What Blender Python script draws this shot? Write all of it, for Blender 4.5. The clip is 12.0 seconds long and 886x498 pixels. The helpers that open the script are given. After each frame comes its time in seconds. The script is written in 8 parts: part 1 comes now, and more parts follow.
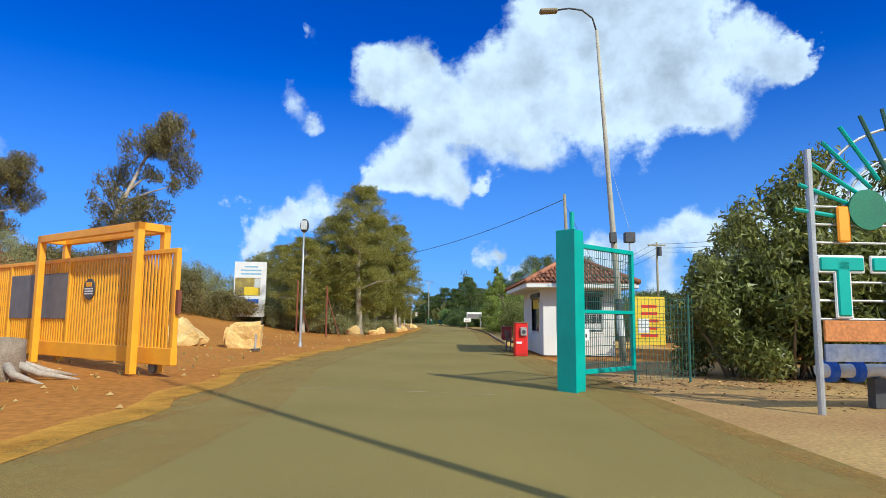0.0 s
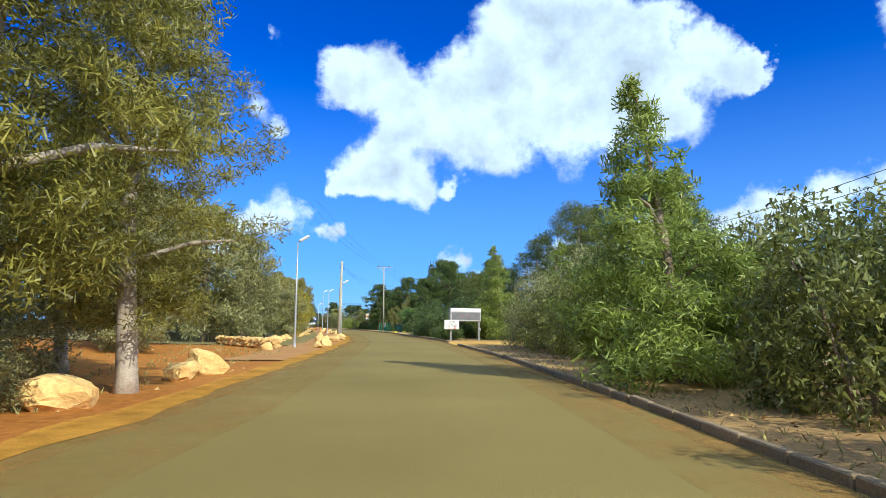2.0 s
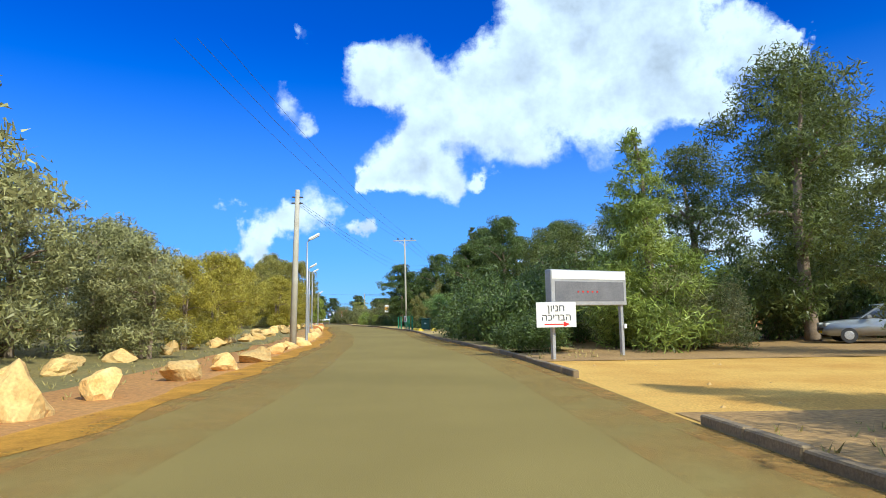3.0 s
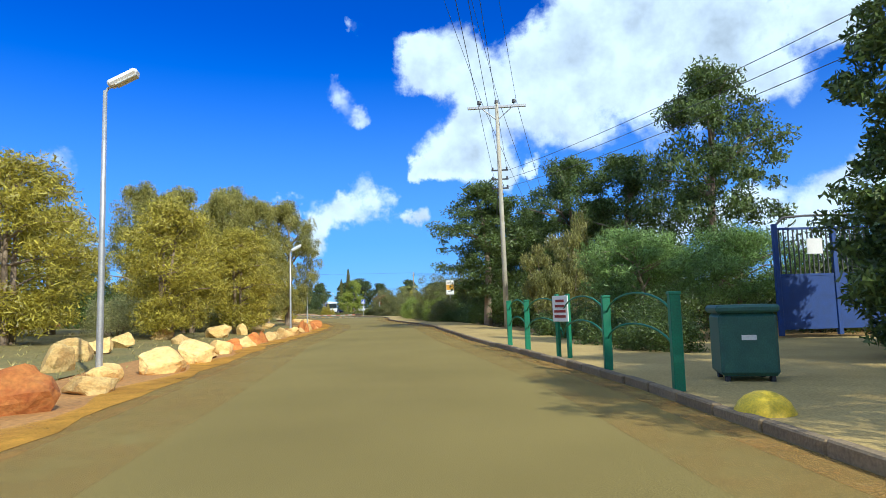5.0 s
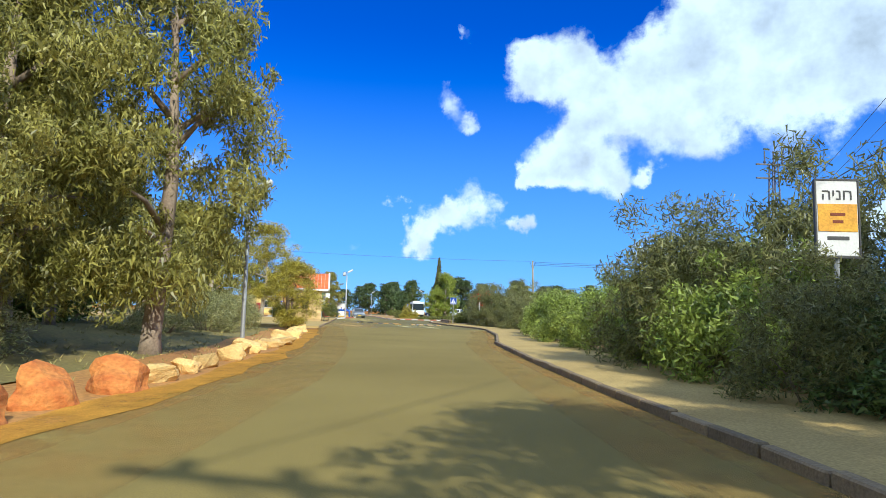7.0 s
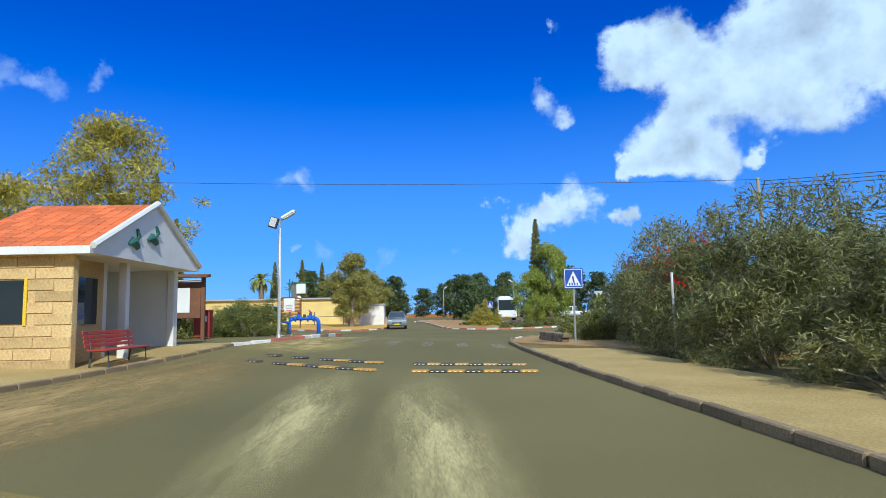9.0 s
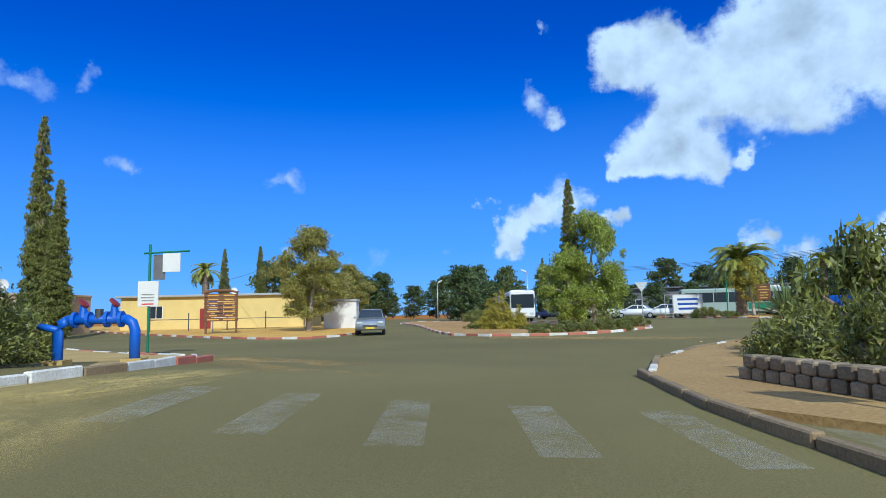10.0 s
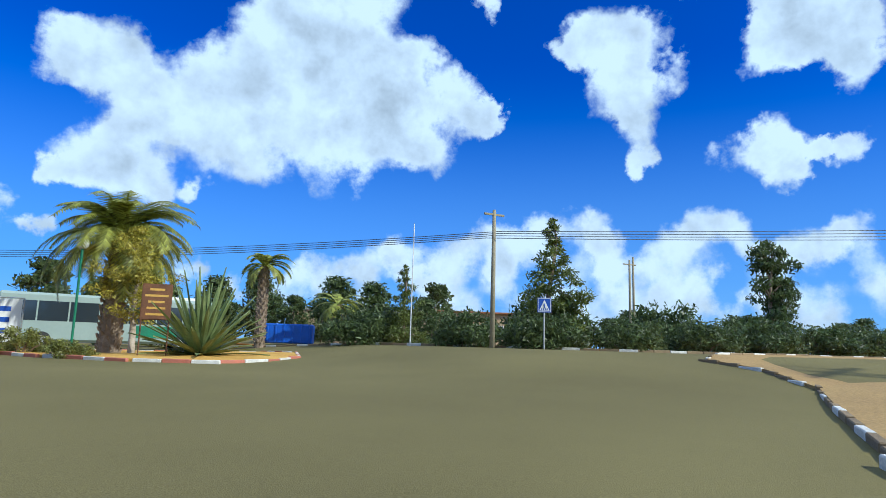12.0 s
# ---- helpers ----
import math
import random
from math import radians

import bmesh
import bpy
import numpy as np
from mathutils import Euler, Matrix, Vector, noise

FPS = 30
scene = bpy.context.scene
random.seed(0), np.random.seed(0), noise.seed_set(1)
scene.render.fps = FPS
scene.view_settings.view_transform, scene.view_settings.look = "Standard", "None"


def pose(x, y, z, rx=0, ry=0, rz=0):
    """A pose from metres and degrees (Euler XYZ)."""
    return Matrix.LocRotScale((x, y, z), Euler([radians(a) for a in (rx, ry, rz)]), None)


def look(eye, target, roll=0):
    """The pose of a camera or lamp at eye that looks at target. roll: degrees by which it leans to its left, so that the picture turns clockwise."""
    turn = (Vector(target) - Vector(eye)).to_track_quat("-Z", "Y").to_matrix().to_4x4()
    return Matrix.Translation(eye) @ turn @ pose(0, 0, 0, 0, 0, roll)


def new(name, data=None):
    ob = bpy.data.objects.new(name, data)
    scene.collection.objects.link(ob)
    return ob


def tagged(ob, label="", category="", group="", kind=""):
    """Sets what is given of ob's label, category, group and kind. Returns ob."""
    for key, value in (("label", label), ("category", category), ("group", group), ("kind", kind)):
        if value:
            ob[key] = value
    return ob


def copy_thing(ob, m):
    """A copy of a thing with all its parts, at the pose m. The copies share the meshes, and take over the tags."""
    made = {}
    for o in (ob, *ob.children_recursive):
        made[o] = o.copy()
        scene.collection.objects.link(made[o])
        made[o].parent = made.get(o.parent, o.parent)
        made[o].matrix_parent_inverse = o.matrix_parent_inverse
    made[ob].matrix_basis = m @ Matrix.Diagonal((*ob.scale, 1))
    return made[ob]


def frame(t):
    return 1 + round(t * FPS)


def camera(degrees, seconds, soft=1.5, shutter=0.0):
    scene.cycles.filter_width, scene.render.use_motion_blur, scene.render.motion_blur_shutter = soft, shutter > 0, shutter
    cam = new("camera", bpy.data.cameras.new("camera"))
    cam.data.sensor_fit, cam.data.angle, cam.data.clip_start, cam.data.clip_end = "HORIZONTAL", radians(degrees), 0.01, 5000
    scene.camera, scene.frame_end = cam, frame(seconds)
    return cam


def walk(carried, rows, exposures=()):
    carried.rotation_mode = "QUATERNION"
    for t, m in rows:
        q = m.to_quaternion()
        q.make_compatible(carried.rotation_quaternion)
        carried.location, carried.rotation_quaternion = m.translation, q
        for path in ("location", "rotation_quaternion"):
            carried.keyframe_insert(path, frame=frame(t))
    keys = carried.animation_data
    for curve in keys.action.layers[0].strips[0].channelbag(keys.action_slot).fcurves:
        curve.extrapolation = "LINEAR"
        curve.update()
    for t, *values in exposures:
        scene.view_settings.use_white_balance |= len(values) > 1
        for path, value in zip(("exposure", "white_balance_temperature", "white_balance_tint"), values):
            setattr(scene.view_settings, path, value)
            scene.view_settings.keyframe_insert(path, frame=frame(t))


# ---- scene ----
cam = camera(70.96, 12.0, soft=0.8)
PATH = [
    (0, pose(0.00, 0.00, 1.44, 96.45, -0.54, -0.06)),
    (0.2, pose(-0.15, 5.27, 1.39, 96.90, -1.13, -0.19)),
    (0.4, pose(-0.18, 10.68, 1.37, 96.62, -1.27, -0.71)),
    (0.5, pose(-0.18, 13.37, 1.35, 96.09, -1.07, -0.98)),
    (0.6, pose(-0.16, 16.06, 1.34, 95.94, -0.78, -1.53)),
    (1, pose(-0.33, 27.24, 1.31, 96.65, -1.21, -2.71)),
    (1.5, pose(0.11, 42.77, 1.38, 96.83, -1.38, -3.84)),
    (2, pose(0.79, 59.59, 1.40, 96.88, -0.37, -3.20)),
    (2.5, pose(1.09, 77.25, 1.39, 96.51, -0.13, -1.98)),
    (3, pose(0.95, 93.26, 1.33, 96.27, 0.88, -0.18)),
    (3.2, pose(0.91, 99.28, 1.31, 95.83, 1.19, 0.92)),
    (3.6, pose(0.28, 111.10, 1.33, 96.02, 0.28, 4.44)),
    (4, pose(-0.91, 122.44, 1.35, 96.54, -0.17, 6.84)),
    (4.4, pose(-2.31, 133.07, 1.36, 97.39, 0.20, 6.63)),
    (4.8, pose(-3.69, 142.67, 1.36, 97.49, 1.43, 4.65)),
    (5, pose(-4.44, 146.98, 1.35, 95.28, 1.63, 4.88)),
    (5.5, pose(-6.52, 156.64, 1.37, 96.26, 1.30, 5.17)),
    (5.7, pose(-6.86, 160.79, 1.38, 96.14, 0.52, 5.67)),
    (6, pose(-7.53, 167.11, 1.41, 95.99, 0.06, 8.28)),
    (6.3, pose(-8.49, 173.80, 1.39, 95.92, -0.47, 10.67)),
    (6.5, pose(-9.29, 178.34, 1.37, 95.96, -0.80, 11.15)),
    (6.8, pose(-10.93, 184.74, 1.29, 95.44, -1.52, 14.05)),
    (7, pose(-12.05, 189.12, 1.28, 95.85, -1.46, 14.25)),
    (7.2, pose(-13.06, 193.30, 1.27, 95.73, -1.34, 15.88)),
    (7.6, pose(-14.79, 201.87, 1.32, 96.07, -0.54, 13.78)),
    (8, pose(-16.32, 210.72, 1.36, 96.23, -0.17, 12.99)),
    (8.4, pose(-18.22, 219.78, 1.39, 96.10, 0.27, 16.84)),
    (8.8, pose(-21.16, 228.99, 1.41, 95.80, 1.18, 22.63)),
    (9, pose(-23.20, 233.65, 1.38, 95.93, 1.08, 23.82)),
    (9.5, pose(-27.85, 243.29, 1.27, 96.54, 1.40, 24.36)),
    (9.7, pose(-29.42, 246.46, 1.23, 96.43, 1.82, 23.86)),
    (10, pose(-31.26, 251.13, 1.21, 96.00, 1.29, 23.04)),
    (10.1, pose(-31.73, 252.70, 1.22, 95.95, 1.04, 23.31)),
    (10.3, pose(-32.44, 256.06, 1.25, 96.31, 0.59, 21.31)),
    (10.5, pose(-32.94, 259.39, 1.28, 95.99, -0.25, 17.44)),
    (10.7, pose(-33.33, 262.34, 1.29, 95.60, -1.29, 14.32)),
    (10.9, pose(-33.55, 265.33, 1.29, 95.49, -2.01, 9.94)),
    (11, pose(-33.55, 267.04, 1.28, 95.69, -1.99, 4.76)),
    (11.1, pose(-33.50, 268.89, 1.26, 95.79, -1.92, 1.05)),
    (11.5, pose(-32.29, 277.28, 1.18, 97.01, -1.87, -11.96)),
    (12, pose(-27.59, 285.89, 1.20, 98.73, -1.70, -26.70)),
]
walk(cam, PATH, [(0, -0.16, 5500, 5), (1.0, 0.0, 5500, 5), (2.0, 0.10, 5500, 5), (5.0, 0.06, 5450, 5), (7.0, 0.09, 5450, 5), (9.0, -0.24, 5150, 5), (10.0, -0.34, 5050, 5), (11.0, -0.28, 5100, 5), (12.0, -0.16, 5250, 4)])

# ---- sky, sun ----
SUN_FROM = Vector((0.495, -0.634, 0.595)).normalized()
scene.view_settings.exposure = 0.0
world = bpy.data.worlds.new("sky")
scene.world = world
world.use_nodes = True
wt = world.node_tree
wt.nodes.clear()


def wn(kind, **values):
    n = wt.nodes.new(kind)
    for k, v in values.items():
        if k == "operation":
            n.operation = v
        elif k == "blend_type":
            n.blend_type = v
    return n


def wmath(op, a, b=None, clamp=False):
    n = wn("ShaderNodeMath", operation=op)
    n.use_clamp = clamp
    for i, v in enumerate((a, b)):
        if v is None:
            continue
        if isinstance(v, (int, float)):
            n.inputs[i].default_value = v
        else:
            wt.links.new(v, n.inputs[i])
    return n.outputs[0]


sky = wn("ShaderNodeTexSky")
sky.sky_type = "NISHITA"
sky.sun_disc = False
sky.sun_elevation = math.asin(SUN_FROM.z)
sky.sun_rotation = math.atan2(SUN_FROM.x, SUN_FROM.y)
sky.air_density, sky.dust_density, sky.ozone_density = 1.0, 0.0, 4.0
deep = wn("ShaderNodeHueSaturation")
deep.inputs["Saturation"].default_value = 1.18
deep.inputs["Value"].default_value = 1.04
tint = wn("ShaderNodeMix")
tint.data_type, tint.blend_type = "RGBA", "MULTIPLY"
tint.inputs[0].default_value = 1.0
tint.inputs[7].default_value = (0.42, 0.67, 1.42, 1)
wt.links.new(sky.outputs[0], tint.inputs[6])
wt.links.new(tint.outputs[2], deep.inputs["Color"])
coord = wn("ShaderNodeTexCoord")
puff = wn("ShaderNodeTexNoise")
puff.inputs["Scale"].default_value, puff.inputs["Detail"].default_value, puff.inputs["Roughness"].default_value = 9.0, 9.0, 0.60
wt.links.new(coord.outputs["Generated"], puff.inputs["Vector"])
warp = wn("ShaderNodeVectorMath", operation="MULTIPLY_ADD")
warp.inputs[1].default_value, warp.inputs[2].default_value = (0.15, 0.15, 0.15), (-0.075, -0.075, -0.075)
wt.links.new(puff.outputs["Color"], warp.inputs[0])
bent = wn("ShaderNodeVectorMath", operation="ADD")
wt.links.new(coord.outputs["Generated"], bent.inputs[0])
wt.links.new(warp.outputs[0], bent.inputs[1])
cloud_sum = None


def cloud(lobes, weight=1.0, drift=0.0):
    """A cloud of round lobes: bearing from +y to +x, height over the horizon, radius, in degrees."""
    global cloud_sum
    for bearing, height, radius in lobes:
        b, h = radians(bearing + drift), radians(height)
        d = wn("ShaderNodeVectorMath", operation="DISTANCE")
        wt.links.new(bent.outputs[0], d.inputs[0])
        d.inputs[1].default_value = (math.sin(b) * math.cos(h), math.cos(b) * math.cos(h), math.sin(h))
        m = wn("ShaderNodeMapRange")
        m.interpolation_type = "SMOOTHSTEP"
        m.inputs[1].default_value, m.inputs[2].default_value = radians(radius) * 1.55, radians(radius) * 0.25
        m.inputs[3].default_value, m.inputs[4].default_value = 0.0, weight
        wt.links.new(d.outputs["Value"], m.inputs[0])
        cloud_sum = m.outputs[0] if cloud_sum is None else wmath("ADD", cloud_sum, m.outputs[0])


cloud([(-4.7, 22.1, 3.0), (-7.9, 21.0, 2.2), (-0.4, 20.3, 3.8), (5.0, 21.2, 3.5), (9.3, 18.7, 4.3), (4.5, 17.0, 3.8),
       (-1.4, 17.0, 3.1), (-5.1, 15.4, 2.8), (13.9, 17.0, 3.5), (11.4, 22.4, 4.2), (16.5, 21.5, 3.9), (20.8, 20.6, 3.5)], drift=1.2)
cloud([(18.8, 17.1, 2.9), (23.1, 17.6, 2.8), (7.7, 26.3, 3.6), (13.5, 26.4, 4.0), (19.1, 25.4, 3.7), (22.8, 24.0, 2.8),
       (27.2, 21.5, 2.5), (29.7, 20.9, 1.3), (-3.7, 13.2, 2.3), (0.3, 12.2, 2.1), (3.4, 12.0, 1.0), (-6.6, 13.1, 1.3),
       (10, 31, 4.5), (17, 31, 4.0)], drift=1.2)
cloud([(-13.7, 9.2, 2.3), (-10.2, 9.6, 2.0), (-16.6, 8.1, 2.0), (-18.4, 6.5, 1.5), (-7.6, 8.4, 1.3), (-19.5, 8.9, 1.2)], drift=1.0)
cloud([(-14.3, 18.4, 1.7), (-15.8, 19.8, 1.2), (-13.0, 17.6, 1.1), (-13.2, 24.4, 1.2), (-14.3, 25.0, 0.9)], 0.49, 1.0)
cloud([(4.0, 6.3, 1.5), (8.1, 5.0, 1.2), (6.0, 4.4, 1.0)], 0.8)
cloud([(-38.8, 11.8, 1.5), (-36.8, 11.6, 1.3), (-34.8, 7.0, 1.3), (-37.3, 6.5, 0.7), (-49.6, 12.0, 1.3), (-51.5, 12.3, 1.2), (-23.4, 6.3, 1.1), (-28.6, 5.1, 1.6), (-31.7, 4.6, 1.3), (-57.0, 18.5, 1.6), (-60.0, 17.5, 1.8), (-62.5, 15.0, 1.6), (-53.5, 19.2, 1.4)], 0.50)
cloud([(43.0, 26.8, 2.9), (46.6, 25.2, 2.8), (49.0, 22.8, 2.1), (44.2, 22.1, 2.7), (46.2, 19.7, 2.2), (41.0, 26.4, 1.9), (46.8, 16.8, 1.2)], drift=-2.2)
cloud([(53.1, 16.6, 2.1), (55.6, 16.9, 2.3), (57.2, 15.9, 1.8), (56.0, 14.4, 1.8), (60.3, 16.1, 1.5), (58.8, 16.6, 1.1)])
cloud([(55.7, 25.2, 2.4), (58.2, 26.5, 3.4), (60.9, 25.2, 3.1), (61.2, 22.3, 2.1), (54.8, 27.4, 1.8), (47.9, 30.4, 1.6), (29.8, 31.0, 1.4)])
cloud([(14.5, 6.2, 2.0), (18.5, 7.1, 2.3), (22.7, 7.5, 2.3), (26.9, 7.9, 2.3), (31.0, 9.2, 2.6), (35.2, 9.0, 2.3), (39.6, 10.7, 2.3),
       (41.7, 8.3, 2.3), (45.6, 8.0, 2.2), (48.7, 9.5, 2.2), (51.8, 9.1, 2.1), (55.2, 8.3, 2.1), (58.3, 8.7, 2.2)], 0.95)
cloud([(60.9, 9.2, 2.1), (32.2, 6.2, 2.3), (37.4, 6.0, 2.3), (42.8, 5.4, 2.0), (25.0, 5.1, 2.1), (48.0, 5.0, 2.2), (54.0, 5.0, 2.2), (12.0, 3.2, 2.4), (19.0, 3.4, 2.6), (28.0, 3.0, 2.8), (35.0, 2.8, 2.8), (40.0, 2.8, 2.6), (45.5, 2.6, 2.8), (51.0, 2.6, 2.8), (57.0, 3.0, 2.8), (63.0, 5.0, 2.8)], 0.85)
fine = wn("ShaderNodeTexNoise")
fine.inputs["Scale"].default_value, fine.inputs["Detail"].default_value, fine.inputs["Roughness"].default_value = 15.0, 9.0, 0.62
wt.links.new(coord.outputs["Generated"], fine.inputs["Vector"])
ragged = wmath("MULTIPLY", wmath("SUBTRACT", fine.outputs["Fac"], 0.5), 1.35)
# scattered clouds over the rest of the sky, behind and overhead
sep = wn("ShaderNodeSeparateXYZ")
wt.links.new(coord.outputs["Generated"], sep.inputs[0])
rest = wn("ShaderNodeMapRange")
rest.interpolation_type = "SMOOTHSTEP"
rest.inputs[1].default_value, rest.inputs[2].default_value = 0.40, 0.05
wt.links.new(wmath("SUBTRACT", sep.outputs["Y"], wmath("MULTIPLY", wmath("MAXIMUM", wmath("SUBTRACT", sep.outputs["Z"], 0.60), 0.0), 4.0)), rest.inputs[0])
broad_puff = wn("ShaderNodeTexNoise")
broad_puff.inputs["Scale"].default_value, broad_puff.inputs["Detail"].default_value = 3.2, 6.0
wt.links.new(coord.outputs["Generated"], broad_puff.inputs["Vector"])
heap = wmath("MULTIPLY", wmath("MULTIPLY", wmath("SUBTRACT", broad_puff.outputs["Fac"], 0.38), 7.0, True), rest.outputs[0])
cloud_sum = wmath("ADD", cloud_sum, heap)
dense = wn("ShaderNodeMapRange")
dense.interpolation_type = "SMOOTHSTEP"
dense.inputs[1].default_value, dense.inputs[2].default_value = 0.30, 1.0
wt.links.new(wmath("ADD", cloud_sum, wmath("MULTIPLY", ragged, wmath("MINIMUM", cloud_sum, 1.0))), dense.inputs[0])
# billows: lit from above and behind, grey where the cloud is thick
higher = wn("ShaderNodeVectorMath", operation="ADD")
higher.inputs[1].default_value = (0.014, -0.006, 0.034)
wt.links.new(coord.outputs["Generated"], higher.inputs[0])
puff_above = wn("ShaderNodeTexNoise")
puff_above.inputs["Scale"].default_value, puff_above.inputs["Detail"].default_value, puff_above.inputs["Roughness"].default_value = 9.0, 4.0, 0.55
wt.links.new(higher.outputs[0], puff_above.inputs["Vector"])
thick = wn("ShaderNodeMapRange")
thick.inputs[1].default_value, thick.inputs[2].default_value, thick.inputs[3].default_value, thick.inputs[4].default_value = 1.1, 3.2, 1.02, 0.80
wt.links.new(cloud_sum, thick.inputs[0])
tone_value = wmath("ADD", thick.outputs[0], wmath("MULTIPLY", wmath("SUBTRACT", puff.outputs["Fac"], puff_above.outputs["Fac"]), 1.35))
tone_low = wmath("MAXIMUM", tone_value, 0.56)
tone_final = wmath("MINIMUM", tone_low, 1.12)
white = wn("ShaderNodeMix")
white.data_type, white.blend_type = "RGBA", "MULTIPLY"
white.inputs[0].default_value = 1.0
white.inputs[6].default_value = (8.0, 9.0, 9.8, 1)
wt.links.new(tone_final, white.inputs[7])
haze = wn("ShaderNodeMapRange")
haze.interpolation_type = "SMOOTHSTEP"
haze.inputs[1].default_value, haze.inputs[2].default_value, haze.inputs[3].default_value, haze.inputs[4].default_value = 0.44, -0.02, 0.0, 0.66
wt.links.new(sep.outputs["Z"], haze.inputs[0])
hazy = wn("ShaderNodeMix")
hazy.data_type = "RGBA"
hazy.inputs[7].default_value = (3.3, 6.0, 9.1, 1)
wt.links.new(haze.outputs[0], hazy.inputs[0])
wt.links.new(deep.outputs[0], hazy.inputs[6])
skymix = wn("ShaderNodeMix")
skymix.data_type = "RGBA"
wt.links.new(dense.outputs[0], skymix.inputs[0])
wt.links.new(hazy.outputs[2], skymix.inputs[6])
wt.links.new(white.outputs[2], skymix.inputs[7])
back = wn("ShaderNodeBackground")
back.inputs["Strength"].default_value = 0.10
wt.links.new(skymix.outputs[2], back.inputs["Color"])
wout = wn("ShaderNodeOutputWorld")
wt.links.new(back.outputs[0], wout.inputs["Surface"])

lamp = bpy.data.lights.new("sun", "SUN")
lamp.energy, lamp.angle, lamp.color = 5.0, radians(0.6), (1.0, 0.88, 0.66)
sun = new("sun", lamp)
sun.matrix_world = look((40, 0, 60), Vector((40, 0, 60)) - SUN_FROM)


# ---- materials ----
def material(name, colors, rough=0.8, scale=3.0, fine=40.0, bump=0.3, metal=0.0, spread=0.5, island=0.0, through_light=0.0, per_object=0.0, stain=0.25):
    """Procedural surface: two colours mixed by broad patches, fine grain as value and bump."""
    m = bpy.data.materials.new(name)
    m.use_nodes = True
    t = m.node_tree
    p = t.nodes["Principled BSDF"]
    tc = t.nodes.new("ShaderNodeTexCoord")
    n1, n2 = t.nodes.new("ShaderNodeTexNoise"), t.nodes.new("ShaderNodeTexNoise")
    for n, s, d in ((n1, scale, 5), (n2, fine, 4)):
        n.inputs["Scale"].default_value, n.inputs["Detail"].default_value = s, d
        t.links.new(tc.outputs["Object"], n.inputs["Vector"])
    mix = t.nodes.new("ShaderNodeMix")
    mix.data_type = "RGBA"
    mix.inputs[6].default_value, mix.inputs[7].default_value = (*colors[0], 1), (*colors[1], 1)
    r = t.nodes.new("ShaderNodeMapRange")
    r.inputs[1].default_value, r.inputs[2].default_value = 0.5 - spread * 0.4, 0.5 + spread * 0.4
    t.links.new(n1.outputs["Fac"], r.inputs[0])
    t.links.new(r.outputs[0], mix.inputs[0])
    value = t.nodes.new("ShaderNodeMapRange")
    value.inputs[3].default_value, value.inputs[4].default_value = 1.0 - stain, 1.0 + stain
    value.inputs[1].default_value, value.inputs[2].default_value = 0.25, 0.75
    t.links.new(n2.outputs["Fac"], value.inputs[0])
    last = value.outputs[0]
    for amount, node, socket in ((island, "ShaderNodeNewGeometry", "Random Per Island"), (per_object, "ShaderNodeObjectInfo", "Random")):
        if amount:
            g = t.nodes.new(node)
            v = t.nodes.new("ShaderNodeMapRange")
            v.inputs[3].default_value, v.inputs[4].default_value = 1.0 - amount, 1.0 + amount
            t.links.new(g.outputs[socket], v.inputs[0])
            k = t.nodes.new("ShaderNodeMath")
            k.operation = "MULTIPLY"
            t.links.new(last, k.inputs[0])
            t.links.new(v.outputs[0], k.inputs[1])
            last = k.outputs[0]
    shade = t.nodes.new("ShaderNodeVectorMath")
    shade.operation = "SCALE"
    t.links.new(mix.outputs[2], shade.inputs[0])
    t.links.new(last, shade.inputs["Scale"])
    t.links.new(shade.outputs[0], p.inputs["Base Color"])
    p.inputs["Roughness"].default_value, p.inputs["Metallic"].default_value = rough, metal
    if bump:
        b = t.nodes.new("ShaderNodeBump")
        b.inputs["Strength"].default_value, b.inputs["Distance"].default_value = bump, 0.02
        t.links.new(n2.outputs["Fac"], b.inputs["Height"])
        t.links.new(b.outputs[0], p.inputs["Normal"])
    if through_light:
        tr = t.nodes.new("ShaderNodeBsdfTranslucent")
        ms = t.nodes.new("ShaderNodeMixShader")
        ms.inputs[0].default_value = through_light
        t.links.new(shade.outputs[0], tr.inputs["Color"])
        t.links.new(p.outputs[0], ms.inputs[1])
        t.links.new(tr.outputs[0], ms.inputs[2])
        t.links.new(ms.outputs[0], t.nodes["Material Output"].inputs["Surface"])
    return m


def leaf_material(name, a, b):
    a, b = tuple(v * 1.22 for v in a), tuple(v * 1.22 for v in b)
    m = material(name, (a, b), 0.42, 0.5, 6.0, 0.0, island=0.55, through_light=0.36, spread=0.7, stain=0.2)
    m.node_tree.nodes["Principled BSDF"].inputs["Specular IOR Level"].default_value = 0.45
    return m


def dust_material(name, color, cover, scale, least=0.0):
    """Loose dust that lets the surface below show through in patches."""
    m = material(name, (color, tuple(c * 0.8 for c in color)), 0.95, 2.0, 40, 0.2)
    t = m.node_tree
    p = t.nodes["Principled BSDF"]
    p.inputs["Specular IOR Level"].default_value = 0.1
    tc, n, r = t.nodes.new("ShaderNodeTexCoord"), t.nodes.new("ShaderNodeTexNoise"), t.nodes.new("ShaderNodeMapRange")
    n.inputs["Scale"].default_value, n.inputs["Detail"].default_value, n.inputs["Roughness"].default_value = scale, 8, 0.7
    t.links.new(tc.outputs["Object"], n.inputs["Vector"])
    r.inputs[1].default_value, r.inputs[2].default_value, r.inputs[3].default_value, r.inputs[4].default_value = 0.35, 0.65, least, cover
    t.links.new(n.outputs["Fac"], r.inputs[0])
    t.links.new(r.outputs[0], p.inputs["Alpha"])
    return m


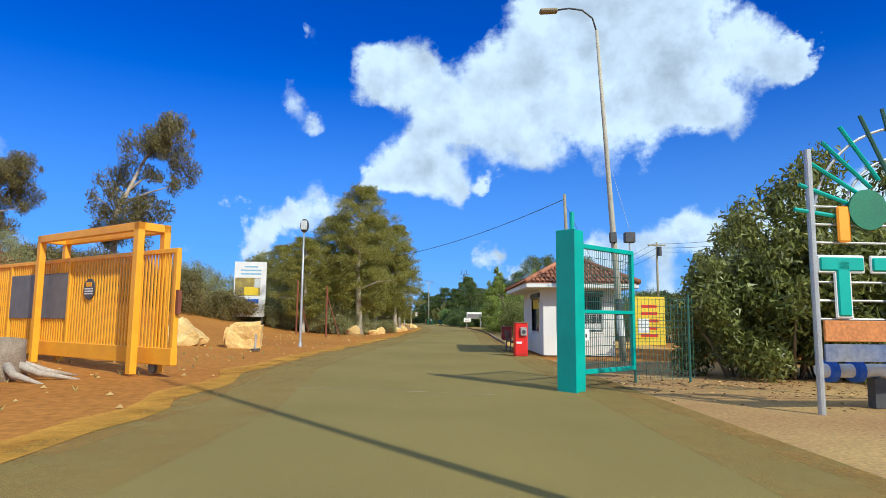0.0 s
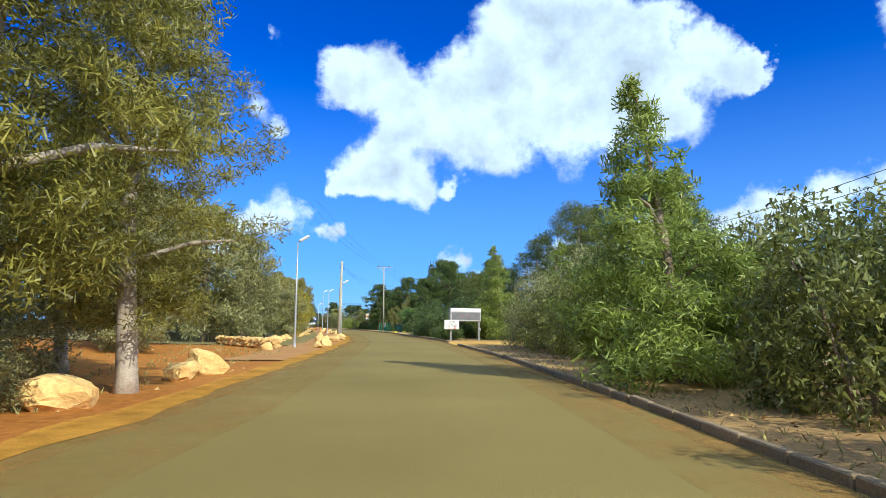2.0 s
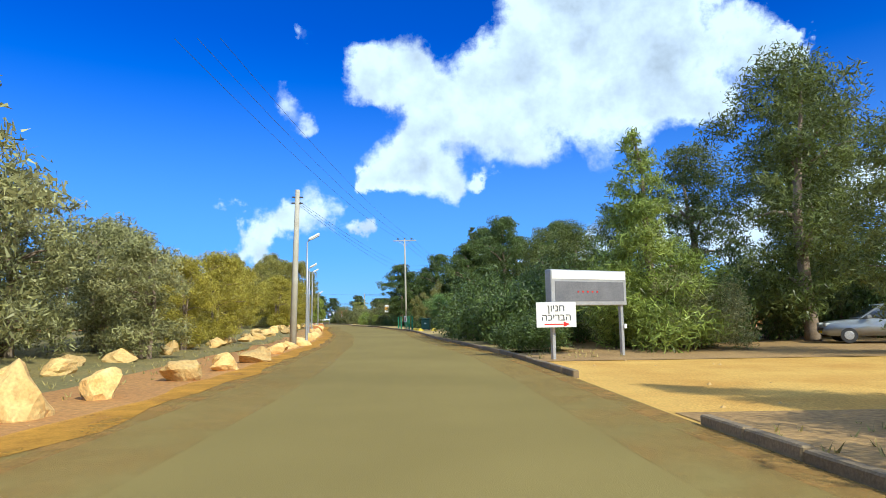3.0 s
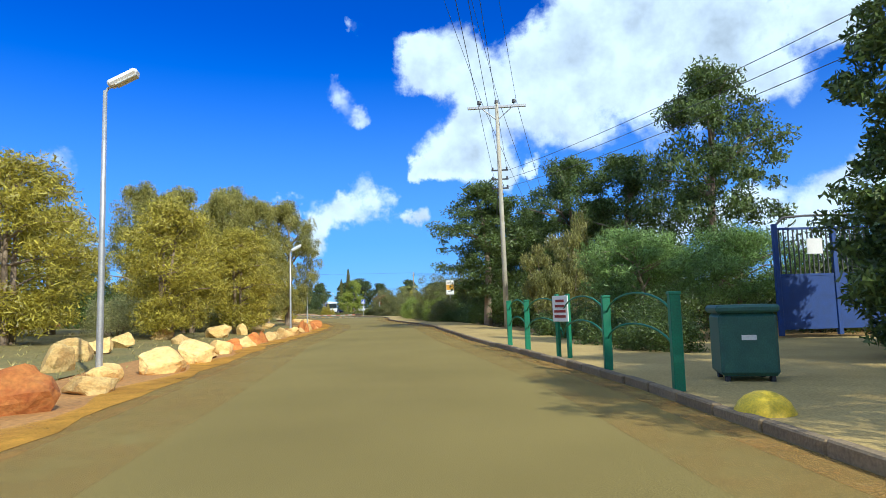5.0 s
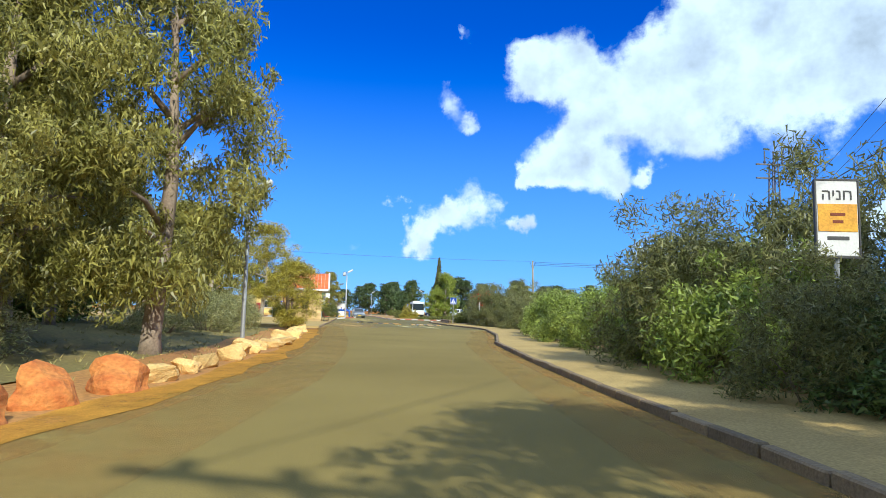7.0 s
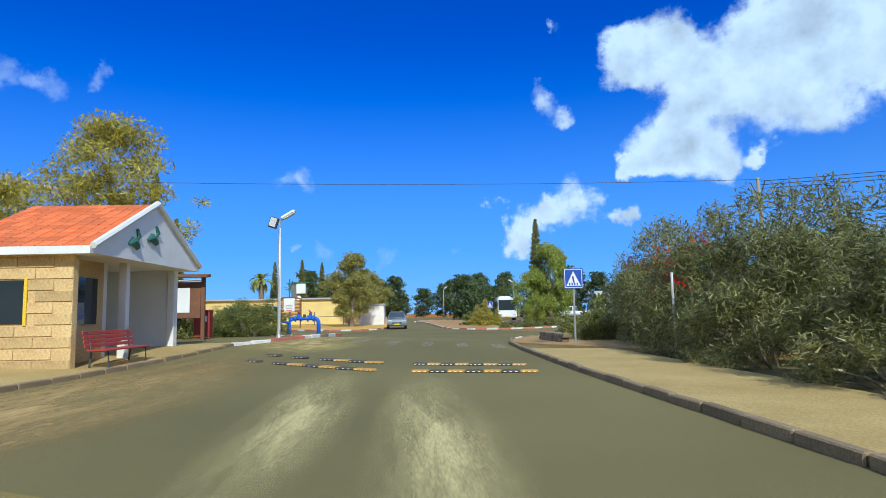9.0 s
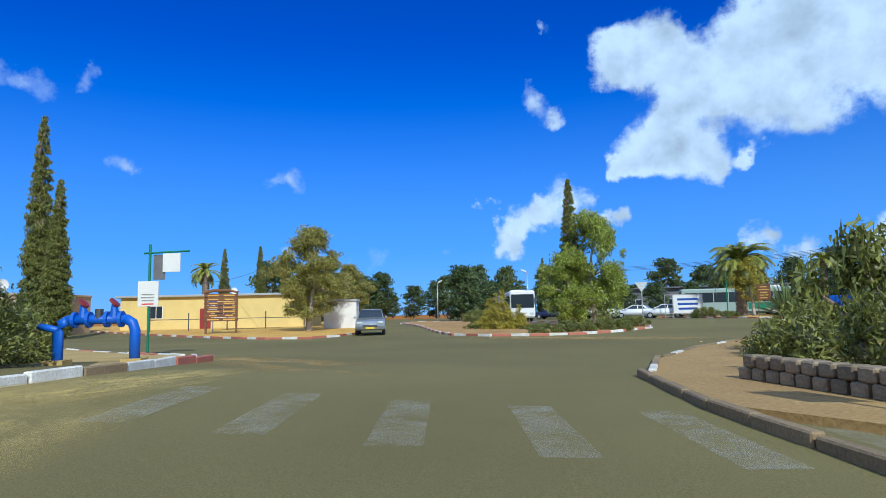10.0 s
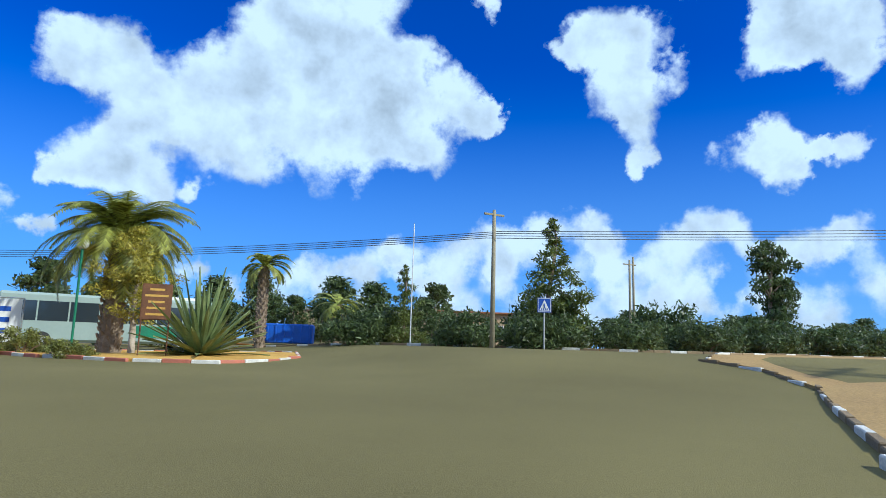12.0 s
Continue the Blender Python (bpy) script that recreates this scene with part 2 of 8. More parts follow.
M_asphalt = material("asphalt", ((0.188, 0.144, 0.044), (0.296, 0.230, 0.074)), 0.9, 0.22, 75, 0.3, spread=0.95, stain=0.30)
M_junction = material("old_asphalt", ((0.130, 0.110, 0.046), (0.228, 0.194, 0.078)), 0.9, 0.14, 75, 0.3, spread=0.95, stain=0.30)
M_dirt = material("red_earth", ((0.34, 0.125, 0.024), (0.47, 0.215, 0.042)), 0.95, 0.12, 6, 0.8, spread=0.9, stain=0.3)
M_sand = material("sandy_verge", ((0.66, 0.42, 0.11), (0.54, 0.30, 0.07)), 0.95, 0.6, 25, 0.6, stain=0.25)
M_verge = dust_material("orange_sandy_verge", (0.60, 0.31, 0.045), 1.0, 0.8, 0.4)
M_grassy = material("dry_grassy_earth", ((0.14, 0.135, 0.04), (0.27, 0.20, 0.06)), 0.95, 0.45, 9, 0.8, spread=0.9, stain=0.35)
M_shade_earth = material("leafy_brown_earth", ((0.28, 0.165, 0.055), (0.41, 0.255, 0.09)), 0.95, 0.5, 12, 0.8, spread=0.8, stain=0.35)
M_red_brown = material("red_brown_earth", ((0.36, 0.165, 0.042), (0.48, 0.25, 0.068)), 0.95, 0.5, 10, 0.8, spread=0.9, stain=0.35)
M_corner = material("sandy_corner_earth", ((0.43, 0.28, 0.095), (0.30, 0.185, 0.065)), 0.95, 0.5, 16, 0.6, spread=0.9, stain=0.3)
M_paving = material("pavement_concrete", ((0.40, 0.285, 0.105), (0.49, 0.36, 0.14)), 0.9, 0.7, 30, 0.3)
M_kerb = material("kerb_concrete", ((0.30, 0.22, 0.12), (0.17, 0.12, 0.065)), 0.9, 1.2, 30, 0.4, per_object=0.2)
M_kerb_white = material("kerb_white_paint", ((0.78, 0.76, 0.70), (0.60, 0.57, 0.50)), 0.7, 3, 30, 0.3, per_object=0.1)
M_kerb_red = material("kerb_red_paint", ((0.48, 0.15, 0.09), (0.38, 0.14, 0.09)), 0.7, 3, 30, 0.3, per_object=0.15)
M_roadpaint = dust_material("worn_road_paint", (0.56, 0.53, 0.43), 0.31, 2.6)
M_bark = material("bark", ((0.20, 0.14, 0.09), (0.32, 0.25, 0.18)), 0.95, 3, 25, 0.8)
M_bark_pale = material("pale_bark", ((0.52, 0.45, 0.36), (0.38, 0.30, 0.22)), 0.9, 2, 18, 0.5)
M_bark_dull = material("dull_bark", ((0.33, 0.26, 0.19), (0.22, 0.16, 0.11)), 0.95, 2, 18, 0.6)
M_pine = leaf_material("pine_needles", (0.17, 0.170, 0.032), (0.29, 0.26, 0.05))
M_pine_dark = leaf_material("dark_pine_needles", (0.085, 0.115, 0.028), (0.175, 0.195, 0.042))
M_euc = leaf_material("eucalyptus_leaves", (0.19, 0.195, 0.045), (0.34, 0.30, 0.072))
M_olive = leaf_material("olive_leaves", (0.22, 0.23, 0.09), (0.32, 0.30, 0.12))
M_acacia = leaf_material("acacia_leaves", (0.30, 0.265, 0.035), (0.41, 0.35, 0.05))
M_broad = leaf_material("broad_dark_leaves", (0.065, 0.10, 0.027), (0.13, 0.175, 0.04))
M_bush = leaf_material("shrub_leaves", (0.115, 0.14, 0.032), (0.23, 0.225, 0.055))
M_oleander = leaf_material("oleander_leaves", (0.13, 0.145, 0.045), (0.25, 0.235, 0.085))
M_hedge = leaf_material("hedge_leaves", (0.19, 0.25, 0.04), (0.29, 0.33, 0.07))
M_cypress = leaf_material("cypress_leaves", (0.13, 0.15, 0.035), (0.21, 0.21, 0.05))
M_weep = leaf_material("dry_climber_leaves", (0.16, 0.165, 0.045), (0.27, 0.25, 0.075))
M_cedar = leaf_material("cedar_needles", (0.12, 0.20, 0.05), (0.22, 0.31, 0.08))
M_bright = leaf_material("bright_green_leaves", (0.20, 0.25, 0.03), (0.30, 0.33, 0.06))
M_far = leaf_material("distant_leaves", (0.06, 0.09, 0.03), (0.11, 0.14, 0.045))
M_rock = material("pale_limestone", ((0.76, 0.57, 0.23), (0.58, 0.32, 0.09)), 0.95, 1.6, 9, 0.9, per_object=0.25, spread=0.8)
for m_, s_ in ((M_asphalt, 0.12), (M_junction, 0.12), (M_dirt, 0.1), (M_sand, 0.1), (M_paving, 0.15)):
    m_.node_tree.nodes["Principled BSDF"].inputs["Specular IOR Level"].default_value = s_
M_rock_red = material("ochre_limestone", ((0.62, 0.27, 0.065), (0.40, 0.095, 0.02)), 0.95, 2.6, 9, 0.9, per_object=0.25, spread=0.8)
M_galv = material("galvanised_steel", ((0.55, 0.55, 0.54), (0.45, 0.45, 0.45)), 0.45, 4, 60, 0.1, metal=0.6)
M_wood_pole = material("weathered_pole", ((0.36, 0.32, 0.22), (0.26, 0.22, 0.14)), 0.9, 2, 30, 0.5)
M_concrete_pole = material("concrete_pole", ((0.50, 0.47, 0.38), (0.40, 0.36, 0.27)), 0.9, 2, 40, 0.3)
M_black = material("black_rubber", ((0.025, 0.025, 0.028), (0.04, 0.04, 0.04)), 0.7, 5, 50, 0.2)
M_white = material("white_paint", ((0.80, 0.80, 0.78), (0.70, 0.69, 0.66)), 0.6, 1.2, 30, 0.15, stain=0.08)
M_orange = material("orange_paint", ((0.90, 0.42, 0.015), (0.80, 0.34, 0.012)), 0.45, 2, 40, 0.1, stain=0.1)
M_teal = material("teal_paint", ((0.02, 0.42, 0.34), (0.015, 0.33, 0.27)), 0.4, 2, 40, 0.1, stain=0.1)
M_green_post = material("green_paint", ((0.015, 0.20, 0.10), (0.02, 0.15, 0.08)), 0.5, 2, 40, 0.1)
M_red = material("red_paint", ((0.72, 0.02, 0.015), (0.60, 0.02, 0.015)), 0.4, 2, 40, 0.1, stain=0.1)
M_maroon = material("maroon_paint", ((0.30, 0.03, 0.03), (0.22, 0.03, 0.025)), 0.5, 2, 40, 0.1)
M_blue = material("blue_paint", ((0.02, 0.12, 0.62), (0.02, 0.10, 0.48)), 0.45, 2, 40, 0.1)
M_yellow = material("yellow_paint", ((0.80, 0.58, 0.02), (0.70, 0.48, 0.02)), 0.5, 2, 40, 0.1)
M_rust = material("rusty_steel", ((0.25, 0.07, 0.03), (0.16, 0.05, 0.03)), 0.85, 4, 50, 0.4)
M_dark = material("dark_metal", ((0.05, 0.05, 0.055), (0.08, 0.08, 0.08)), 0.5, 4, 50, 0.1)


# ---- mesh helpers ----
def obj(name, bm, mat, parent=None, label="", category="", kind="", smooth=False, group=""):
    me = bpy.data.meshes.new(name)
    bm.to_mesh(me)
    bm.free()
    if smooth:
        for f in me.polygons:
            f.use_smooth = True
    me.materials.append(mat)
    ob = new(name, me)
    if parent:
        ob.parent = parent
    return tagged(ob, label, category, group, kind)


def part(name, bm, mat, parent, label="", smooth=False):
    return obj(name, bm, mat, parent, label, smooth=smooth)


def thing(name, at, turn, label, category, group=""):
    e = new(name)
    e.matrix_basis = pose(*at, 0, 0, turn)
    return tagged(e, label, category, group)


def raw(name, verts, faces, mat, parent=None, smooth=False):
    me = bpy.data.meshes.new(name)
    me.from_pydata(verts, [], faces)
    me.materials.append(mat)
    if smooth:
        for f in me.polygons:
            f.use_smooth = True
    ob = new(name, me)
    if parent:
        ob.parent = parent
    return ob


def box(bm, x0, x1, y0, y1, z0, z1, m=None, bevel=0.0):
    r = bmesh.ops.create_cube(bm, size=1.0)
    vs = r["verts"]
    for v in vs:
        v.co = Vector((x0 + (v.co.x + 0.5) * (x1 - x0), y0 + (v.co.y + 0.5) * (y1 - y0), z0 + (v.co.z + 0.5) * (z1 - z0)))
        if m:
            v.co = m @ v.co
    if bevel:
        es = list({e for v in vs for e in v.link_edges})
        bmesh.ops.bevel(bm, geom=es, offset=bevel, segments=1, affect="EDGES")
    return bm


def cube(x0, x1, y0, y1, z0, z1, bevel=0.0, m=None):
    return box(bmesh.new(), x0, x1, y0, y1, z0, z1, m, bevel)


def tube(bm, pts, radii, sides=8):
    rings = []
    pts = [Vector(p) for p in pts]
    for i, p in enumerate(pts):
        d = (pts[min(i + 1, len(pts) - 1)] - pts[max(i - 1, 0)]).normalized()
        a = d.cross(Vector((0, 0, 1)) if abs(d.z) < 0.9 else Vector((1, 0, 0))).normalized()
        b = d.cross(a)
        r = radii[i] if isinstance(radii, (list, tuple)) else radii
        rings.append([bm.verts.new(p + (a * math.cos(2 * math.pi * k / sides) + b * math.sin(2 * math.pi * k / sides)) * r) for k in range(sides)])
    for i in range(len(rings) - 1):
        for k in range(sides):
            bm.faces.new((rings[i][k], rings[i][(k + 1) % sides], rings[i + 1][(k + 1) % sides], rings[i + 1][k]))
    bm.faces.new(rings[0])
    bm.faces.new(rings[-1][::-1])
    return bm


def pipe(pts, radii, sides=8):
    bm = tube(bmesh.new(), pts, radii, sides)
    bmesh.ops.recalc_face_normals(bm, faces=bm.faces)
    return bm


def smooth_step(v, a, b):
    k = min(max((v - a) / (b - a), 0.0), 1.0)
    return k * k * (3 - 2 * k)


# ---- ground, road ----
LEFT = [(-14, -5.2), (10, -4.5), (18, -5.4), (26, -5.2), (34, -4.6), (44, -4.2), (52, -3.7), (60, -3.9), (70, -3.3), (90, -3.4), (104, -3.7), (111, -4.1),
        (118, -4.8), (125, -5.4), (143, -7.9), (158, -10.8), (163, -11.8), (170, -13.4), (176, -14.3), (185, -15.6), (193, -17.2), (200, -19.0), (207, -21.5),
        (215, -24.8), (222, -28.0), (230, -31.5), (240, -35.6), (252, -39.8)]
RIGHT = [(-14, 4.4), (20, 4.0), (37, 3.7), (41, 3.8), (50, 4.1), (60, 4.5), (70, 4.8), (85, 4.8), (92, 4.5), (102, 4.0), (107, 3.8), (114, 3.3), (119, 2.6), (134, 0.4),
         (146, -0.8), (157, -2.3), (161, -3.1), (166, -4.2), (172, -5.6), (177, -6.5), (181, -7.3), (187, -8.4), (190, -9.1), (194, -10.1), (200, -12.0), (207, -14.1),
         (215, -16.3), (225, -18.0), (237, -20.8), (240, -22.1), (248, -26.2), (255, -29.6), (259, -31.4)]


def at_y(line, y):
    return float(np.interp(y, [p[0] for p in line], [p[1] for p in line]))


def gz(x, y):
    """Height of the ground."""
    z = 4.4 * smooth_step(-x, 8.5, 40) * smooth_step(y, 6, 26) * (1 - smooth_step(y, 78, 110))
    z += 0.5 * math.exp(-((x + 43) ** 2 + (y - 256) ** 2) / 60.0)
    z += 0.3 * smooth_step(y, 282, 302)
    z += 0.8 * smooth_step((x + 27.6) * 0.45 + (y - 285.9) * 0.89, 12, 27) * smooth_step(x, -24, -13)
    if 110 < y < 235:
        z += 0.5 * smooth_step(at_y(LEFT, y) - x, 3, 14)
    return z


def strip(name, rows, mat, kind="structure", label="", lift=0.0):
    """A sheet from rows of equally many (x, y) points, laid on the ground."""
    n = len(rows[0])
    vs = [(x, y, gz(x, y) + lift) for r in rows for x, y in r]
    fs = [(i * n + k, i * n + k + 1, (i + 1) * n + k + 1, (i + 1) * n + k) for i in range(len(rows) - 1) for k in range(n - 1)]
    ob = raw(name, vs, fs, mat, smooth=True)
    return tagged(ob, label, kind=kind)


def axis(lo, hi, near0, near1, step):
    a = list(np.arange(near0, near1 + 0.01, step))
    k = step
    while a[-1] < hi:
        k *= 1.5
        a.append(a[-1] + k)
    k = step
    while a[0] > lo:
        k *= 1.5
        a.insert(0, a[0] - k)
    return [float(v) for v in a]


GX, GY = axis(-2500, 2500, -70, 40, 2.0), axis(-1500, 3500, -20, 330, 2.0)
strip("ground", [[(x, y) for x in GX] for y in GY], M_dirt, label="red-brown earth and dry ground reaching the horizon", lift=-0.05)


def lerp(a, b, k):
    return a + (b - a) * k


ys = [y * 1.0 for y in range(-14, 238)]
strip("road", [[(lerp(at_y(LEFT, y), at_y(RIGHT, y), k / 8), y) for k in range(9)] for y in ys], M_asphalt, label="worn olive-grey asphalt road")
strip("verge", [[(at_y(LEFT, y) - 0.5 + 0.5 * noise.noise((0, y * 0.37, 0)), y), (at_y(LEFT, y) - 0.2, y), (at_y(LEFT, y) + 0.22 + 0.4 * noise.noise((3, y * 0.4, 0)), y)] for y in ys[:-10]],
      M_verge, label="strip of orange-yellow sand along the road", lift=0.012)
strip("grassy_verge", [[(at_y(LEFT, y) - d, y) for d in (3.0, 4.5, 7.0, 10.0, 14.0, 19.0, 26.0)] for y in range(100, 230, 2)], M_grassy, label="brown earth with thin dry grass under the trees", lift=-0.015)
strip("earth_verge", [[(at_y(LEFT, y) + 0.05, y), (at_y(LEFT, y) - 1.3, y), (at_y(LEFT, y) - 3.1 - 0.7 * noise.noise((7, y * 0.21, 0)), y)] for y in range(84, 230)], M_red_brown, label="red-brown earth between road and boulders", lift=-0.008)
strip("shrub_bed", [[(at_y(RIGHT, y) + d, y) for d in (0.15, 1.5, 4.0, 8.0, 13.0, 20.0)] for y in range(44, 103, 2)], M_shade_earth, label="brown leafy earth under the roadside shrubs", lift=-0.02)
strip("tree_bed", [[(at_y(RIGHT, y) + d, y) for d in (0.15, 2.0, 5.0, 9.0, 15.0, 24.0, 34.0)] for y in range(112, 238, 2)], M_shade_earth, label="brown leafy earth under the trees by the footpath", lift=-0.015)
strip("yard", [[(at_y(RIGHT, y) + d, y) for d in (2.8, 6.0, 10.0, 16.0)] for y in range(144, 170, 2)], M_paving, label="dusty paved yard before the blue gate", lift=0.03)
strip("junction", [[(x, y) for x in np.arange(-120, 61, 3.0)] for y in np.arange(237, 381, 3.0)], M_junction, label="wide worn asphalt road junction")


# ---- trees and shrubs ----
def leaves(name, clumps, count, length, width, mat, parent, hang=0.0, seed=1, flat=0.0, shell=0.5):
    """One mesh of many small leaf blades in clumps (x, y, z, rx, ry, rz)."""
    g = np.random.default_rng(seed)
    c = np.array(clumps, float)
    vol = np.cbrt(c[:, 3] * c[:, 4] * c[:, 5]) ** 2
    k = g.choice(len(c), count, p=vol / vol.sum())
    d = g.normal(size=(count, 3))
    d /= np.linalg.norm(d, axis=1)[:, None]
    p = c[k, :3] + d * c[k, 3:] * (g.random(count) ** shell)[:, None]
    a = g.normal(size=(count, 3))
    a[:, 2] -= hang * 2.5
    a[:, 2] *= 1.0 - flat
    a /= np.linalg.norm(a, axis=1)[:, None]
    b = np.cross(a, g.normal(size=(count, 3)) + d * 1.2)
    b /= np.linalg.norm(b, axis=1)[:, None] + 1e-9
    s = (0.65 + 0.7 * g.random(count))[:, None]
    a, b = a * length * s / 2, b * width * s / 2
    v = np.stack([p - a - b, p - a + b, p + a * 1.2], 1).reshape(-1, 3)
    me = bpy.data.meshes.new(name)
    me.vertices.add(len(v))
    me.vertices.foreach_set("co", v.ravel())
    me.loops.add(len(v))
    me.loops.foreach_set("vertex_index", np.arange(len(v)))
    me.polygons.add(count)
    me.polygons.foreach_set("loop_start", np.arange(0, len(v), 3))
    me.update()
    me.validate()
    me.materials.append(mat)
    ob = new(name, me)
    ob.parent = parent
    return ob


def wobble(g, p, r):
    return Vector(p) + Vector((g.uniform(-r, r), g.uniform(-r, r), g.uniform(-r, r) * 0.5))


def trunk_part(parent, limbs, mat):
    bm = bmesh.new()
    for pts, radii in limbs:
        tube(bm, pts, radii, 7)
    bmesh.ops.recalc_face_normals(bm, faces=bm.faces)
    return part("trunk", bm, mat, parent, smooth=True)


def tree(name, label, height, crown0, radius, mat, bark, seed, clumps=70, blades=7000, blade=(0.30, 0.10), shape="round", hang=0.0, clump_size=0.9, stems=1, at=(0, 0, 0), category="tree", lean=(0, 0)):
    """Tapered trunk, limbs and a crown of many small blades, its base at the origin."""
    g = random.Random(seed)
    root = thing(name, at, 0, label, category)
    lobes, limbs = [], []
    for i in range(clumps):
        u = (i + 0.5) / clumps
        z = crown0 + (height - crown0) * g.random() ** (0.9 if shape != "cone" else 1.25)
        k = (z - crown0) / (height - crown0)
        if shape == "cone":
            r = radius * (1.02 - k) ** 0.8
        elif shape == "column":
            r = radius * (1.01 - k) ** 0.55 * (0.6 + 0.4 * min(1, k * 8))
        elif shape == "flat":
            r = radius * (0.35 + 0.65 * math.sin(math.pi * min(0.95, 0.25 + k * 0.7)))
        else:
            r = radius * max(0.12, math.sin(math.pi * (0.12 + 0.83 * k))) ** 0.8
        r *= (0.75 + 0.4 * noise.noise((seed * 3.1, k * 4, i * 0.37))) if shape != "column" else 0.85
        a, q = g.uniform(0, 2 * math.pi), g.random() ** 0.5
        c = clump_size * (0.6 + 0.8 * g.random()) * (0.6 if shape == "column" else 1)
        c *= (1.15 - 0.85 * k) if shape in ("cone", "column") else 1.0
        lobes.append((math.cos(a) * r * q + lean[0] * k, math.sin(a) * r * q + lean[1] * k, z, c, c, c * (0.62 if hang < 0.3 else 1.25)))
    for s in range(stems):
        off = Vector((g.uniform(-0.5, 0.5), g.uniform(-0.5, 0.5), 0)) * (0 if stems == 1 else 1.2)
        top = Vector((lean[0] * 0.6 + g.uniform(-0.3, 0.3), lean[1] * 0.6 + g.uniform(-0.3, 0.3), height * 0.86)) + off * 1.5
        mid = wobble(g, off * 1.2 + Vector((0, 0, height * 0.42)), 0.3)
        r0 = 0.035 * height ** 0.85 / stems ** 0.3
        limbs.append(([off + Vector((0, 0, -0.4)), off + Vector((0, 0, 0.5)), mid, top], [r0 * 1.35, r0, r0 * 0.7, r0 * 0.15]))
        for lobe in g.sample(lobes, min(len(lobes), 12)):
            end = Vector(lobe[:3])
            start = mid.lerp(top, min(0.9, max(0.0, (end.z - mid.z) / max(0.1, top.z - mid.z) - 0.25))) if end.z > mid.z else off.lerp(mid, max(0.3, end.z / max(mid.z, 0.1) * 0.8))
            limbs.append(([start, start.lerp(end, 0.5) + Vector((0, 0, 0.25)), end], [r0 * 0.4, r0 * 0.25, r0 * 0.06]))
    trunk_part(root, limbs, bark)
    leaves("crown", lobes, blades, blade[0], blade[1], mat, root, hang, seed)
    return root


def shrub(name, label, w, d, h, mat, seed, blades=3500, blade=(0.22, 0.09), clump=0.45, category="shrub", at=(0, 0, 0), hang=0.0):
    """A dense bush that reaches the ground, w by d by h."""
    g = random.Random(seed)
    root = thing(name, at, 0, label, category)
    lobes = []
    n = max(14, int(w * d * 5))
    for i in range(min(n, 150)):
        a, q = g.uniform(0, 2 * math.pi), g.random() ** 0.5
        x, y = math.cos(a) * q, math.sin(a) * q
        top = h * (1 - 0.55 * q ** 3) * (0.72 + 0.45 * g.random())
        z = top * g.random() ** 0.6
        c = clump * (0.7 + 0.7 * g.random())
        lobes.append((x * w / 2, y * d / 2, max(z, c * 0.5), c * 1.1, c * 1.1, c))
    limbs = []
    for lobe in g.sample(lobes, min(8, len(lobes))):
        limbs.append(([(lobe[0] * 0.25, lobe[1] * 0.25, -0.2), (lobe[0] * 0.6, lobe[1] * 0.6, lobe[2] * 0.6), lobe[:3]], [0.05, 0.035, 0.012]))
    trunk_part(root, limbs, M_bark)
    leaves("crown", lobes, blades, blade[0], blade[1], mat, root, hang, seed + 50)
    return root


def put(proto, x, y, scale=1.0, turn=0.0, z=None, sink=0.05, tall=1.0):
    """A copy of a plant on the ground."""
    m = pose(x, y, (gz(x, y) if z is None else z) - sink, 0, 0, turn) @ Matrix.Diagonal((scale, scale, scale * tall, 1))
    return copy_thing(proto, m)


def first(proto, x, y, scale=1.0, turn=0.0, tall=1.0):
    proto.matrix_basis = pose(x, y, gz(x, y) - 0.05, 0, 0, turn) @ Matrix.Diagonal((scale, scale, scale * tall, 1))
    return proto


def scatter(proto, spots):
    """The plant itself at the first spot, copies at the others: (x, y, scale, turn, stretch)."""
    spots = [tuple(s) + (1.0, 0.0, 1.0)[len(s) - 2:] for s in spots]
    for x, y, s, t, k in spots[1:]:
        put(proto, x, y, s, t, tall=k)
    first(proto, *spots[0])
    return proto


# pines
pine = tree("pine_tree", "Aleppo pine with yellow-green needles beside the road", 13, 2.1, 4.6, M_pine, M_bark_pale, 11, 380, 62000, (0.21, 0.038), clump_size=0.60)
scatter(pine, [(-7.7, 58.2, 1.06, 0, 1.0), (-7.3, 67.0, 0.95, 140, 1.0), (-10.6, 62.5, 0.95, 60, 0.95), (-12.5, 56, 0.72, 200, 0.9), (-5.0, 73, 0.72, 20, 0.95), (-5.2, 68.6, 0.82, 40, 1.1),
               (-7.7, 61.6, 0.72, 250, 1.05), (-13.2, 61, 0.8, 170, 0.85), (-17, 66, 0.8, 95, 0.8), (-9.0, 78, 0.62, 310, 0.9)])
pine_b = tree("pine_tree", "young bright-green pine above the roadside shrubs", 7.8, 0.4, 3.5, M_hedge, M_bark, 12, 170, 30000, (0.24, 0.045), shape="cone", clump_size=0.72, lean=(-1.1, 0))
scatter(pine_b, [(7.6, 75.0, 1.0, 0, 1.0), (9.8, 80, 0.85, 70, 1.0), (12, 88, 1.1, 130, 1.0), (9.5, 98, 0.95, 200, 0.9), (9.8, 118.5, 1.12, 30, 1.0)])
pine_d = tree("pine_tree", "large dark pine with dense rounded crown", 14.5, 1.2, 5.4, M_pine_dark, M_bark, 13, 170, 26000, (0.28, 0.07), clump_size=0.95)
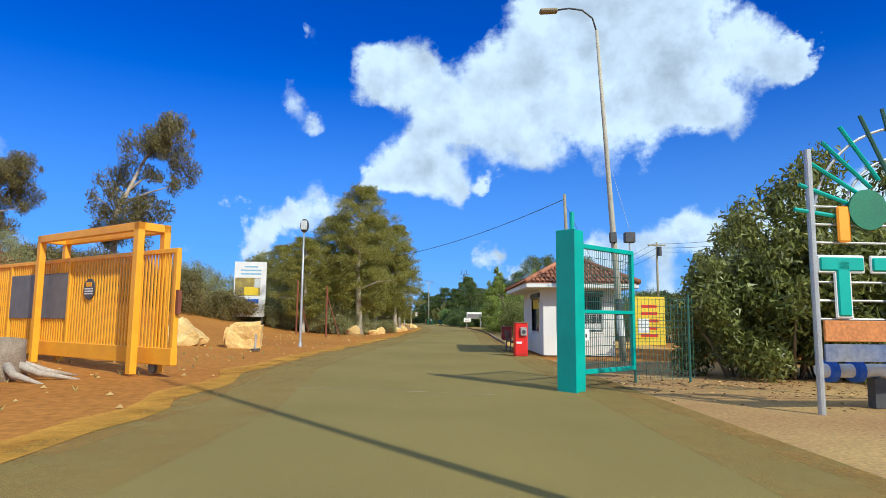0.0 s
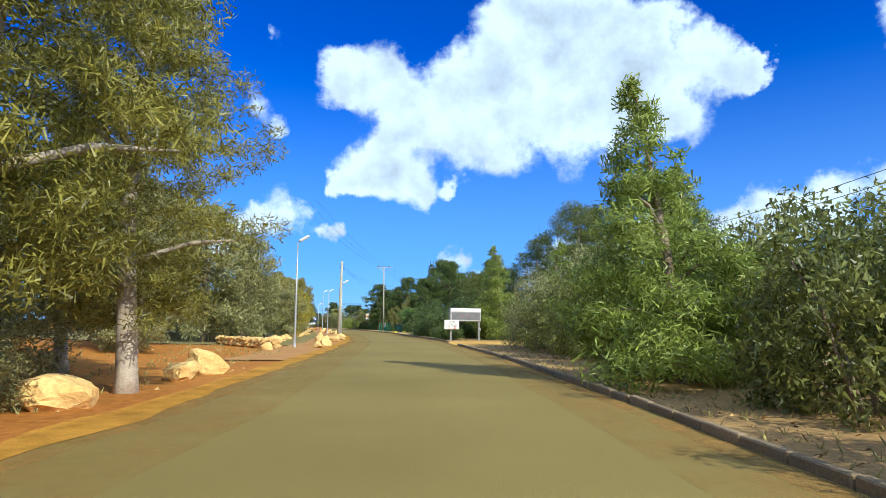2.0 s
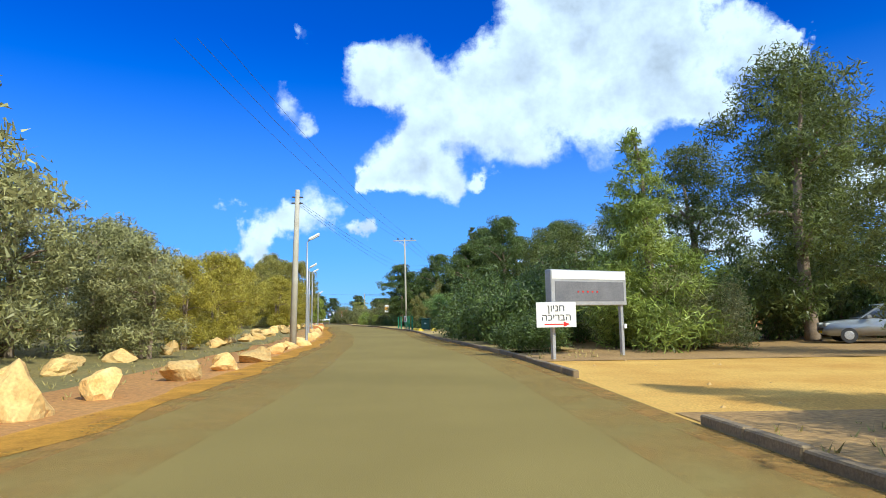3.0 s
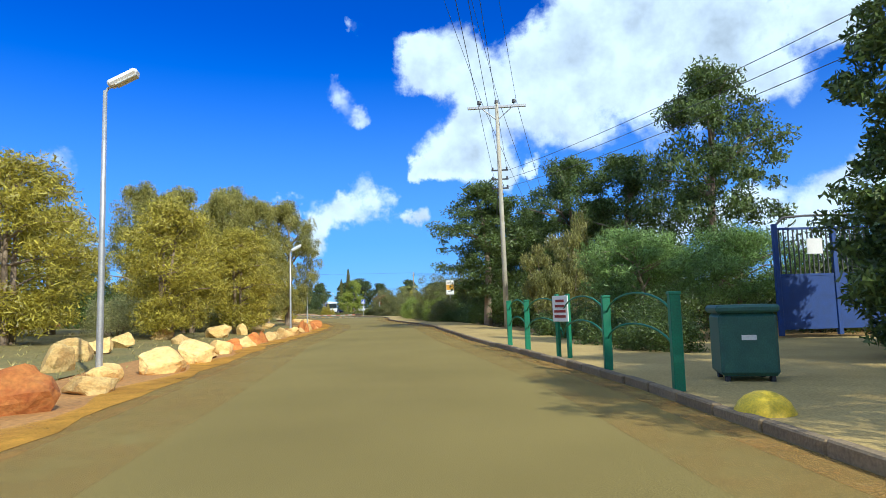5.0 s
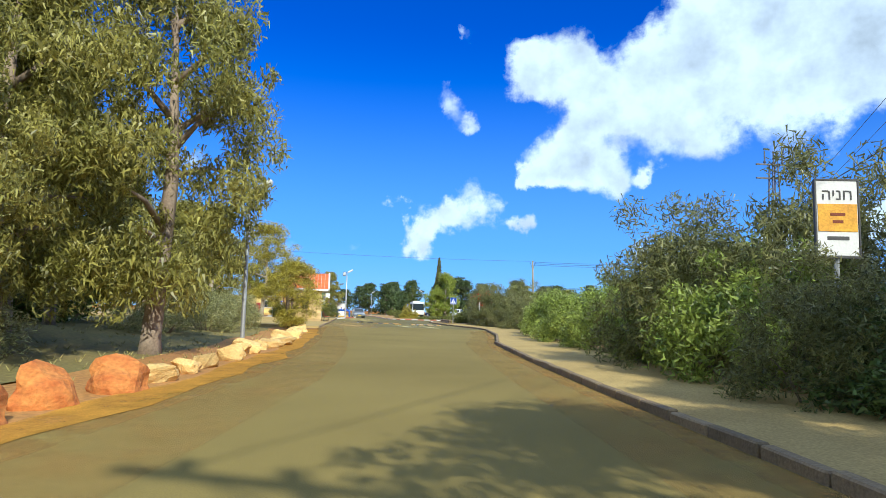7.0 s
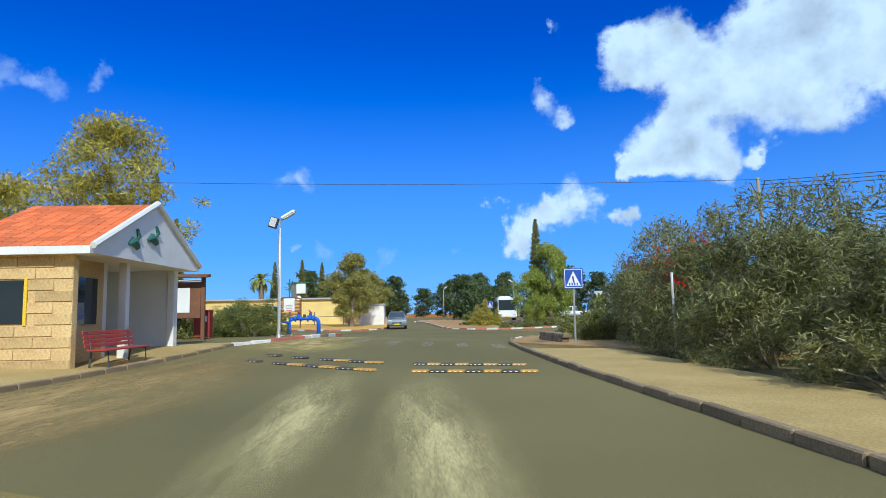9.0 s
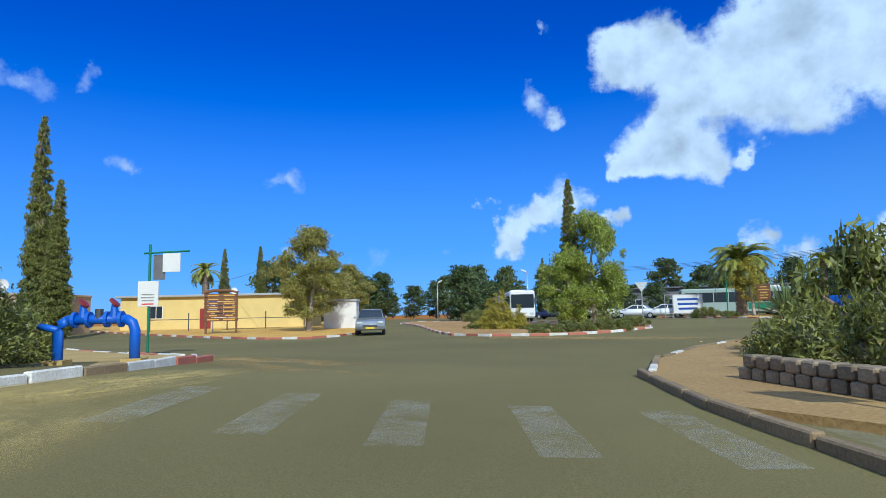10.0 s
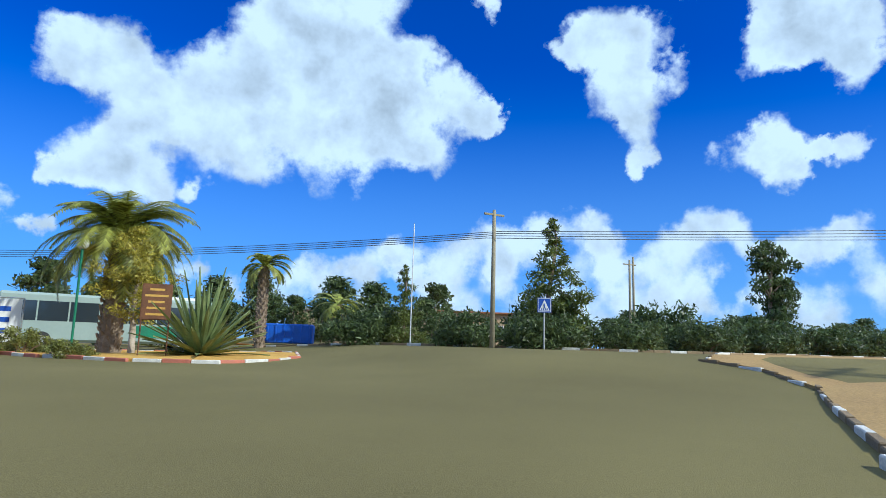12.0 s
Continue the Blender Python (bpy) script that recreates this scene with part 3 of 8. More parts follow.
scatter(pine_d, [(18.0, 122, 0.95, 0, 1.0), (22, 128, 1.0, 90, 1.0), (15.5, 129, 0.85, 200, 0.9), (13, 134, 0.7, 10, 0.8), (16, 112, 0.62, 250, 0.9), (27, 116, 0.9, 50, 1.0),
                 (8.5, 128, 0.5, 40, 0.9), (9.5, 145, 0.62, 300, 0.95), (24, 131, 0.8, 70, 0.9), (31, 126, 0.85, 10, 0.9), (13.5, 168.5, 0.7, 200, 1.0)])

# eucalyptus
M_euc_brown = leaf_material("brown_eucalyptus_leaves", (0.105, 0.092, 0.034), (0.20, 0.165, 0.06))
euc = tree("eucalyptus_tree", "tall eucalyptus with pale forked trunk and drooping brown-olive leaves", 20, 5.2, 5.9, M_euc_brown, M_bark_pale, 21, 88, 21000, (0.40, 0.10), hang=0.5, clump_size=0.98, lean=(6.5, 0))
scatter(euc, [(-36.8, 69, 1.0, 0, 1.0), (-50, 64, 0.8, 20, 0.9), (-54, 70, 0.8, 340, 0.9)])
euc_b = tree("eucalyptus_tree", "spreading eucalyptus with hanging leaf clusters by the boulders", 12.5, 1.7, 4.6, M_euc, M_bark_dull, 22, 135, 38000, (0.22, 0.06), hang=0.5, clump_size=0.62)
scatter(euc_b, [(-23.7, 203.4, 0.9, 0, 1.0), (-27, 197, 0.88, 100, 1.0), (-30.5, 205, 0.85, 190, 1.0), (-33, 195, 0.9, 280, 1.0), (-34, 210, 0.75, 30, 1.0), (-26.8, 189.5, 0.78, 70, 1.0), (-25.6, 200.4, 0.88, 150, 1.0), (-23.0, 196.6, 0.6, 220, 0.95), (-28.6, 202.2, 0.98, 330, 1.0), (-22.6, 192.2, 0.52, 40, 0.9)])

M_scrub = leaf_material("scrub_leaves", (0.115, 0.098, 0.028), (0.22, 0.17, 0.055))
scrub = shrub("bank_scrub", "dense brown-olive scrub on the earth bank", 5.0, 4.0, 2.3, M_scrub, 78, 15000, (0.16, 0.05), 0.5)
scatter(scrub, [(-19.5, 56.5, 1.0, 0, 1.05), (-23, 54.5, 1.05, 80, 1.1), (-26.5, 53.5, 1.1, 150, 1.15), (-30, 53, 1.1, 230, 1.2), (-34, 55, 1.15, 300, 1.25), (-38, 58, 1.2, 20, 1.3), (-24.5, 59, 1.15, 100, 1.3), (-29.5, 59, 1.2, 190, 1.35), (-34, 61, 1.2, 260, 1.35), (-17, 61, 1.0, 40, 1.2)])

# olives and acacias on the left
olive = tree("olive_tree", "grey-green olive tree with low crown", 6.0, 0.35, 3.4, M_olive, M_bark, 31, 100, 13500, (0.20, 0.06), clump_size=0.62, stems=2)
scatter(olive, [(-15.5, 97, 1.5, 0, 1.15), (-14.0, 106, 1.45, 60, 1.15), (-19, 111, 1.6, 130, 1.2), (-13, 114, 1.0, 190, 1.0), (-14.2, 122, 1.0, 250, 0.95), (-20, 117, 1.2, 20, 1.0),
                (-15.5, 130, 0.85, 80, 0.9), (-18.5, 137, 0.9, 160, 0.9), (-19, 146, 0.85, 310, 0.9), (-25, 127, 1.2, 40, 1.0), (-28, 140, 1.2, 10, 1.0), (-11.5, 88, 0.7, 0, 0.9),
                (-20.5, 88, 1.15, 100, 1.0), (-14, 81, 1.0, 10, 1.1), (-18, 77, 1.15, 80, 1.1), (-12.8, 90, 0.95, 240, 1.0), (-24, 82, 1.3, 20, 1.0), (-26, 97, 1.2, 210, 1.1), (-11.4, 107, 1.15, 130, 1.15), (-9.8, 115.5, 0.72, 20, 1.0), (-12.2, 118, 0.85, 200, 1.0)])
acacia = tree("acacia_tree", "bushy yellow-green acacia tree behind the boulders", 8.2, 0.8, 3.9, M_acacia, M_bark, 41, 120, 22000, (0.25, 0.06), clump_size=0.85, stems=3)
scatter(acacia, [(-20.9, 177, 0.84, 0, 1.0), (-20.4, 184.6, 0.82, 60, 0.95), (-22.4, 190.5, 0.62, 140, 0.9), (-23.5, 170, 0.95, 90, 0.95), (-23.4, 184, 0.9, 200, 0.95), (-28, 178, 0.95, 300, 0.85), (-29, 166, 0.7, 30, 0.8), (-33, 172, 0.9, 140, 0.8),
                 (-31.0, 224.8, 0.62, 20, 0.85), (-26, 160, 0.62, 10, 0.85), (-31, 156, 0.7, 60, 0.9), (-10.6, 121.5, 0.5, 120, 1.0), (-11.4, 127.6, 0.6, 40, 1.0), (-13.2, 134, 0.6, 300, 1.0)])
sapling = tree("young_tree", "thin bare young tree with sparse grey-green leaves", 5.0, 1.6, 1.3, M_olive, M_bark, 45, 22, 900, (0.22, 0.06), clump_size=0.5)
scatter(sapling, [(-22.5, 160.5, 1.1, 0, 1.1), (-24, 166.5, 0.9, 100, 1.0), (-20.5, 153, 0.8, 220, 0.9)])

# broad-leaved trees on the right of the bend
broad = tree("carob_tree", "tall dark broad-leaved tree behind the footpath", 11.5, 2.6, 4.4, M_broad, M_bark, 51, 150, 26000, (0.19, 0.09), clump_size=0.72, hang=0.1)
# (6.8, 151.0), (8.8, 156.0), (-4.1, 192.2): placed to cast shade on yard and footpath
scatter(broad, [(-5.0, 187.6, 0.95, 0, 0.84), (-4.1, 192.2, 0.72, 140, 0.98), (-2.3, 197.0, 0.8, 70, 0.86), (3.6, 150.2, 0.72, 20, 0.95), (6.8, 151.0, 0.82, 110, 1.1), (8.8, 156.0, 0.72, 30, 1.1), (0.6, 188.5, 0.95, 80, 0.98), (7.2, 180.6, 1.05, 160, 1.12), (4.0, 186.5, 0.95, 240, 0.95), (-1.5, 197, 0.85, 30, 0.9), (4.0, 197, 0.9, 120, 0.9), (16, 170, 1.1, 300, 1.0),
                (2.5, 204, 0.7, 50, 0.9)])
ficus = tree("ficus_tree", "tall dense dark clipped tree beside the yard", 11.0, 0.6, 2.5, M_broad, M_bark, 56, 320, 30000, (0.16, 0.08), shape="column", clump_size=0.9)
scatter(ficus, [(4.5, 160.4, 1.0, 0, 1.0), (7.2, 163.0, 1.0, 90, 1.05)])
cedar = tree("cedar_tree", "spreading green cedar with layered feathery branches", 3.9, 1.5, 3.2, M_cedar, M_bark, 61, 64, 22000, (0.17, 0.035), shape="flat", clump_size=0.66, category="conifer")
scatter(cedar, [(1.2, 172.6, 1.0, 0, 1.05), (4.4, 170.4, 0.95, 120, 1.0), (-3.4, 189.0, 0.55, 40, 0.8)])
weep = shrub("weeping_shrub", "drooping dry climbing shrub beside the power pole", 2.6, 2.6, 4.4, M_weep, 62, 14000, (0.17, 0.04), 0.36, "shrub", hang=0.7)
scatter(weep, [(-2.0, 178.4, 0.85, 0, 1.2), (-0.6, 179.6, 0.8, 90, 1.15), (0.6, 184, 1.2, 40, 1.2), (14.5, 95.5, 0.9, 0, 1.0)])

# roadside shrubs on the right
bush = shrub("roadside_shrub", "dense green mastic shrub along the kerb", 4.6, 4.2, 3.1, M_bush, 71, 16000, (0.13, 0.055), 0.42)
scatter(bush, [(8.6, 46, 0.9, 0, 0.9), (-43.9, 257.6, 0.72, 30, 0.78), (-45.6, 258.6, 0.7, 130, 0.8), (12.5, 48, 1.1, 40, 1.0), (7.9, 52.5, 0.9, 80, 1.0), (11.5, 55, 1.2, 130, 1.0), (8.1, 58, 0.95, 170, 1.1), (7.9, 63.5, 0.95, 220, 1.1), (12.5, 62, 1.25, 270, 1.05),
               (8.2, 69, 0.95, 310, 1.15), (12, 70, 1.3, 20, 1.1), (16.5, 54, 1.2, 60, 1.0), (18, 64, 1.3, 110, 1.0), (16.5, 45, 1.15, 150, 1.0), (8.8, 86, 1.0, 210, 1.15), (8.6, 91, 1.0, 260, 1.15),
               (13, 84, 1.4, 300, 1.2), (12.0, 76, 1.3, 350, 1.2), (21, 48, 1.3, 0, 1.0)])
bush_b = shrub("roadside_shrub", "grey-green shrub with dry twigs along the road", 4.4, 4.4, 3.3, M_olive, 72, 12000, (0.15, 0.042), 0.48)
scatter(bush_b, [(8.8, 95.2, 1.05, 0, 1.25), (12.5, 97, 1.35, 50, 1.3), (10.8, 117.5, 0.9, 0, 1.0), (9.6, 121.5, 0.9, 100, 1.0), (-8.4, 58.6, 0.75, 40, 1.0), (-10.6, 57.6, 0.9, 140, 1.0), (-12.8, 58.8, 1.0, 220, 1.1), (-15, 59.5, 1.1, 300, 1.1), (-7.4, 62, 0.6, 0, 0.9), (-5.9, 66.4, 0.5, 20, 0.8), (-6.6, 69.6, 0.6, 70, 0.8), (-8.4, 73, 0.85, 10, 1.0), (-10.6, 70, 0.9, 200, 1.0), (-12, 76, 1.0, 110, 1.1), (-25.5, 186, 0.8, 30, 0.7), (-24.6, 192, 0.75, 130, 0.7), (-28, 194, 0.9, 80, 0.8), (-25.8, 199, 0.8, 200, 0.7), (-29, 186, 0.9, 240, 0.8), (-24, 178, 0.7, 60, 0.7), (-31.5, 217, 0.8, 30, 0.7), (-33.5, 221.5, 0.85, 80, 0.75), (-36.5, 227, 0.8, 150, 0.75), (-41, 234, 0.9, 200, 0.8), (-30.5, 212, 0.8, 260, 0.7), (-18.5, 63, 1.1, 10, 1.1), (-15.5, 64, 1.0, 50, 1.1), (-27, 63, 1.3, 70, 1.0), (-13, 70, 1.1, 80, 1.1),
                 (-21, 62, 0.8, 0, 1.0), (-24, 68, 1.1, 160, 1.1), (-33, 45, 1.2, 250, 0.9), (-39, 52, 1.4, 60, 1.0), (-30, 75, 1.3, 20, 1.1)])
bush_c = shrub("dark_shrub", "dark green shrub in the shade of trees", 4.6, 4.0, 2.6, M_broad, 73, 11000, (0.15, 0.07), 0.5)
# copies at x -35.5 to -38: dark fill for the shade under the eucalyptus
scatter(bush_c, [(4.9, 122, 1.05, 0, 1.15), (-0.2, 163.8, 0.48, 30, 0.95), (-0.9, 166.6, 0.5, 110, 0.95), (-1.3, 169.6, 0.5, 200, 1.0), (-1.9, 172.6, 0.5, 280, 0.95), (0.9, 168.0, 0.55, 60, 1.0), (0.4, 171.2, 0.6, 150, 1.0), (4.0, 127, 1.1, 60, 1.2), (3.4, 132, 1.05, 120, 1.2), (2.9, 137, 1.0, 180, 1.1), (7.5, 132, 1.4, 230, 1.3), (6.5, 139, 1.3, 300, 1.2), (7.4, 125, 1.1, 20, 1.3),
                 (-0.8, 187, 0.8, 40, 0.9), (-4.7, 192.6, 0.8, 90, 1.35), (-5.9, 196.6, 0.8, 150, 0.72), (-2.6, 186.4, 0.9, 20, 1.3), (-1.2, 183.0, 0.8, 70, 1.2), (3.0, 180, 1.0, 200, 0.9), (6, 177, 1.1, 260, 0.9), (0.6, 175.5, 0.55, 10, 0.8),
                 (12, 157.5, 1.0, 30, 1.1), (18, 160, 1.2, 100, 1.2), (17, 151, 1.1, 10, 1.2), (4.5, 117.6, 0.65, 0, 0.9), (-7.4, 199.0, 0.75, 60, 0.8), (-36.5, 199, 1.2, 0, 1.3), (-38, 206, 1.3, 90, 1.3), (-35.5, 192, 1.2, 200, 1.2), (-37, 213, 1.2, 30, 1.2), (9.8, 119.4, 0.8, 0, 1.1), (13.0, 122.5, 1.1, 60, 1.3), (17.5, 125.5, 1.2, 120, 1.5), (22.5, 126.5, 1.3, 200, 1.5), (27.5, 124, 1.3, 280, 1.5), (31.5, 119, 1.3, 20, 1.5), (10.5, 126, 1.2, 140, 1.4), (9.0, 172, 1.2, 0, 1.3), (13.5, 175, 1.3, 90, 1.4), (18, 166, 1.3, 40, 1.3)])
hedge = shrub("hedge_bush", "clipped-looking bright green hedge bush", 4.4, 3.8, 2.5, M_hedge, 74, 16000, (0.13, 0.05), 0.42)
scatter(hedge, [(-8.8, 203, 1.0, 0, 1.05), (-10.2, 208, 0.95, 50, 1.0), (-11.6, 213, 0.95, 100, 0.95), (-13.0, 218.5, 0.95, 150, 0.95), (-13.9, 224, 1.0, 200, 1.0), (-15.0, 229.5, 1.0, 250, 1.0), (-8.6, 211.0, 1.3, 300, 1.15), (-2.5, 216, 0.9, 80, 1.0),
                (-8.6, 215, 1.2, 20, 1.1), (-11, 223, 1.2, 70, 1.1)])
oleander = shrub("oleander_bush", "tall oleander hedge with a few red flowers", 5.2, 4.6, 4.4, M_oleander, 75, 20000, (0.20, 0.042), 0.48)
scatter(oleander, [(-10.2, 205.4, 0.8, 0, 1.1), (-7.6, 203.6, 0.8, 40, 1.3), (-9.4, 207.8, 0.75, 80, 1.05), (-8.9, 199.4, 0.5, 20, 1.0), (-16.0, 236, 0.78, 0, 0.72), (-18.0, 241, 0.78, 60, 0.75), (-20.1, 245.8, 0.78, 120, 0.85), (-21.8, 250.2, 0.8, 180, 1.05), (-23.5, 254.6, 0.84, 240, 1.08), (-25.0, 259, 0.88, 300, 1.08),
                   (-13.0, 238, 0.85, 30, 0.75), (-16.5, 246, 0.9, 90, 0.85), (-20.0, 254, 0.95, 150, 1.05), (-26.2, 263, 0.72, 200, 1.0)])
g = np.random.default_rng(5)
for k, (x, y) in enumerate(((-23.6, 254.8), (-25.0, 259.0))):
    root = thing("flower_cluster", (x, y, gz(x, y)), 0, "red oleander blossoms scattered over the hedge", "flowers", "oleander flowers")
    leaves("blossom", [(-0.9, -0.4, 3.1, 0.7, 0.7, 0.5), (0.1, -1.0, 3.3, 0.6, 0.6, 0.4), (-1.2, 0.6, 2.6, 0.5, 0.6, 0.5), (0.7, -0.9, 2.7, 0.5, 0.5, 0.4), (-0.6, -1.3, 2.2, 0.4, 0.4, 0.3)],
           260, 0.085, 0.07, M_red, root, 0, 90 + k, shell=0.4)

shelter_tree = tree("acacia_tree", "golden-green rounded tree behind the bus shelter", 7.4, 1.6, 3.6, M_acacia, M_bark_pale, 87, 130, 26000, (0.17, 0.045), clump_size=0.66)
scatter(shelter_tree, [(-50.5, 254.5, 1.4, 0, 1.05), (-55, 252, 1.1, 90, 1.0)])

# the junction
cyp = tree("cypress_tree", "slender dark green cypress tree", 11.5, 0.2, 1.15, M_cypress, M_bark, 81, 900, 34000, (0.17, 0.06), shape="column", clump_size=0.52, hang=-0.5)
scatter(cyp, [(-40.5, 297.5, 1.0, 0, 0.95), (-82, 285.2, 1.35, 50, 1.2), (-75.8, 282.5, 1.1, 90, 0.95), (-86, 281, 1.2, 150, 1.1), (-84.5, 288.5, 1.1, 10, 1.0), (-84, 309, 0.85, 60, 0.95), (-82, 313, 0.9, 120, 0.95),
              (-60, 380, 1.0, 0, 1.1), (-64, 384, 1.1, 40, 1.0), (-79, 314, 0.9, 0, 0.9)])
bright = tree("pepper_tree", "bright green pepper tree with drooping sprays on the traffic island", 7.0, 0.9, 3.3, M_bright, M_bark_pale, 82, 74, 12000, (0.24, 0.085), hang=0.30, clump_size=0.50)
scatter(bright, [(-40.0, 294.0, 0.85, 0, 0.85), (-38.6, 295.6, 0.95, 100, 1.15)])
gold = tree("carob_tree", "olive-brown rounded tree by the junction", 7.6, 1.3, 3.4, M_euc, M_bark_pale, 83, 130, 20000, (0.24, 0.07), clump_size=0.62, lean=(0.5, 0))
scatter(gold, [(-58.6, 290, 1.0, 0, 1.0), (-66.5, 304, 0.9, 90, 1.0), (-72, 318, 0.95, 190, 1.0), (-47.5, 240, 1.25, 30, 1.1), (-52, 232, 1.2, 100, 1.0), (-37.5, 222, 0.95, 60, 1.0), (-42, 228, 1.1, 130, 1.0), (-35.5, 215.5, 0.9, 10, 0.95), (-45, 218, 1.1, 220, 1.0)])
garden = shrub("garden_shrub", "low green garden shrub on the traffic island", 2.4, 2.2, 1.3, M_bush, 84, 7000, (0.12, 0.045), 0.26)
scatter(garden, [(-41.6, 289.4, 0.6, 0, 0.6), (-40.8, 288.5, 0.6, 60, 0.7), (-38.6, 287.6, 0.9, 120, 0.7), (-36.8, 288.2, 0.9, 180, 0.8), (-35.6, 290.5, 0.85, 240, 0.85), (-45, 294, 1.1, 300, 0.9), (-48, 300, 1.2, 20, 0.9),
                 (-47.5, 260.5, 1.2, 80, 1.2), (-51.5, 261, 1.3, 140, 1.3), (-29.3, 267.5, 1.0, 260, 1.2), (-28.9, 263.2, 1.1, 320, 1.2),
                 (-22.5, 279, 1.6, 100, 1.2), (-27, 268, 1.8, 50, 1.6), (-39.6, 284.6, 0.8, 30, 0.7), (-37.6, 285.6, 0.7, 200, 0.8), (-45.8, 290.6, 0.6, 90, 0.7), (-36.2, 287.6, 0.7, 10, 0.9), (-29.5, 312.5, 0.8, 100, 0.8), (-25.3, 314, 0.8, 10, 0.6), (-31.5, 316, 1.0, 210, 1.0), (-53, 312, 1.3, 0, 0.9), (-57, 322, 1.4, 60, 0.9)])
cone_bush = tree("conifer_shrub", "small pointed golden-green conifer on the island", 3.2, 0.1, 1.3, M_acacia, M_bark, 85, 90, 9000, (0.13, 0.045), shape="cone", clump_size=0.42, category="shrub")
scatter(cone_bush, [(-43.5, 289.8, 0.9, 0, 0.95), (-44.6, 290.4, 0.85, 130, 0.8), (-42.6, 290.3, 0.75, 220, 0.72), (-46.5, 297.5, 0.9, 60, 0.9)])

# far woods: single trees in loose rows
far = tree("distant_tree", "dark distant tree in the woods behind the junction", 8.5, 0.3, 3.8, M_far, M_bark, 91, 85, 2600, (0.55, 0.28), clump_size=1.0)
spots = []
r = random.Random(7)
for k in range(30):
    spots.append((-140 + k * 6.0 + r.uniform(-3, 3), 395 + r.uniform(-8, 16) + abs(k - 14) * 0.6, r.uniform(0.8, 1.5), r.uniform(0, 360), r.uniform(0.8, 1.2)))
for k in range(20):
    spots.append((38 + k * 5.0 + r.uniform(-3, 3), 395 - k * 5.5 + r.uniform(-6, 6), r.uniform(0.7, 1.1), r.uniform(0, 360), r.uniform(0.6, 0.9)))
for k in range(16):
    spots.append((-62 - k * 2.6 + r.uniform(-2, 2), 330 + k * 9 + r.uniform(-3, 3), r.uniform(0.7, 1.1), r.uniform(0, 360), r.uniform(0.8, 1.1)))
    spots.append((-90 - k * 3.2 + r.uniform(-2, 2), 330 + k * 8 + r.uniform(-3, 3), r.uniform(0.8, 1.2), r.uniform(0, 360), r.uniform(0.8, 1.1)))
for k in range(12):
    spots.append((12 + r.uniform(-3, 3), 205 + k * 7 + r.uniform(-3, 3), r.uniform(0.6, 0.9), r.uniform(0, 360), r.uniform(0.8, 1.0)))
for k in range(10):
    spots.append((-38 - r.uniform(0, 10), 150 + k * 7, r.uniform(0.6, 0.9), r.uniform(0, 360), 0.8))
for k in range(14):
    spots.append((-60 - k * 4 + r.uniform(-3, 3), 84 + r.uniform(-4, 8), r.uniform(0.6, 1.0), r.uniform(0, 360), 0.8))
for k in range(10):
    spots.append((28 + r.uniform(-2, 6), 40 + k * 9, r.uniform(0.6, 0.9), r.uniform(0, 360), 0.8))
for k in range(12):
    spots.append((-16 + k * 2.6 + r.uniform(-1, 1), 336 + r.uniform(-3, 4), r.uniform(0.3, 0.45), r.uniform(0, 360), r.uniform(0.8, 1.1)))
for k in range(15):
    spots.append((-64 + k * 4.4 + r.uniform(-1.5, 1.5), 342 + r.uniform(-4, 5), r.uniform(0.5, 0.72), r.uniform(0, 360), r.uniform(0.75, 0.95)))
scatter(far, spots)
gate_bush = shrub("fence_shrub", "dusty olive-green shrub climbing over the fence", 3.6, 3.0, 4.2, M_bush, 76, 14000, (0.17, 0.07), 0.45)
scatter(gate_bush, [(8.0, 16.6, 0.9, 0, 1.05), (9.2, 16.6, 1.0, 70, 1.12), (10.2, 16.6, 1.05, 140, 1.2), (12.4, 16.4, 1.1, 100, 1.15), (11.0, 23.5, 1.05, 200, 1.0), (14, 22, 1.2, 260, 1.0), (16.8, 20, 1.2, 30, 1.0), (13.2, 28, 1.2, 100, 1.0)])
bare = shrub("bare_scrub", "dry brown scrub on the earth bank", 3.6, 3.2, 1.8, M_rust, 77, 1400, (0.30, 0.03), 0.5)
scatter(bare, [(-25, 33, 1.2, 0, 1.3), (-29, 37, 1.4, 60, 1.3), (-33, 34, 1.5, 100, 1.5), (-20, 24.5, 0.9, 150, 0.6), (-24, 28, 1.1, 200, 1.2), (-37, 40, 1.6, 250, 1.4)])


# ---- kerbs, pavements, road marks ----
def kerb_mesh(mat):
    me = bpy.data.meshes.new("kerb_stone")
    bm = cube(-0.07, 0.07, 0.0, 0.97, -0.12, 0.13, 0.018)
    bm.to_mesh(me)
    bm.free()
    me.materials.append(mat)
    return me


KERB = {"grey": kerb_mesh(M_kerb), "white": kerb_mesh(M_kerb_white), "red": kerb_mesh(M_kerb_red)}


def along(points, step):
    """Places every step metres along a line, with the heading of each."""
    out, left = [], 0.0
    for (x0, y0), (x1, y1) in zip(points, points[1:]):
        d = math.hypot(x1 - x0, y1 - y0)
        while left < d:
            k = left / d
            out.append((lerp(x0, x1, k), lerp(y0, y1, k), math.degrees(math.atan2(-(x1 - x0), y1 - y0))))
            left += step
        left -= d
    return out


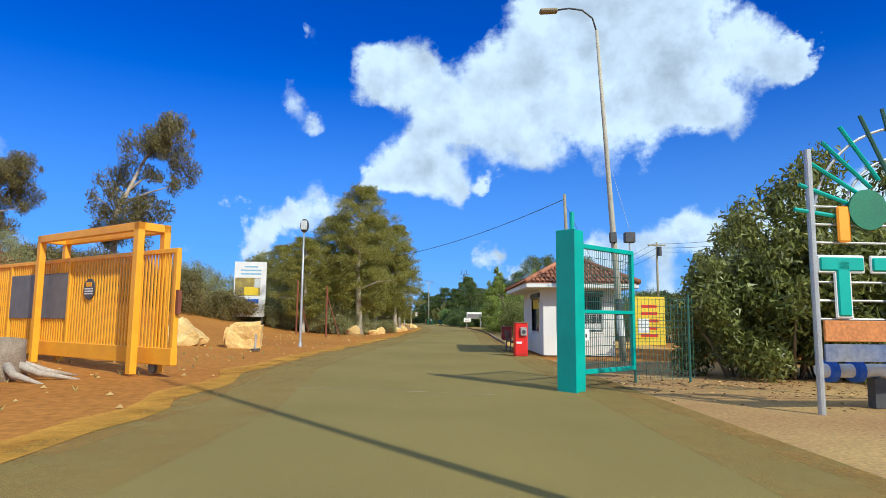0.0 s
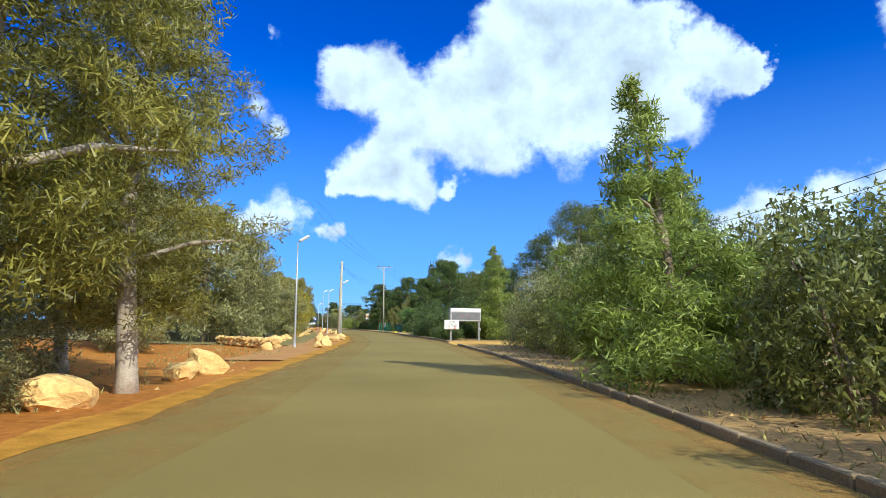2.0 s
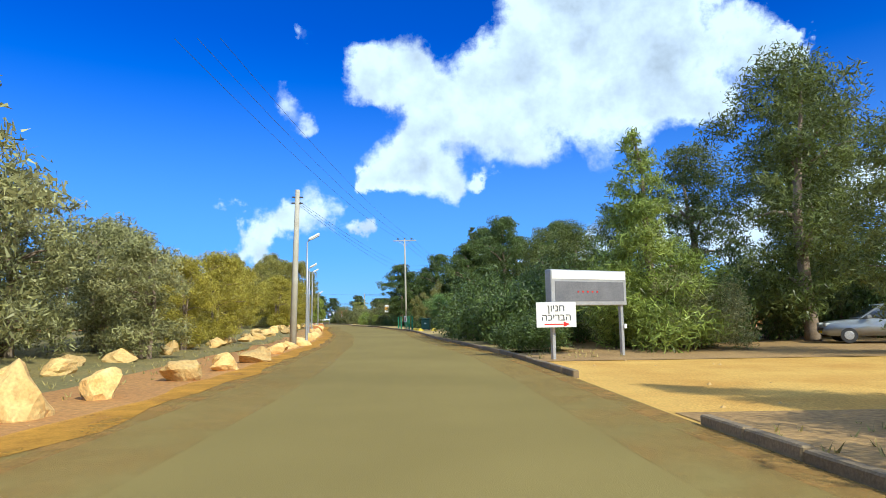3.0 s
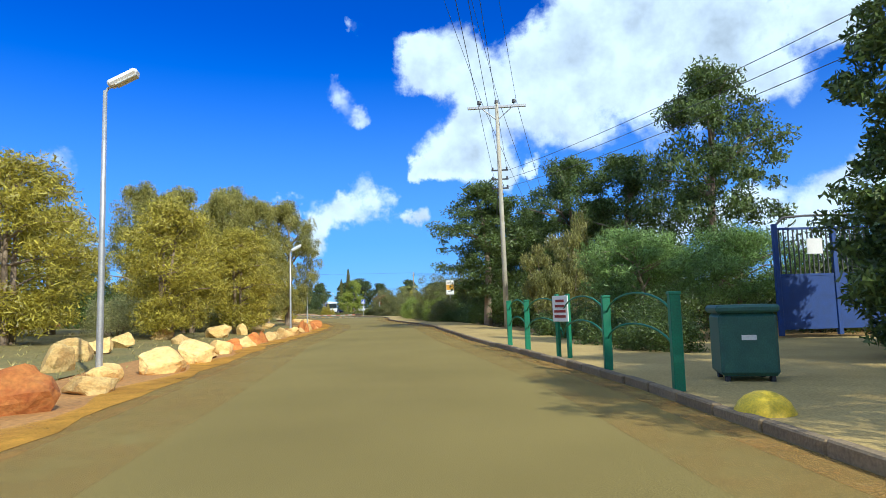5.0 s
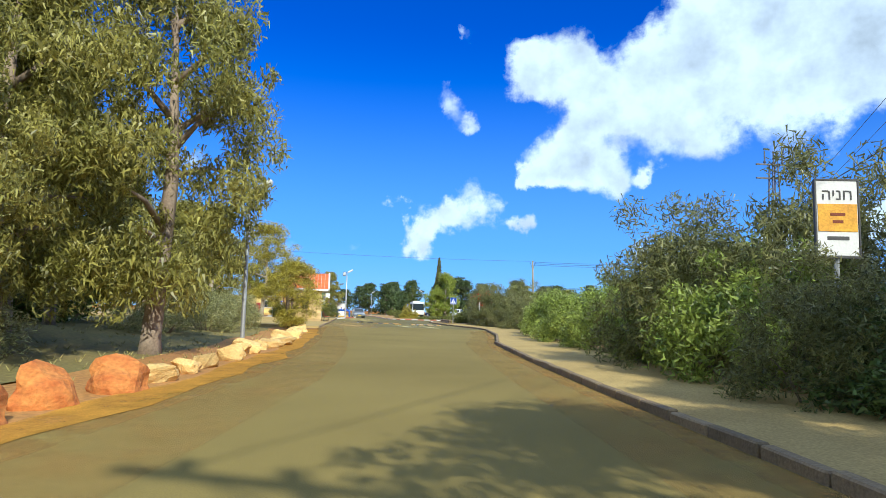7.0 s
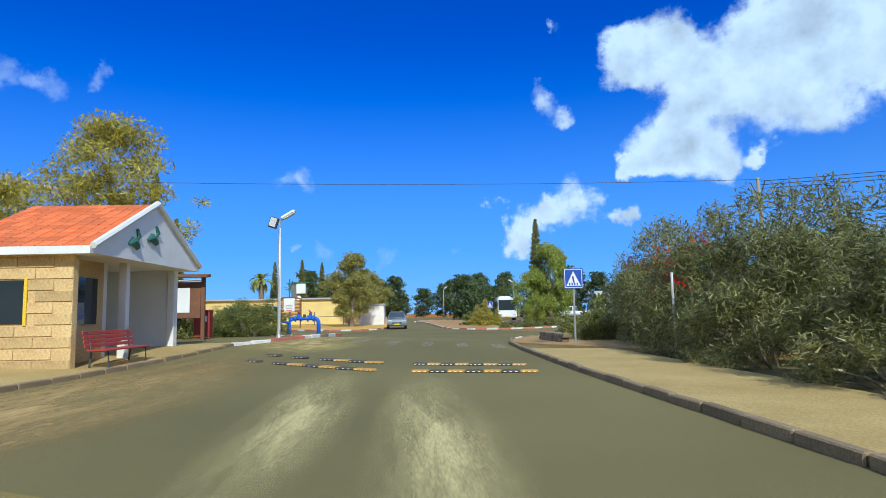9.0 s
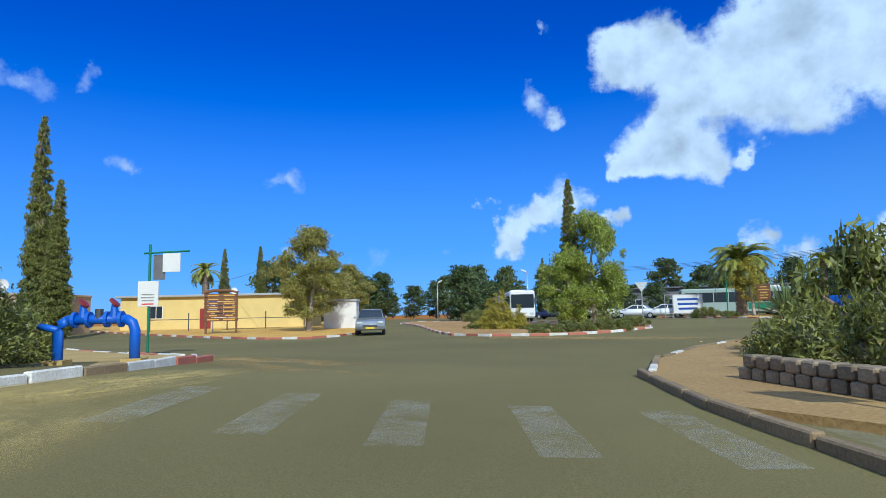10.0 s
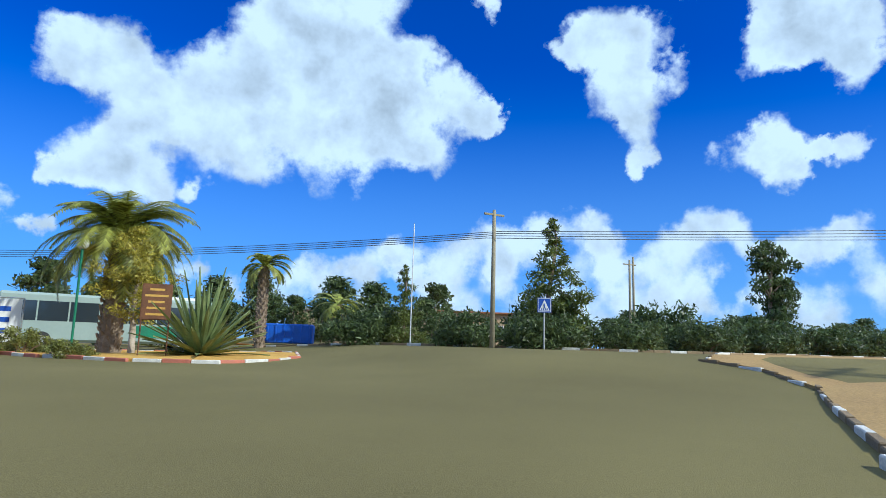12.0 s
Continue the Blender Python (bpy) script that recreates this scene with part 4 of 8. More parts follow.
def kerb(name, label, points, pattern=("grey",), sink=0.0):
    root = tagged(new(name), label, kind="structure")
    r = random.Random(len(points))
    for i, (x, y, turn) in enumerate(along(points, 1.0)):
        ob = new("kerb_stone", KERB[pattern[i % len(pattern)]])
        ob.parent = root
        ob.matrix_basis = pose(x, y, gz(x, y) - sink + r.uniform(-0.012, 0.012), r.uniform(-0.8, 0.8), r.uniform(-1.5, 1.5), turn + r.uniform(-0.8, 0.8))
    return root


def slab(name, label, outline, mat, lift=0.09, step=None):
    """A raised flat piece of ground inside an outline, with a real edge."""
    bm = bmesh.new()
    vs = [bm.verts.new((x, y, gz(x, y) + lift)) for x, y in outline]
    f = bm.faces.new(vs)
    bmesh.ops.triangulate(bm, faces=[f])
    r = bmesh.ops.extrude_face_region(bm, geom=list(bm.faces))
    for v in r["geom"]:
        if isinstance(v, bmesh.types.BMVert):
            v.co.z -= 0.35
    bmesh.ops.recalc_face_normals(bm, faces=bm.faces)
    return obj(name, bm, mat, None, label, kind="structure")


M_ochre = material("ochre_earth", ((0.44, 0.28, 0.09), (0.34, 0.18, 0.06)), 0.95, 0.5, 18, 0.8, stain=0.35)
kerb("kerb_right", "weathered grey concrete kerb along the road", [(at_y(RIGHT, y) + 0.07, float(y)) for y in range(37, 103, 3)])
kerb("kerb_bend", "weathered grey concrete kerb round the bend", [(at_y(RIGHT, y) + 0.07, float(y)) for y in range(107, 238, 2)] + [(-22.0, 240), (-26.1, 248), (-29.5, 255), (-31.3, 259)])
CORNER = [(-31.3, 259.0), (-32.2, 262.0), (-32.4, 266.0), (-31.7, 270.8), (-30.3, 275.5), (-28.2, 280.2), (-25.4, 284.6), (-21.3, 289.0), (-16.5, 292.6), (-12.4, 295.6), (-10.2, 298.6), (-9.6, 301.3), (-7.0, 303.2), (0.0, 304.6), (20.0, 306.0), (58, 307)]
# mostly dark stones: the shade on the road face is put into their colour
kerb("kerb_corner", "worn concrete kerb round the corner, dark brown for its shaded road face", CORNER[:7], ("grey", "grey", "grey", "grey", "white"))
kerb("kerb_side_road", "worn kerb with flaked white paint along the side road", CORNER[6:], ("white", "grey", "grey"))
pave_r = [(at_y(RIGHT, y) + 0.1, float(y)) for y in range(116, 238, 3)] + [(-22.0, 240), (-26.1, 248), (-29.5, 255)]
strip("footpath", [[(x, y), (x + 0.9, y + 0.2), (x + 1.9, y + 0.5), (x + 2.9, y + 0.8)] for x, y in pave_r], M_paving, label="sandy concrete footpath along the kerb", lift=0.09)
slab("corner_ground", "dry earth and paving inside the corner kerb", CORNER + [(58, 250), (-10, 246), (-22.5, 253)], M_corner)
strip("sandy_ground", [[(at_y(RIGHT, y) + 0.1, y), (at_y(RIGHT, y) + 2.0, y), (at_y(RIGHT, y) + 4.5, y), (at_y(RIGHT, y) + 9, y)] for y in range(34, 46)], M_sand, label="pale sandy ground behind the booth", lift=-0.035)
strip("gravel_lay_by", [[(at_y(RIGHT, y) - 0.2, y), (at_y(RIGHT, y) + 2.0, y), (at_y(RIGHT, y) + 6, y), (at_y(RIGHT, y) + 14, y)] for y in range(101, 114)], M_sand, label="sandy gravel lay-by beside the sign", lift=-0.03)
strip("entrance_ground", [[(4.0, y), (7, y), (12, y), (22, y)] for y in range(-10, 26, 3)], M_ochre, label="sandy ground with leaf litter by the gate", lift=-0.01)
LCORNER = [(-31.4, 229.8), (-35.5, 239.8), (-38.3, 247.0), (-39.9, 251.9), (-39.6, 255.4), (-40.3, 258.6), (-41.6, 261.6), (-43.8, 263.8), (-47.5, 265.6), (-54, 268.4), (-66, 273.5), (-90, 283)]
kerb("kerb_left", "kerb with worn white and red paint before the bus shelter", LCORNER[:4])
kerb("kerb_left_corner", "white and red painted kerb at the corner", LCORNER[3:], ("white", "white", "red", "red", "white", "white", "grey"))
slab("left_pavement", "grey-brown pavement around the shelter", LCORNER + [(-90, 240), (-50, 226), (-38, 224)], M_paving)
FARL = [(-92, 297), (-76, 289.5), (-60, 282.2), (-55, 280.3), (-52.6, 280.4), (-51.9, 282.5), (-52.8, 287), (-57.5, 297), (-66, 313), (-76, 333), (-100, 378)]
kerb("kerb_far_left", "red and white painted kerb across the junction", FARL, ("white", "red", "red"))
slab("far_left_ground", "bare sandy ground behind the painted kerb", FARL + [(-140, 378), (-140, 310)], M_sand)
ISLE = [(-60.5, 309), (-52, 295.5), (-46.6, 286.6), (-44.6, 283.8), (-42, 282.4), (-39.8, 282.4), (-37.8, 283.4), (-36.0, 286.0), (-34.7, 289.6), (-34.7, 291.6), (-36.2, 293.4), (-40, 299), (-50, 309), (-60, 319), (-64, 319), (-60.5, 309)]
kerb("island_kerb", "red and white painted kerb of the planted traffic island", ISLE, ("white", "red"))
slab("traffic_island", "ochre earth of the planted traffic island", ISLE[:-1], M_ochre, 0.1)
PALM = [(-35.5, 323.5), (-33.4, 318), (-30.8, 313.4), (-28, 310.4), (-25.4, 309.2), (-22.8, 310.2), (-21.0, 312.6), (-20.3, 316), (-21, 320), (-25, 323.5), (-35.5, 323.5)]
kerb("palm_island_kerb", "red and white painted kerb round the palm island", PALM, ("white", "red"))
slab("palm_island", "yellowish earth of the palm island", PALM[:-1], M_sand, 0.1)
kerb("far_kerb", "far black and white kerb at the end of the junction", [(-19, 330), (-12, 318), (-4, 311.5), (8, 308.5), (30, 309), (58, 313)], ("white", "grey", "grey"))
slab("far_ground", "scrubby ground beyond the far kerb", [(-19, 330), (-12, 318), (-4, 311.5), (8, 308.5), (30, 309), (58, 313), (58, 378), (-19, 378)], M_dirt)


def paint(name, label, x0, y0, x1, y1, w, mat=M_roadpaint, lift=0.008):
    d = Vector((x1 - x0, y1 - y0, 0))
    n = Vector((-d.y, d.x, 0)).normalized() * w / 2
    k = max(2, int(d.length / 1.5))
    rows = [[(x0 + d.x * i / k - n.x, y0 + d.y * i / k - n.y), (x0 + d.x * i / k + n.x, y0 + d.y * i / k + n.y)] for i in range(k + 1)]
    return strip(name, rows, mat, label=label, lift=lift)


for i in range(1, 7):
    bx, by = -39.0 + i * 1.45 + 0.9, 255.2 + i * 0.22
    paint("crossing_stripe", "worn white zebra crossing stripe", bx, by, bx - 1.0, by + 2.4, 0.5)
paint("give_way_line", "worn white give-way line on the junction", -35.0, 294.3, -30.6, 299.0, 0.28)
paint("lane_line", "faint white line across the gate entrance", -3.2, 13.3, 1.0, 12.2, 0.10)


def rim_dust(name, color, cover, scale):
    """Dust that thins out towards the rim of its patch."""
    m = dust_material(name, color, cover, scale)
    t = m.node_tree
    p = t.nodes["Principled BSDF"]
    tc, gr, mul = t.nodes.new("ShaderNodeTexCoord"), t.nodes.new("ShaderNodeTexGradient"), t.nodes.new("ShaderNodeMath")
    gr.gradient_type, mul.operation = "SPHERICAL", "MULTIPLY"
    old = p.inputs["Alpha"].links[0].from_socket
    t.links.new(tc.outputs["Object"], gr.inputs["Vector"])
    t.links.new(gr.outputs["Fac"], mul.inputs[0])
    t.links.new(old, mul.inputs[1])
    boost = t.nodes.new("ShaderNodeMath")
    boost.operation, boost.use_clamp = "MULTIPLY", True
    boost.inputs[1].default_value = 1.8
    t.links.new(mul.outputs[0], boost.inputs[0])
    t.links.new(boost.outputs[0], p.inputs["Alpha"])
    return m


M_pale_dust = rim_dust("pale_loose_dust", (0.62, 0.52, 0.235), 0.9, 1.1)
M_tan_dust = rim_dust("tan_loose_dust", (0.52, 0.36, 0.14), 0.8, 2.2)
M_yellow_dust = rim_dust("yellow_loose_dust", (0.70, 0.54, 0.20), 0.9, 2.2)


def dust_patch(x, y, length, width, turn, mat, lift=0.006):
    """A thin patch of dust on the road, laid on the ground."""
    place = pose(x, y, 0, 0, 0, turn) @ Matrix.Diagonal((width / 2, length / 2, 1, 1))
    bm = bmesh.new()
    rings = []
    for f in (0.0, 0.5, 1.0):
        ring = []
        for a in range(24):
            w = place @ Vector((math.cos(a * math.pi / 12) * f, math.sin(a * math.pi / 12) * f, 0))
            ring.append(bm.verts.new((math.cos(a * math.pi / 12) * f, math.sin(a * math.pi / 12) * f, gz(w.x, w.y) + lift)))
            if f == 0:
                break
        rings.append(ring)
    for a in range(24):
        b = (a + 1) % 24
        bm.faces.new((rings[0][0], rings[1][a], rings[1][b]))
        bm.faces.new((rings[1][a], rings[2][a], rings[2][b], rings[1][b]))
    ob = obj("road_dust", bm, mat, None, "thin pale dust lying on the asphalt", kind="structure")
    ob.matrix_basis = place


dust_patch(-26.6, 241.0, 14, 1.7, 27, M_pale_dust)
dust_patch(-29.1, 241.8, 13, 1.7, 28, M_pale_dust)
dust_patch(-33.5, 240.5, 24, 6.0, 24, M_tan_dust, 0.004)
dust_patch(-38.2, 254.0, 8, 5.0, 30, M_yellow_dust)
dust_patch(-38.9, 257.6, 6, 2.4, 8, M_yellow_dust, 0.008)
dust_patch(-41.0, 263.0, 12, 4.0, 60, M_tan_dust)
dust_patch(-37.0, 280.0, 4, 16.0, -10, M_tan_dust)
for i, (w_, cover) in enumerate(((0.6, 0.8), (1.9, 0.4))):
    M_edge_dust = dust_material("brown_road_dust", (0.46, 0.27, 0.08), cover, 0.9)
    strip("road_dust_left", [[(at_y(LEFT, y) - 0.05, y), (at_y(LEFT, y) + w_, y)] for y in range(-8, 236, 2)], M_edge_dust, label="thin brown dust along the road edge", lift=0.004 + 0.002 * i)
    strip("road_dust_right", [[(at_y(RIGHT, y) - w_ * 0.7, y), (at_y(RIGHT, y) - 0.02, y)] for y in range(-8, 236, 2)], M_edge_dust, label="thin brown dust along the kerb", lift=0.004 + 0.002 * i)

# rubber road humps
M_hump = material("dusty_rubber", ((0.045, 0.043, 0.04), (0.09, 0.08, 0.06)), 0.85, 6, 40, 0.3)
M_yellow_worn = material("worn_yellow_rubber", ((0.62, 0.32, 0.04), (0.40, 0.23, 0.06)), 0.8, 6, 40, 0.3)
HUMP_ROWS = (((-36.6, 249.95), (-31.8, 248.9), (1, 3)), ((-36.05, 248.35), (-30.95, 247.0), (1,)),
             ((-30.8, 248.85), (-27.8, 249.35), ()), ((-30.35, 246.9), (-27.05, 247.75), (0,)))
for (x0, y0), (x1, y1), lost in HUMP_ROWS:
    heading = math.degrees(math.atan2(y1 - y0, x1 - x0))
    pitch = math.hypot(x1 - x0, y1 - y0) / 8
    for k in range(8):
        if k in lost:
            continue
        black = k % 2 == 0
        x, y = lerp(x0, x1, (k + 0.5) / 8), lerp(y0, y1, (k + 0.5) / 8)
        hump = obj("speed_hump_block", cube(-pitch * 0.48, pitch * 0.48, -0.12, 0.12, -0.02, 0.05, 0.025), M_hump if black else M_yellow_worn, None,
                   "black rubber speed hump block" if black else "worn yellow rubber speed hump block", "road hump", group="speed humps")
        hump.matrix_basis = pose(x, y, gz(x, y) + 0.01, 0, 0, heading)
        for e in (-0.3, 0.0, 0.3):
            part("reflector", cube(e * pitch - 0.03, e * pitch + 0.03, -0.125, -0.09, 0.012, 0.03), M_white, hump, "small white reflector")

# ---- rocks ----
def rock_mesh(seed, mat):
    bm = bmesh.new()
    bmesh.ops.create_icosphere(bm, subdivisions=3, radius=1.0)
    r = random.Random(seed)
    cuts = [Vector((r.uniform(-1, 1), r.uniform(-1, 1), r.uniform(-0.6, 1))).normalized() for _ in range(9)]
    for v in bm.verts:
        for c in cuts:
            over = v.co.dot(c) - 0.56
            if over > 0:
                v.co -= c * over * 0.92
        v.co *= 1 + 0.20 * noise.noise(v.co * 1.9 + Vector((seed, 0, 0))) + 0.09 * noise.noise(v.co * 5.0 + Vector((0, seed, 0))) + 0.05 * noise.noise(v.co * 11.0 + Vector((0, 0, seed)))
    me = bpy.data.meshes.new("boulder")
    bm.to_mesh(me)
    bm.free()
    me.materials.append(mat)
    return me


ROCKS = [rock_mesh(s, M_rock if s % 5 > 1 else M_rock_red) for s in range(9)]
ROCKS_PALE = [m for k, m in enumerate(ROCKS) if k % 5 > 1]
ROCKS_RED = [m for k, m in enumerate(ROCKS) if k % 5 <= 1]
rr = random.Random(3)


def boulder(x, y, w, h, d=None, turn=None, label="rough pale limestone boulder beside the road", red=False):
    ob = new("boulder", rr.choice(ROCKS_RED if red else ROCKS_PALE))
    w, h = w * 0.8, h * 0.85
    d = d or w * rr.uniform(0.7, 1.0)
    ob.matrix_basis = pose(x, y, gz(x, y) + h * 0.30, rr.uniform(-8, 8), rr.uniform(-8, 8), rr.uniform(0, 360) if turn is None else turn) @ Matrix.Diagonal((w / 1.35, d / 1.35, h / 1.35, 1))
    return tagged(ob, label, "boulder", "roadside boulders")


boulder(-12.7, 30.3, 2.4, 1.5, 2.0, 20, "large orange-stained limestone boulder on the earth bank")
bm = cube(-1.0, 1.0, -0.75, 0.75, -0.2, 1.15)
bmesh.ops.bevel(bm, geom=list(bm.edges), offset=0.16, segments=2, affect="EDGES")
bmesh.ops.subdivide_edges(bm, edges=list(bm.edges), cuts=3, use_grid_fill=True)
for v in bm.verts:
    v.co += v.co.normalized() * (0.22 * noise.noise(v.co * 1.3) + 0.09 * noise.noise(v.co * 4.5))
block = obj("stone_block", bm, M_rock, None, "rough squared pale yellow stone block", "stone")
block.matrix_basis = pose(-9.6, 30.6, gz(-9.6, 30.6), 2, -2, 12) @ Matrix.Diagonal((0.84, 0.9, 1, 1))
for x, y, w, h in ((-8.2, 56.8, 1.5, 1.0), (-6.3, 58.0, 1.0, 0.65), (-6.1, 59.6, 0.8, 0.65), (-5.9, 61.2, 1.0, 0.8), (-7.1, 58.9, 0.8, 0.5), (-5.4, 67.7, 1.1, 0.75), (-5.2, 70.5, 1.2, 0.8), (-5.0, 78, 1.3, 0.8), (-5.0, 76, 0.9, 0.6),
                   (-6.6, 92.6, 0.8, 0.5)):
    boulder(x, y, w, h, red=0)
for y, off, w, h in ((96.4, 0.9, 0.7, 0.5), (99.2, 0.8, 0.8, 0.55), (102.3, 1.5, 0.9, 1.05), (104.6, 1.4, 0.65, 0.75), (107.7, 0.95, 0.9, 0.7), (110.5, 0.85, 0.9, 0.55), (112.0, 1.3, 0.7, 0.5), (113.5, 0.8, 1.05, 0.55),
                     (116.0, 0.9, 0.8, 0.5), (118.4, 0.8, 1.0, 0.5), (120.6, 1.0, 0.8, 0.45), (122.0, 0.9, 0.9, 0.5), (125.2, 0.8, 1.0, 0.5), (127.0, 1.1, 0.9, 0.5)):
    boulder(at_y(LEFT, y) - off, y, w, h)
y = 129.0
while y < 154:
    boulder(at_y(LEFT, y) - rr.uniform(0.8, 1.4), y, rr.uniform(0.6, 1.1), rr.uniform(0.4, 0.65))
    y += rr.uniform(1.6, 3.4)
BEND = "cream limestone boulder lining the bend"
RUSTY = "rust-red rough limestone boulder lining the bend"
for y, off, w, h, red in ((155.6, 1.1, 0.95, 0.8, 1), (157.6, 0.9, 0.95, 0.45, 0), (159.4, 1.6, 0.7, 0.5, 0), (161.2, 0.9, 1.45, 0.65, 0), (163.7, 0.8, 1.25, 0.75, 0), (165.4, 1.0, 0.8, 0.5, 0), (167.2, 0.85, 0.9, 0.65, 0),
                          (169.2, 0.9, 0.8, 0.45, 1), (171.1, 0.85, 0.85, 0.5, 0), (172.6, 0.9, 0.7, 0.55, 1), (174.0, 0.85, 0.6, 0.6, 1), (175.4, 0.85, 0.75, 0.5, 0), (176.9, 0.9, 0.75, 0.5, 0), (178.7, 0.8, 0.75, 0.6, 0),
                          (180.3, 0.9, 0.7, 0.4, 0), (182.1, 0.85, 0.7, 0.65, 0), (183.7, 0.9, 0.6, 0.45, 0), (185.2, 1.0, 0.72, 0.95, 1), (186.3, 0.9, 0.85, 0.6, 1), (187.6, 0.8, 0.65, 0.58, 0), (189.0, 0.8, 0.95, 0.55, 1),
                          (190.6, 0.8, 0.9, 0.6, 1), (191.9, 0.85, 0.7, 0.4, 0), (194.1, 0.9, 1.0, 0.65, 1), (195.5, 0.9, 0.95, 0.65, 1), (197.0, 0.8, 1.0, 0.6, 1), (198.4, 0.8, 0.85, 0.4, 0), (199.7, 0.85, 0.6, 0.4, 0)):
    boulder(at_y(LEFT, y) - off, y, w, h, label=RUSTY if red else BEND, red=red)
y = 201.0
while y < 226:
    boulder(at_y(LEFT, y) - rr.uniform(0.7, 1.2), y, rr.uniform(0.55, 1.0), rr.uniform(0.35, 0.55), label=BEND, red=0)
    y += rr.uniform(1.0, 1.8)
for k in range(26):
    y = 104 + k * 2.0
    boulder(at_y(LEFT, y) - rr.uniform(4.5, 6.0), y, rr.uniform(0.7, 1.3), rr.uniform(0.4, 0.7))
for k in range(16):
    y = 150 + k * 3
    boulder(at_y(LEFT, y) - rr.uniform(3.5, 7.0), y, rr.uniform(0.7, 1.5), rr.uniform(0.5, 0.9))
low = tagged(new("low_stone_wall"), "low dry-stone border of rough pale stones", "wall")
low.matrix_basis = pose(0, 0, 0)
for k in range(22):
    for j in range(2):
        ob = new("stone", rr.choice(ROCKS_PALE))
        ob.parent = low
        x, y = lerp(-11.5, -6.4, k / 21), lerp(101.5, 94.5, k / 21)
        ob.matrix_basis = pose(x, y, gz(x, y) + 0.14 + 0.25 * j, 0, 0, rr.uniform(0, 360)) @ Matrix.Diagonal((0.34, 0.28, 0.22, 1))
pebbles_v, pebbles_f = [], []
for k in range(700):
    y = rr.uniform(6, 210)
    side = rr.random() < 0.7
    x = at_y(LEFT, y) - rr.uniform(0.3, 9) if side else at_y(RIGHT, y) + rr.uniform(0.3, 5)
    s, n = rr.uniform(0.015, 0.06), len(pebbles_v)
    z = gz(x, y) - 0.04
    pebbles_v += [(x - s, y - s * 0.8, z), (x + s, y - s, z), (x + s * 0.9, y + s, z), (x - s, y + s, z), (x + s * 0.2, y, z + s * 1.2)]
    pebbles_f += [(n, n + 1, n + 4), (n + 1, n + 2, n + 4), (n + 2, n + 3, n + 4), (n + 3, n, n + 4)]
tagged(raw("pebbles", pebbles_v, pebbles_f, M_rock), "scattered pale stones on the red earth", kind="stuff")
litter_v, litter_f = [], []
for k in range(3200):
    zone = rr.random()
    if zone < 0.5:
        x, y = rr.uniform(3.6, 13), rr.gauss(14.6, 1.6)
    elif zone < 0.66:
        x, y = rr.gauss(-28.6, 1.1), rr.gauss(270.5, 2.2)
    elif zone < 0.80:
        x, y = rr.gauss(-24.4, 0.6), rr.gauss(284.2, 0.7)
    else:
        y = rr.uniform(44, 100)
        x = at_y(RIGHT, y) + abs(rr.gauss(0.8, 0.7)) + 0.15
    z = gz(x, y) + (0.1 if y > 200 else -0.02)
    s, a, n = rr.uniform(0.03, 0.08), rr.uniform(0, 6.28), len(litter_v)
    litter_v += [(x + math.cos(a) * s, y + math.sin(a) * s, z), (x - math.sin(a) * s * 0.5, y + math.cos(a) * s * 0.5, z + rr.uniform(0, 0.04)), (x - math.cos(a) * s, y - math.sin(a) * s, z + rr.uniform(0, 0.03)), (x + math.sin(a) * s * 0.5, y - math.cos(a) * s * 0.5, z)]
    litter_f.append((n, n + 1, n + 2, n + 3))
tagged(raw("leaf_litter", litter_v, litter_f, material("dry_leaves", ((0.34, 0.18, 0.06), (0.46, 0.30, 0.12)), 0.9, 3, 20, 0, island=0.5)), "dry brown fallen leaves on the ground", kind="stuff")
tuft_v, tuft_f = [], []
for k in range(8000):
    y = rr.uniform(4, 270)
    if y < 235:
        x = at_y(LEFT, y) - abs(rr.gauss(0, 5)) - 1.8 if rr.random() < 0.55 else at_y(RIGHT, y) + abs(rr.gauss(0, 2)) + 0.4
    else:
        continue
    if x > at_y(RIGHT, y) and (y < 44 or 101 < y < 113 or y > 146):
        continue
    if y < 62 and x < at_y(LEFT, y) and rr.random() < 0.8:
        continue
    z, n = gz(x, y) - 0.05, len(tuft_v)
    for b in range(5):
        a, l = rr.uniform(0, 6.28), rr.uniform(0.04, 0.17)
        tuft_v += [(x + math.cos(a) * 0.02, y + math.sin(a) * 0.02, z), (x - math.cos(a) * 0.02, y - math.sin(a) * 0.02, z), (x + math.sin(a) * l * 0.6, y + math.cos(a) * l * 0.6, z + l)]
        tuft_f.append((n + b * 3, n + b * 3 + 1, n + b * 3 + 2))
tagged(raw("dry_grass", tuft_v, tuft_f, material("dry_grass_blades", ((0.42, 0.33, 0.12), (0.26, 0.25, 0.08)), 0.9, 0.3, 5, 0, island=0.4)), "dry grass and weeds along the verges", kind="stuff")


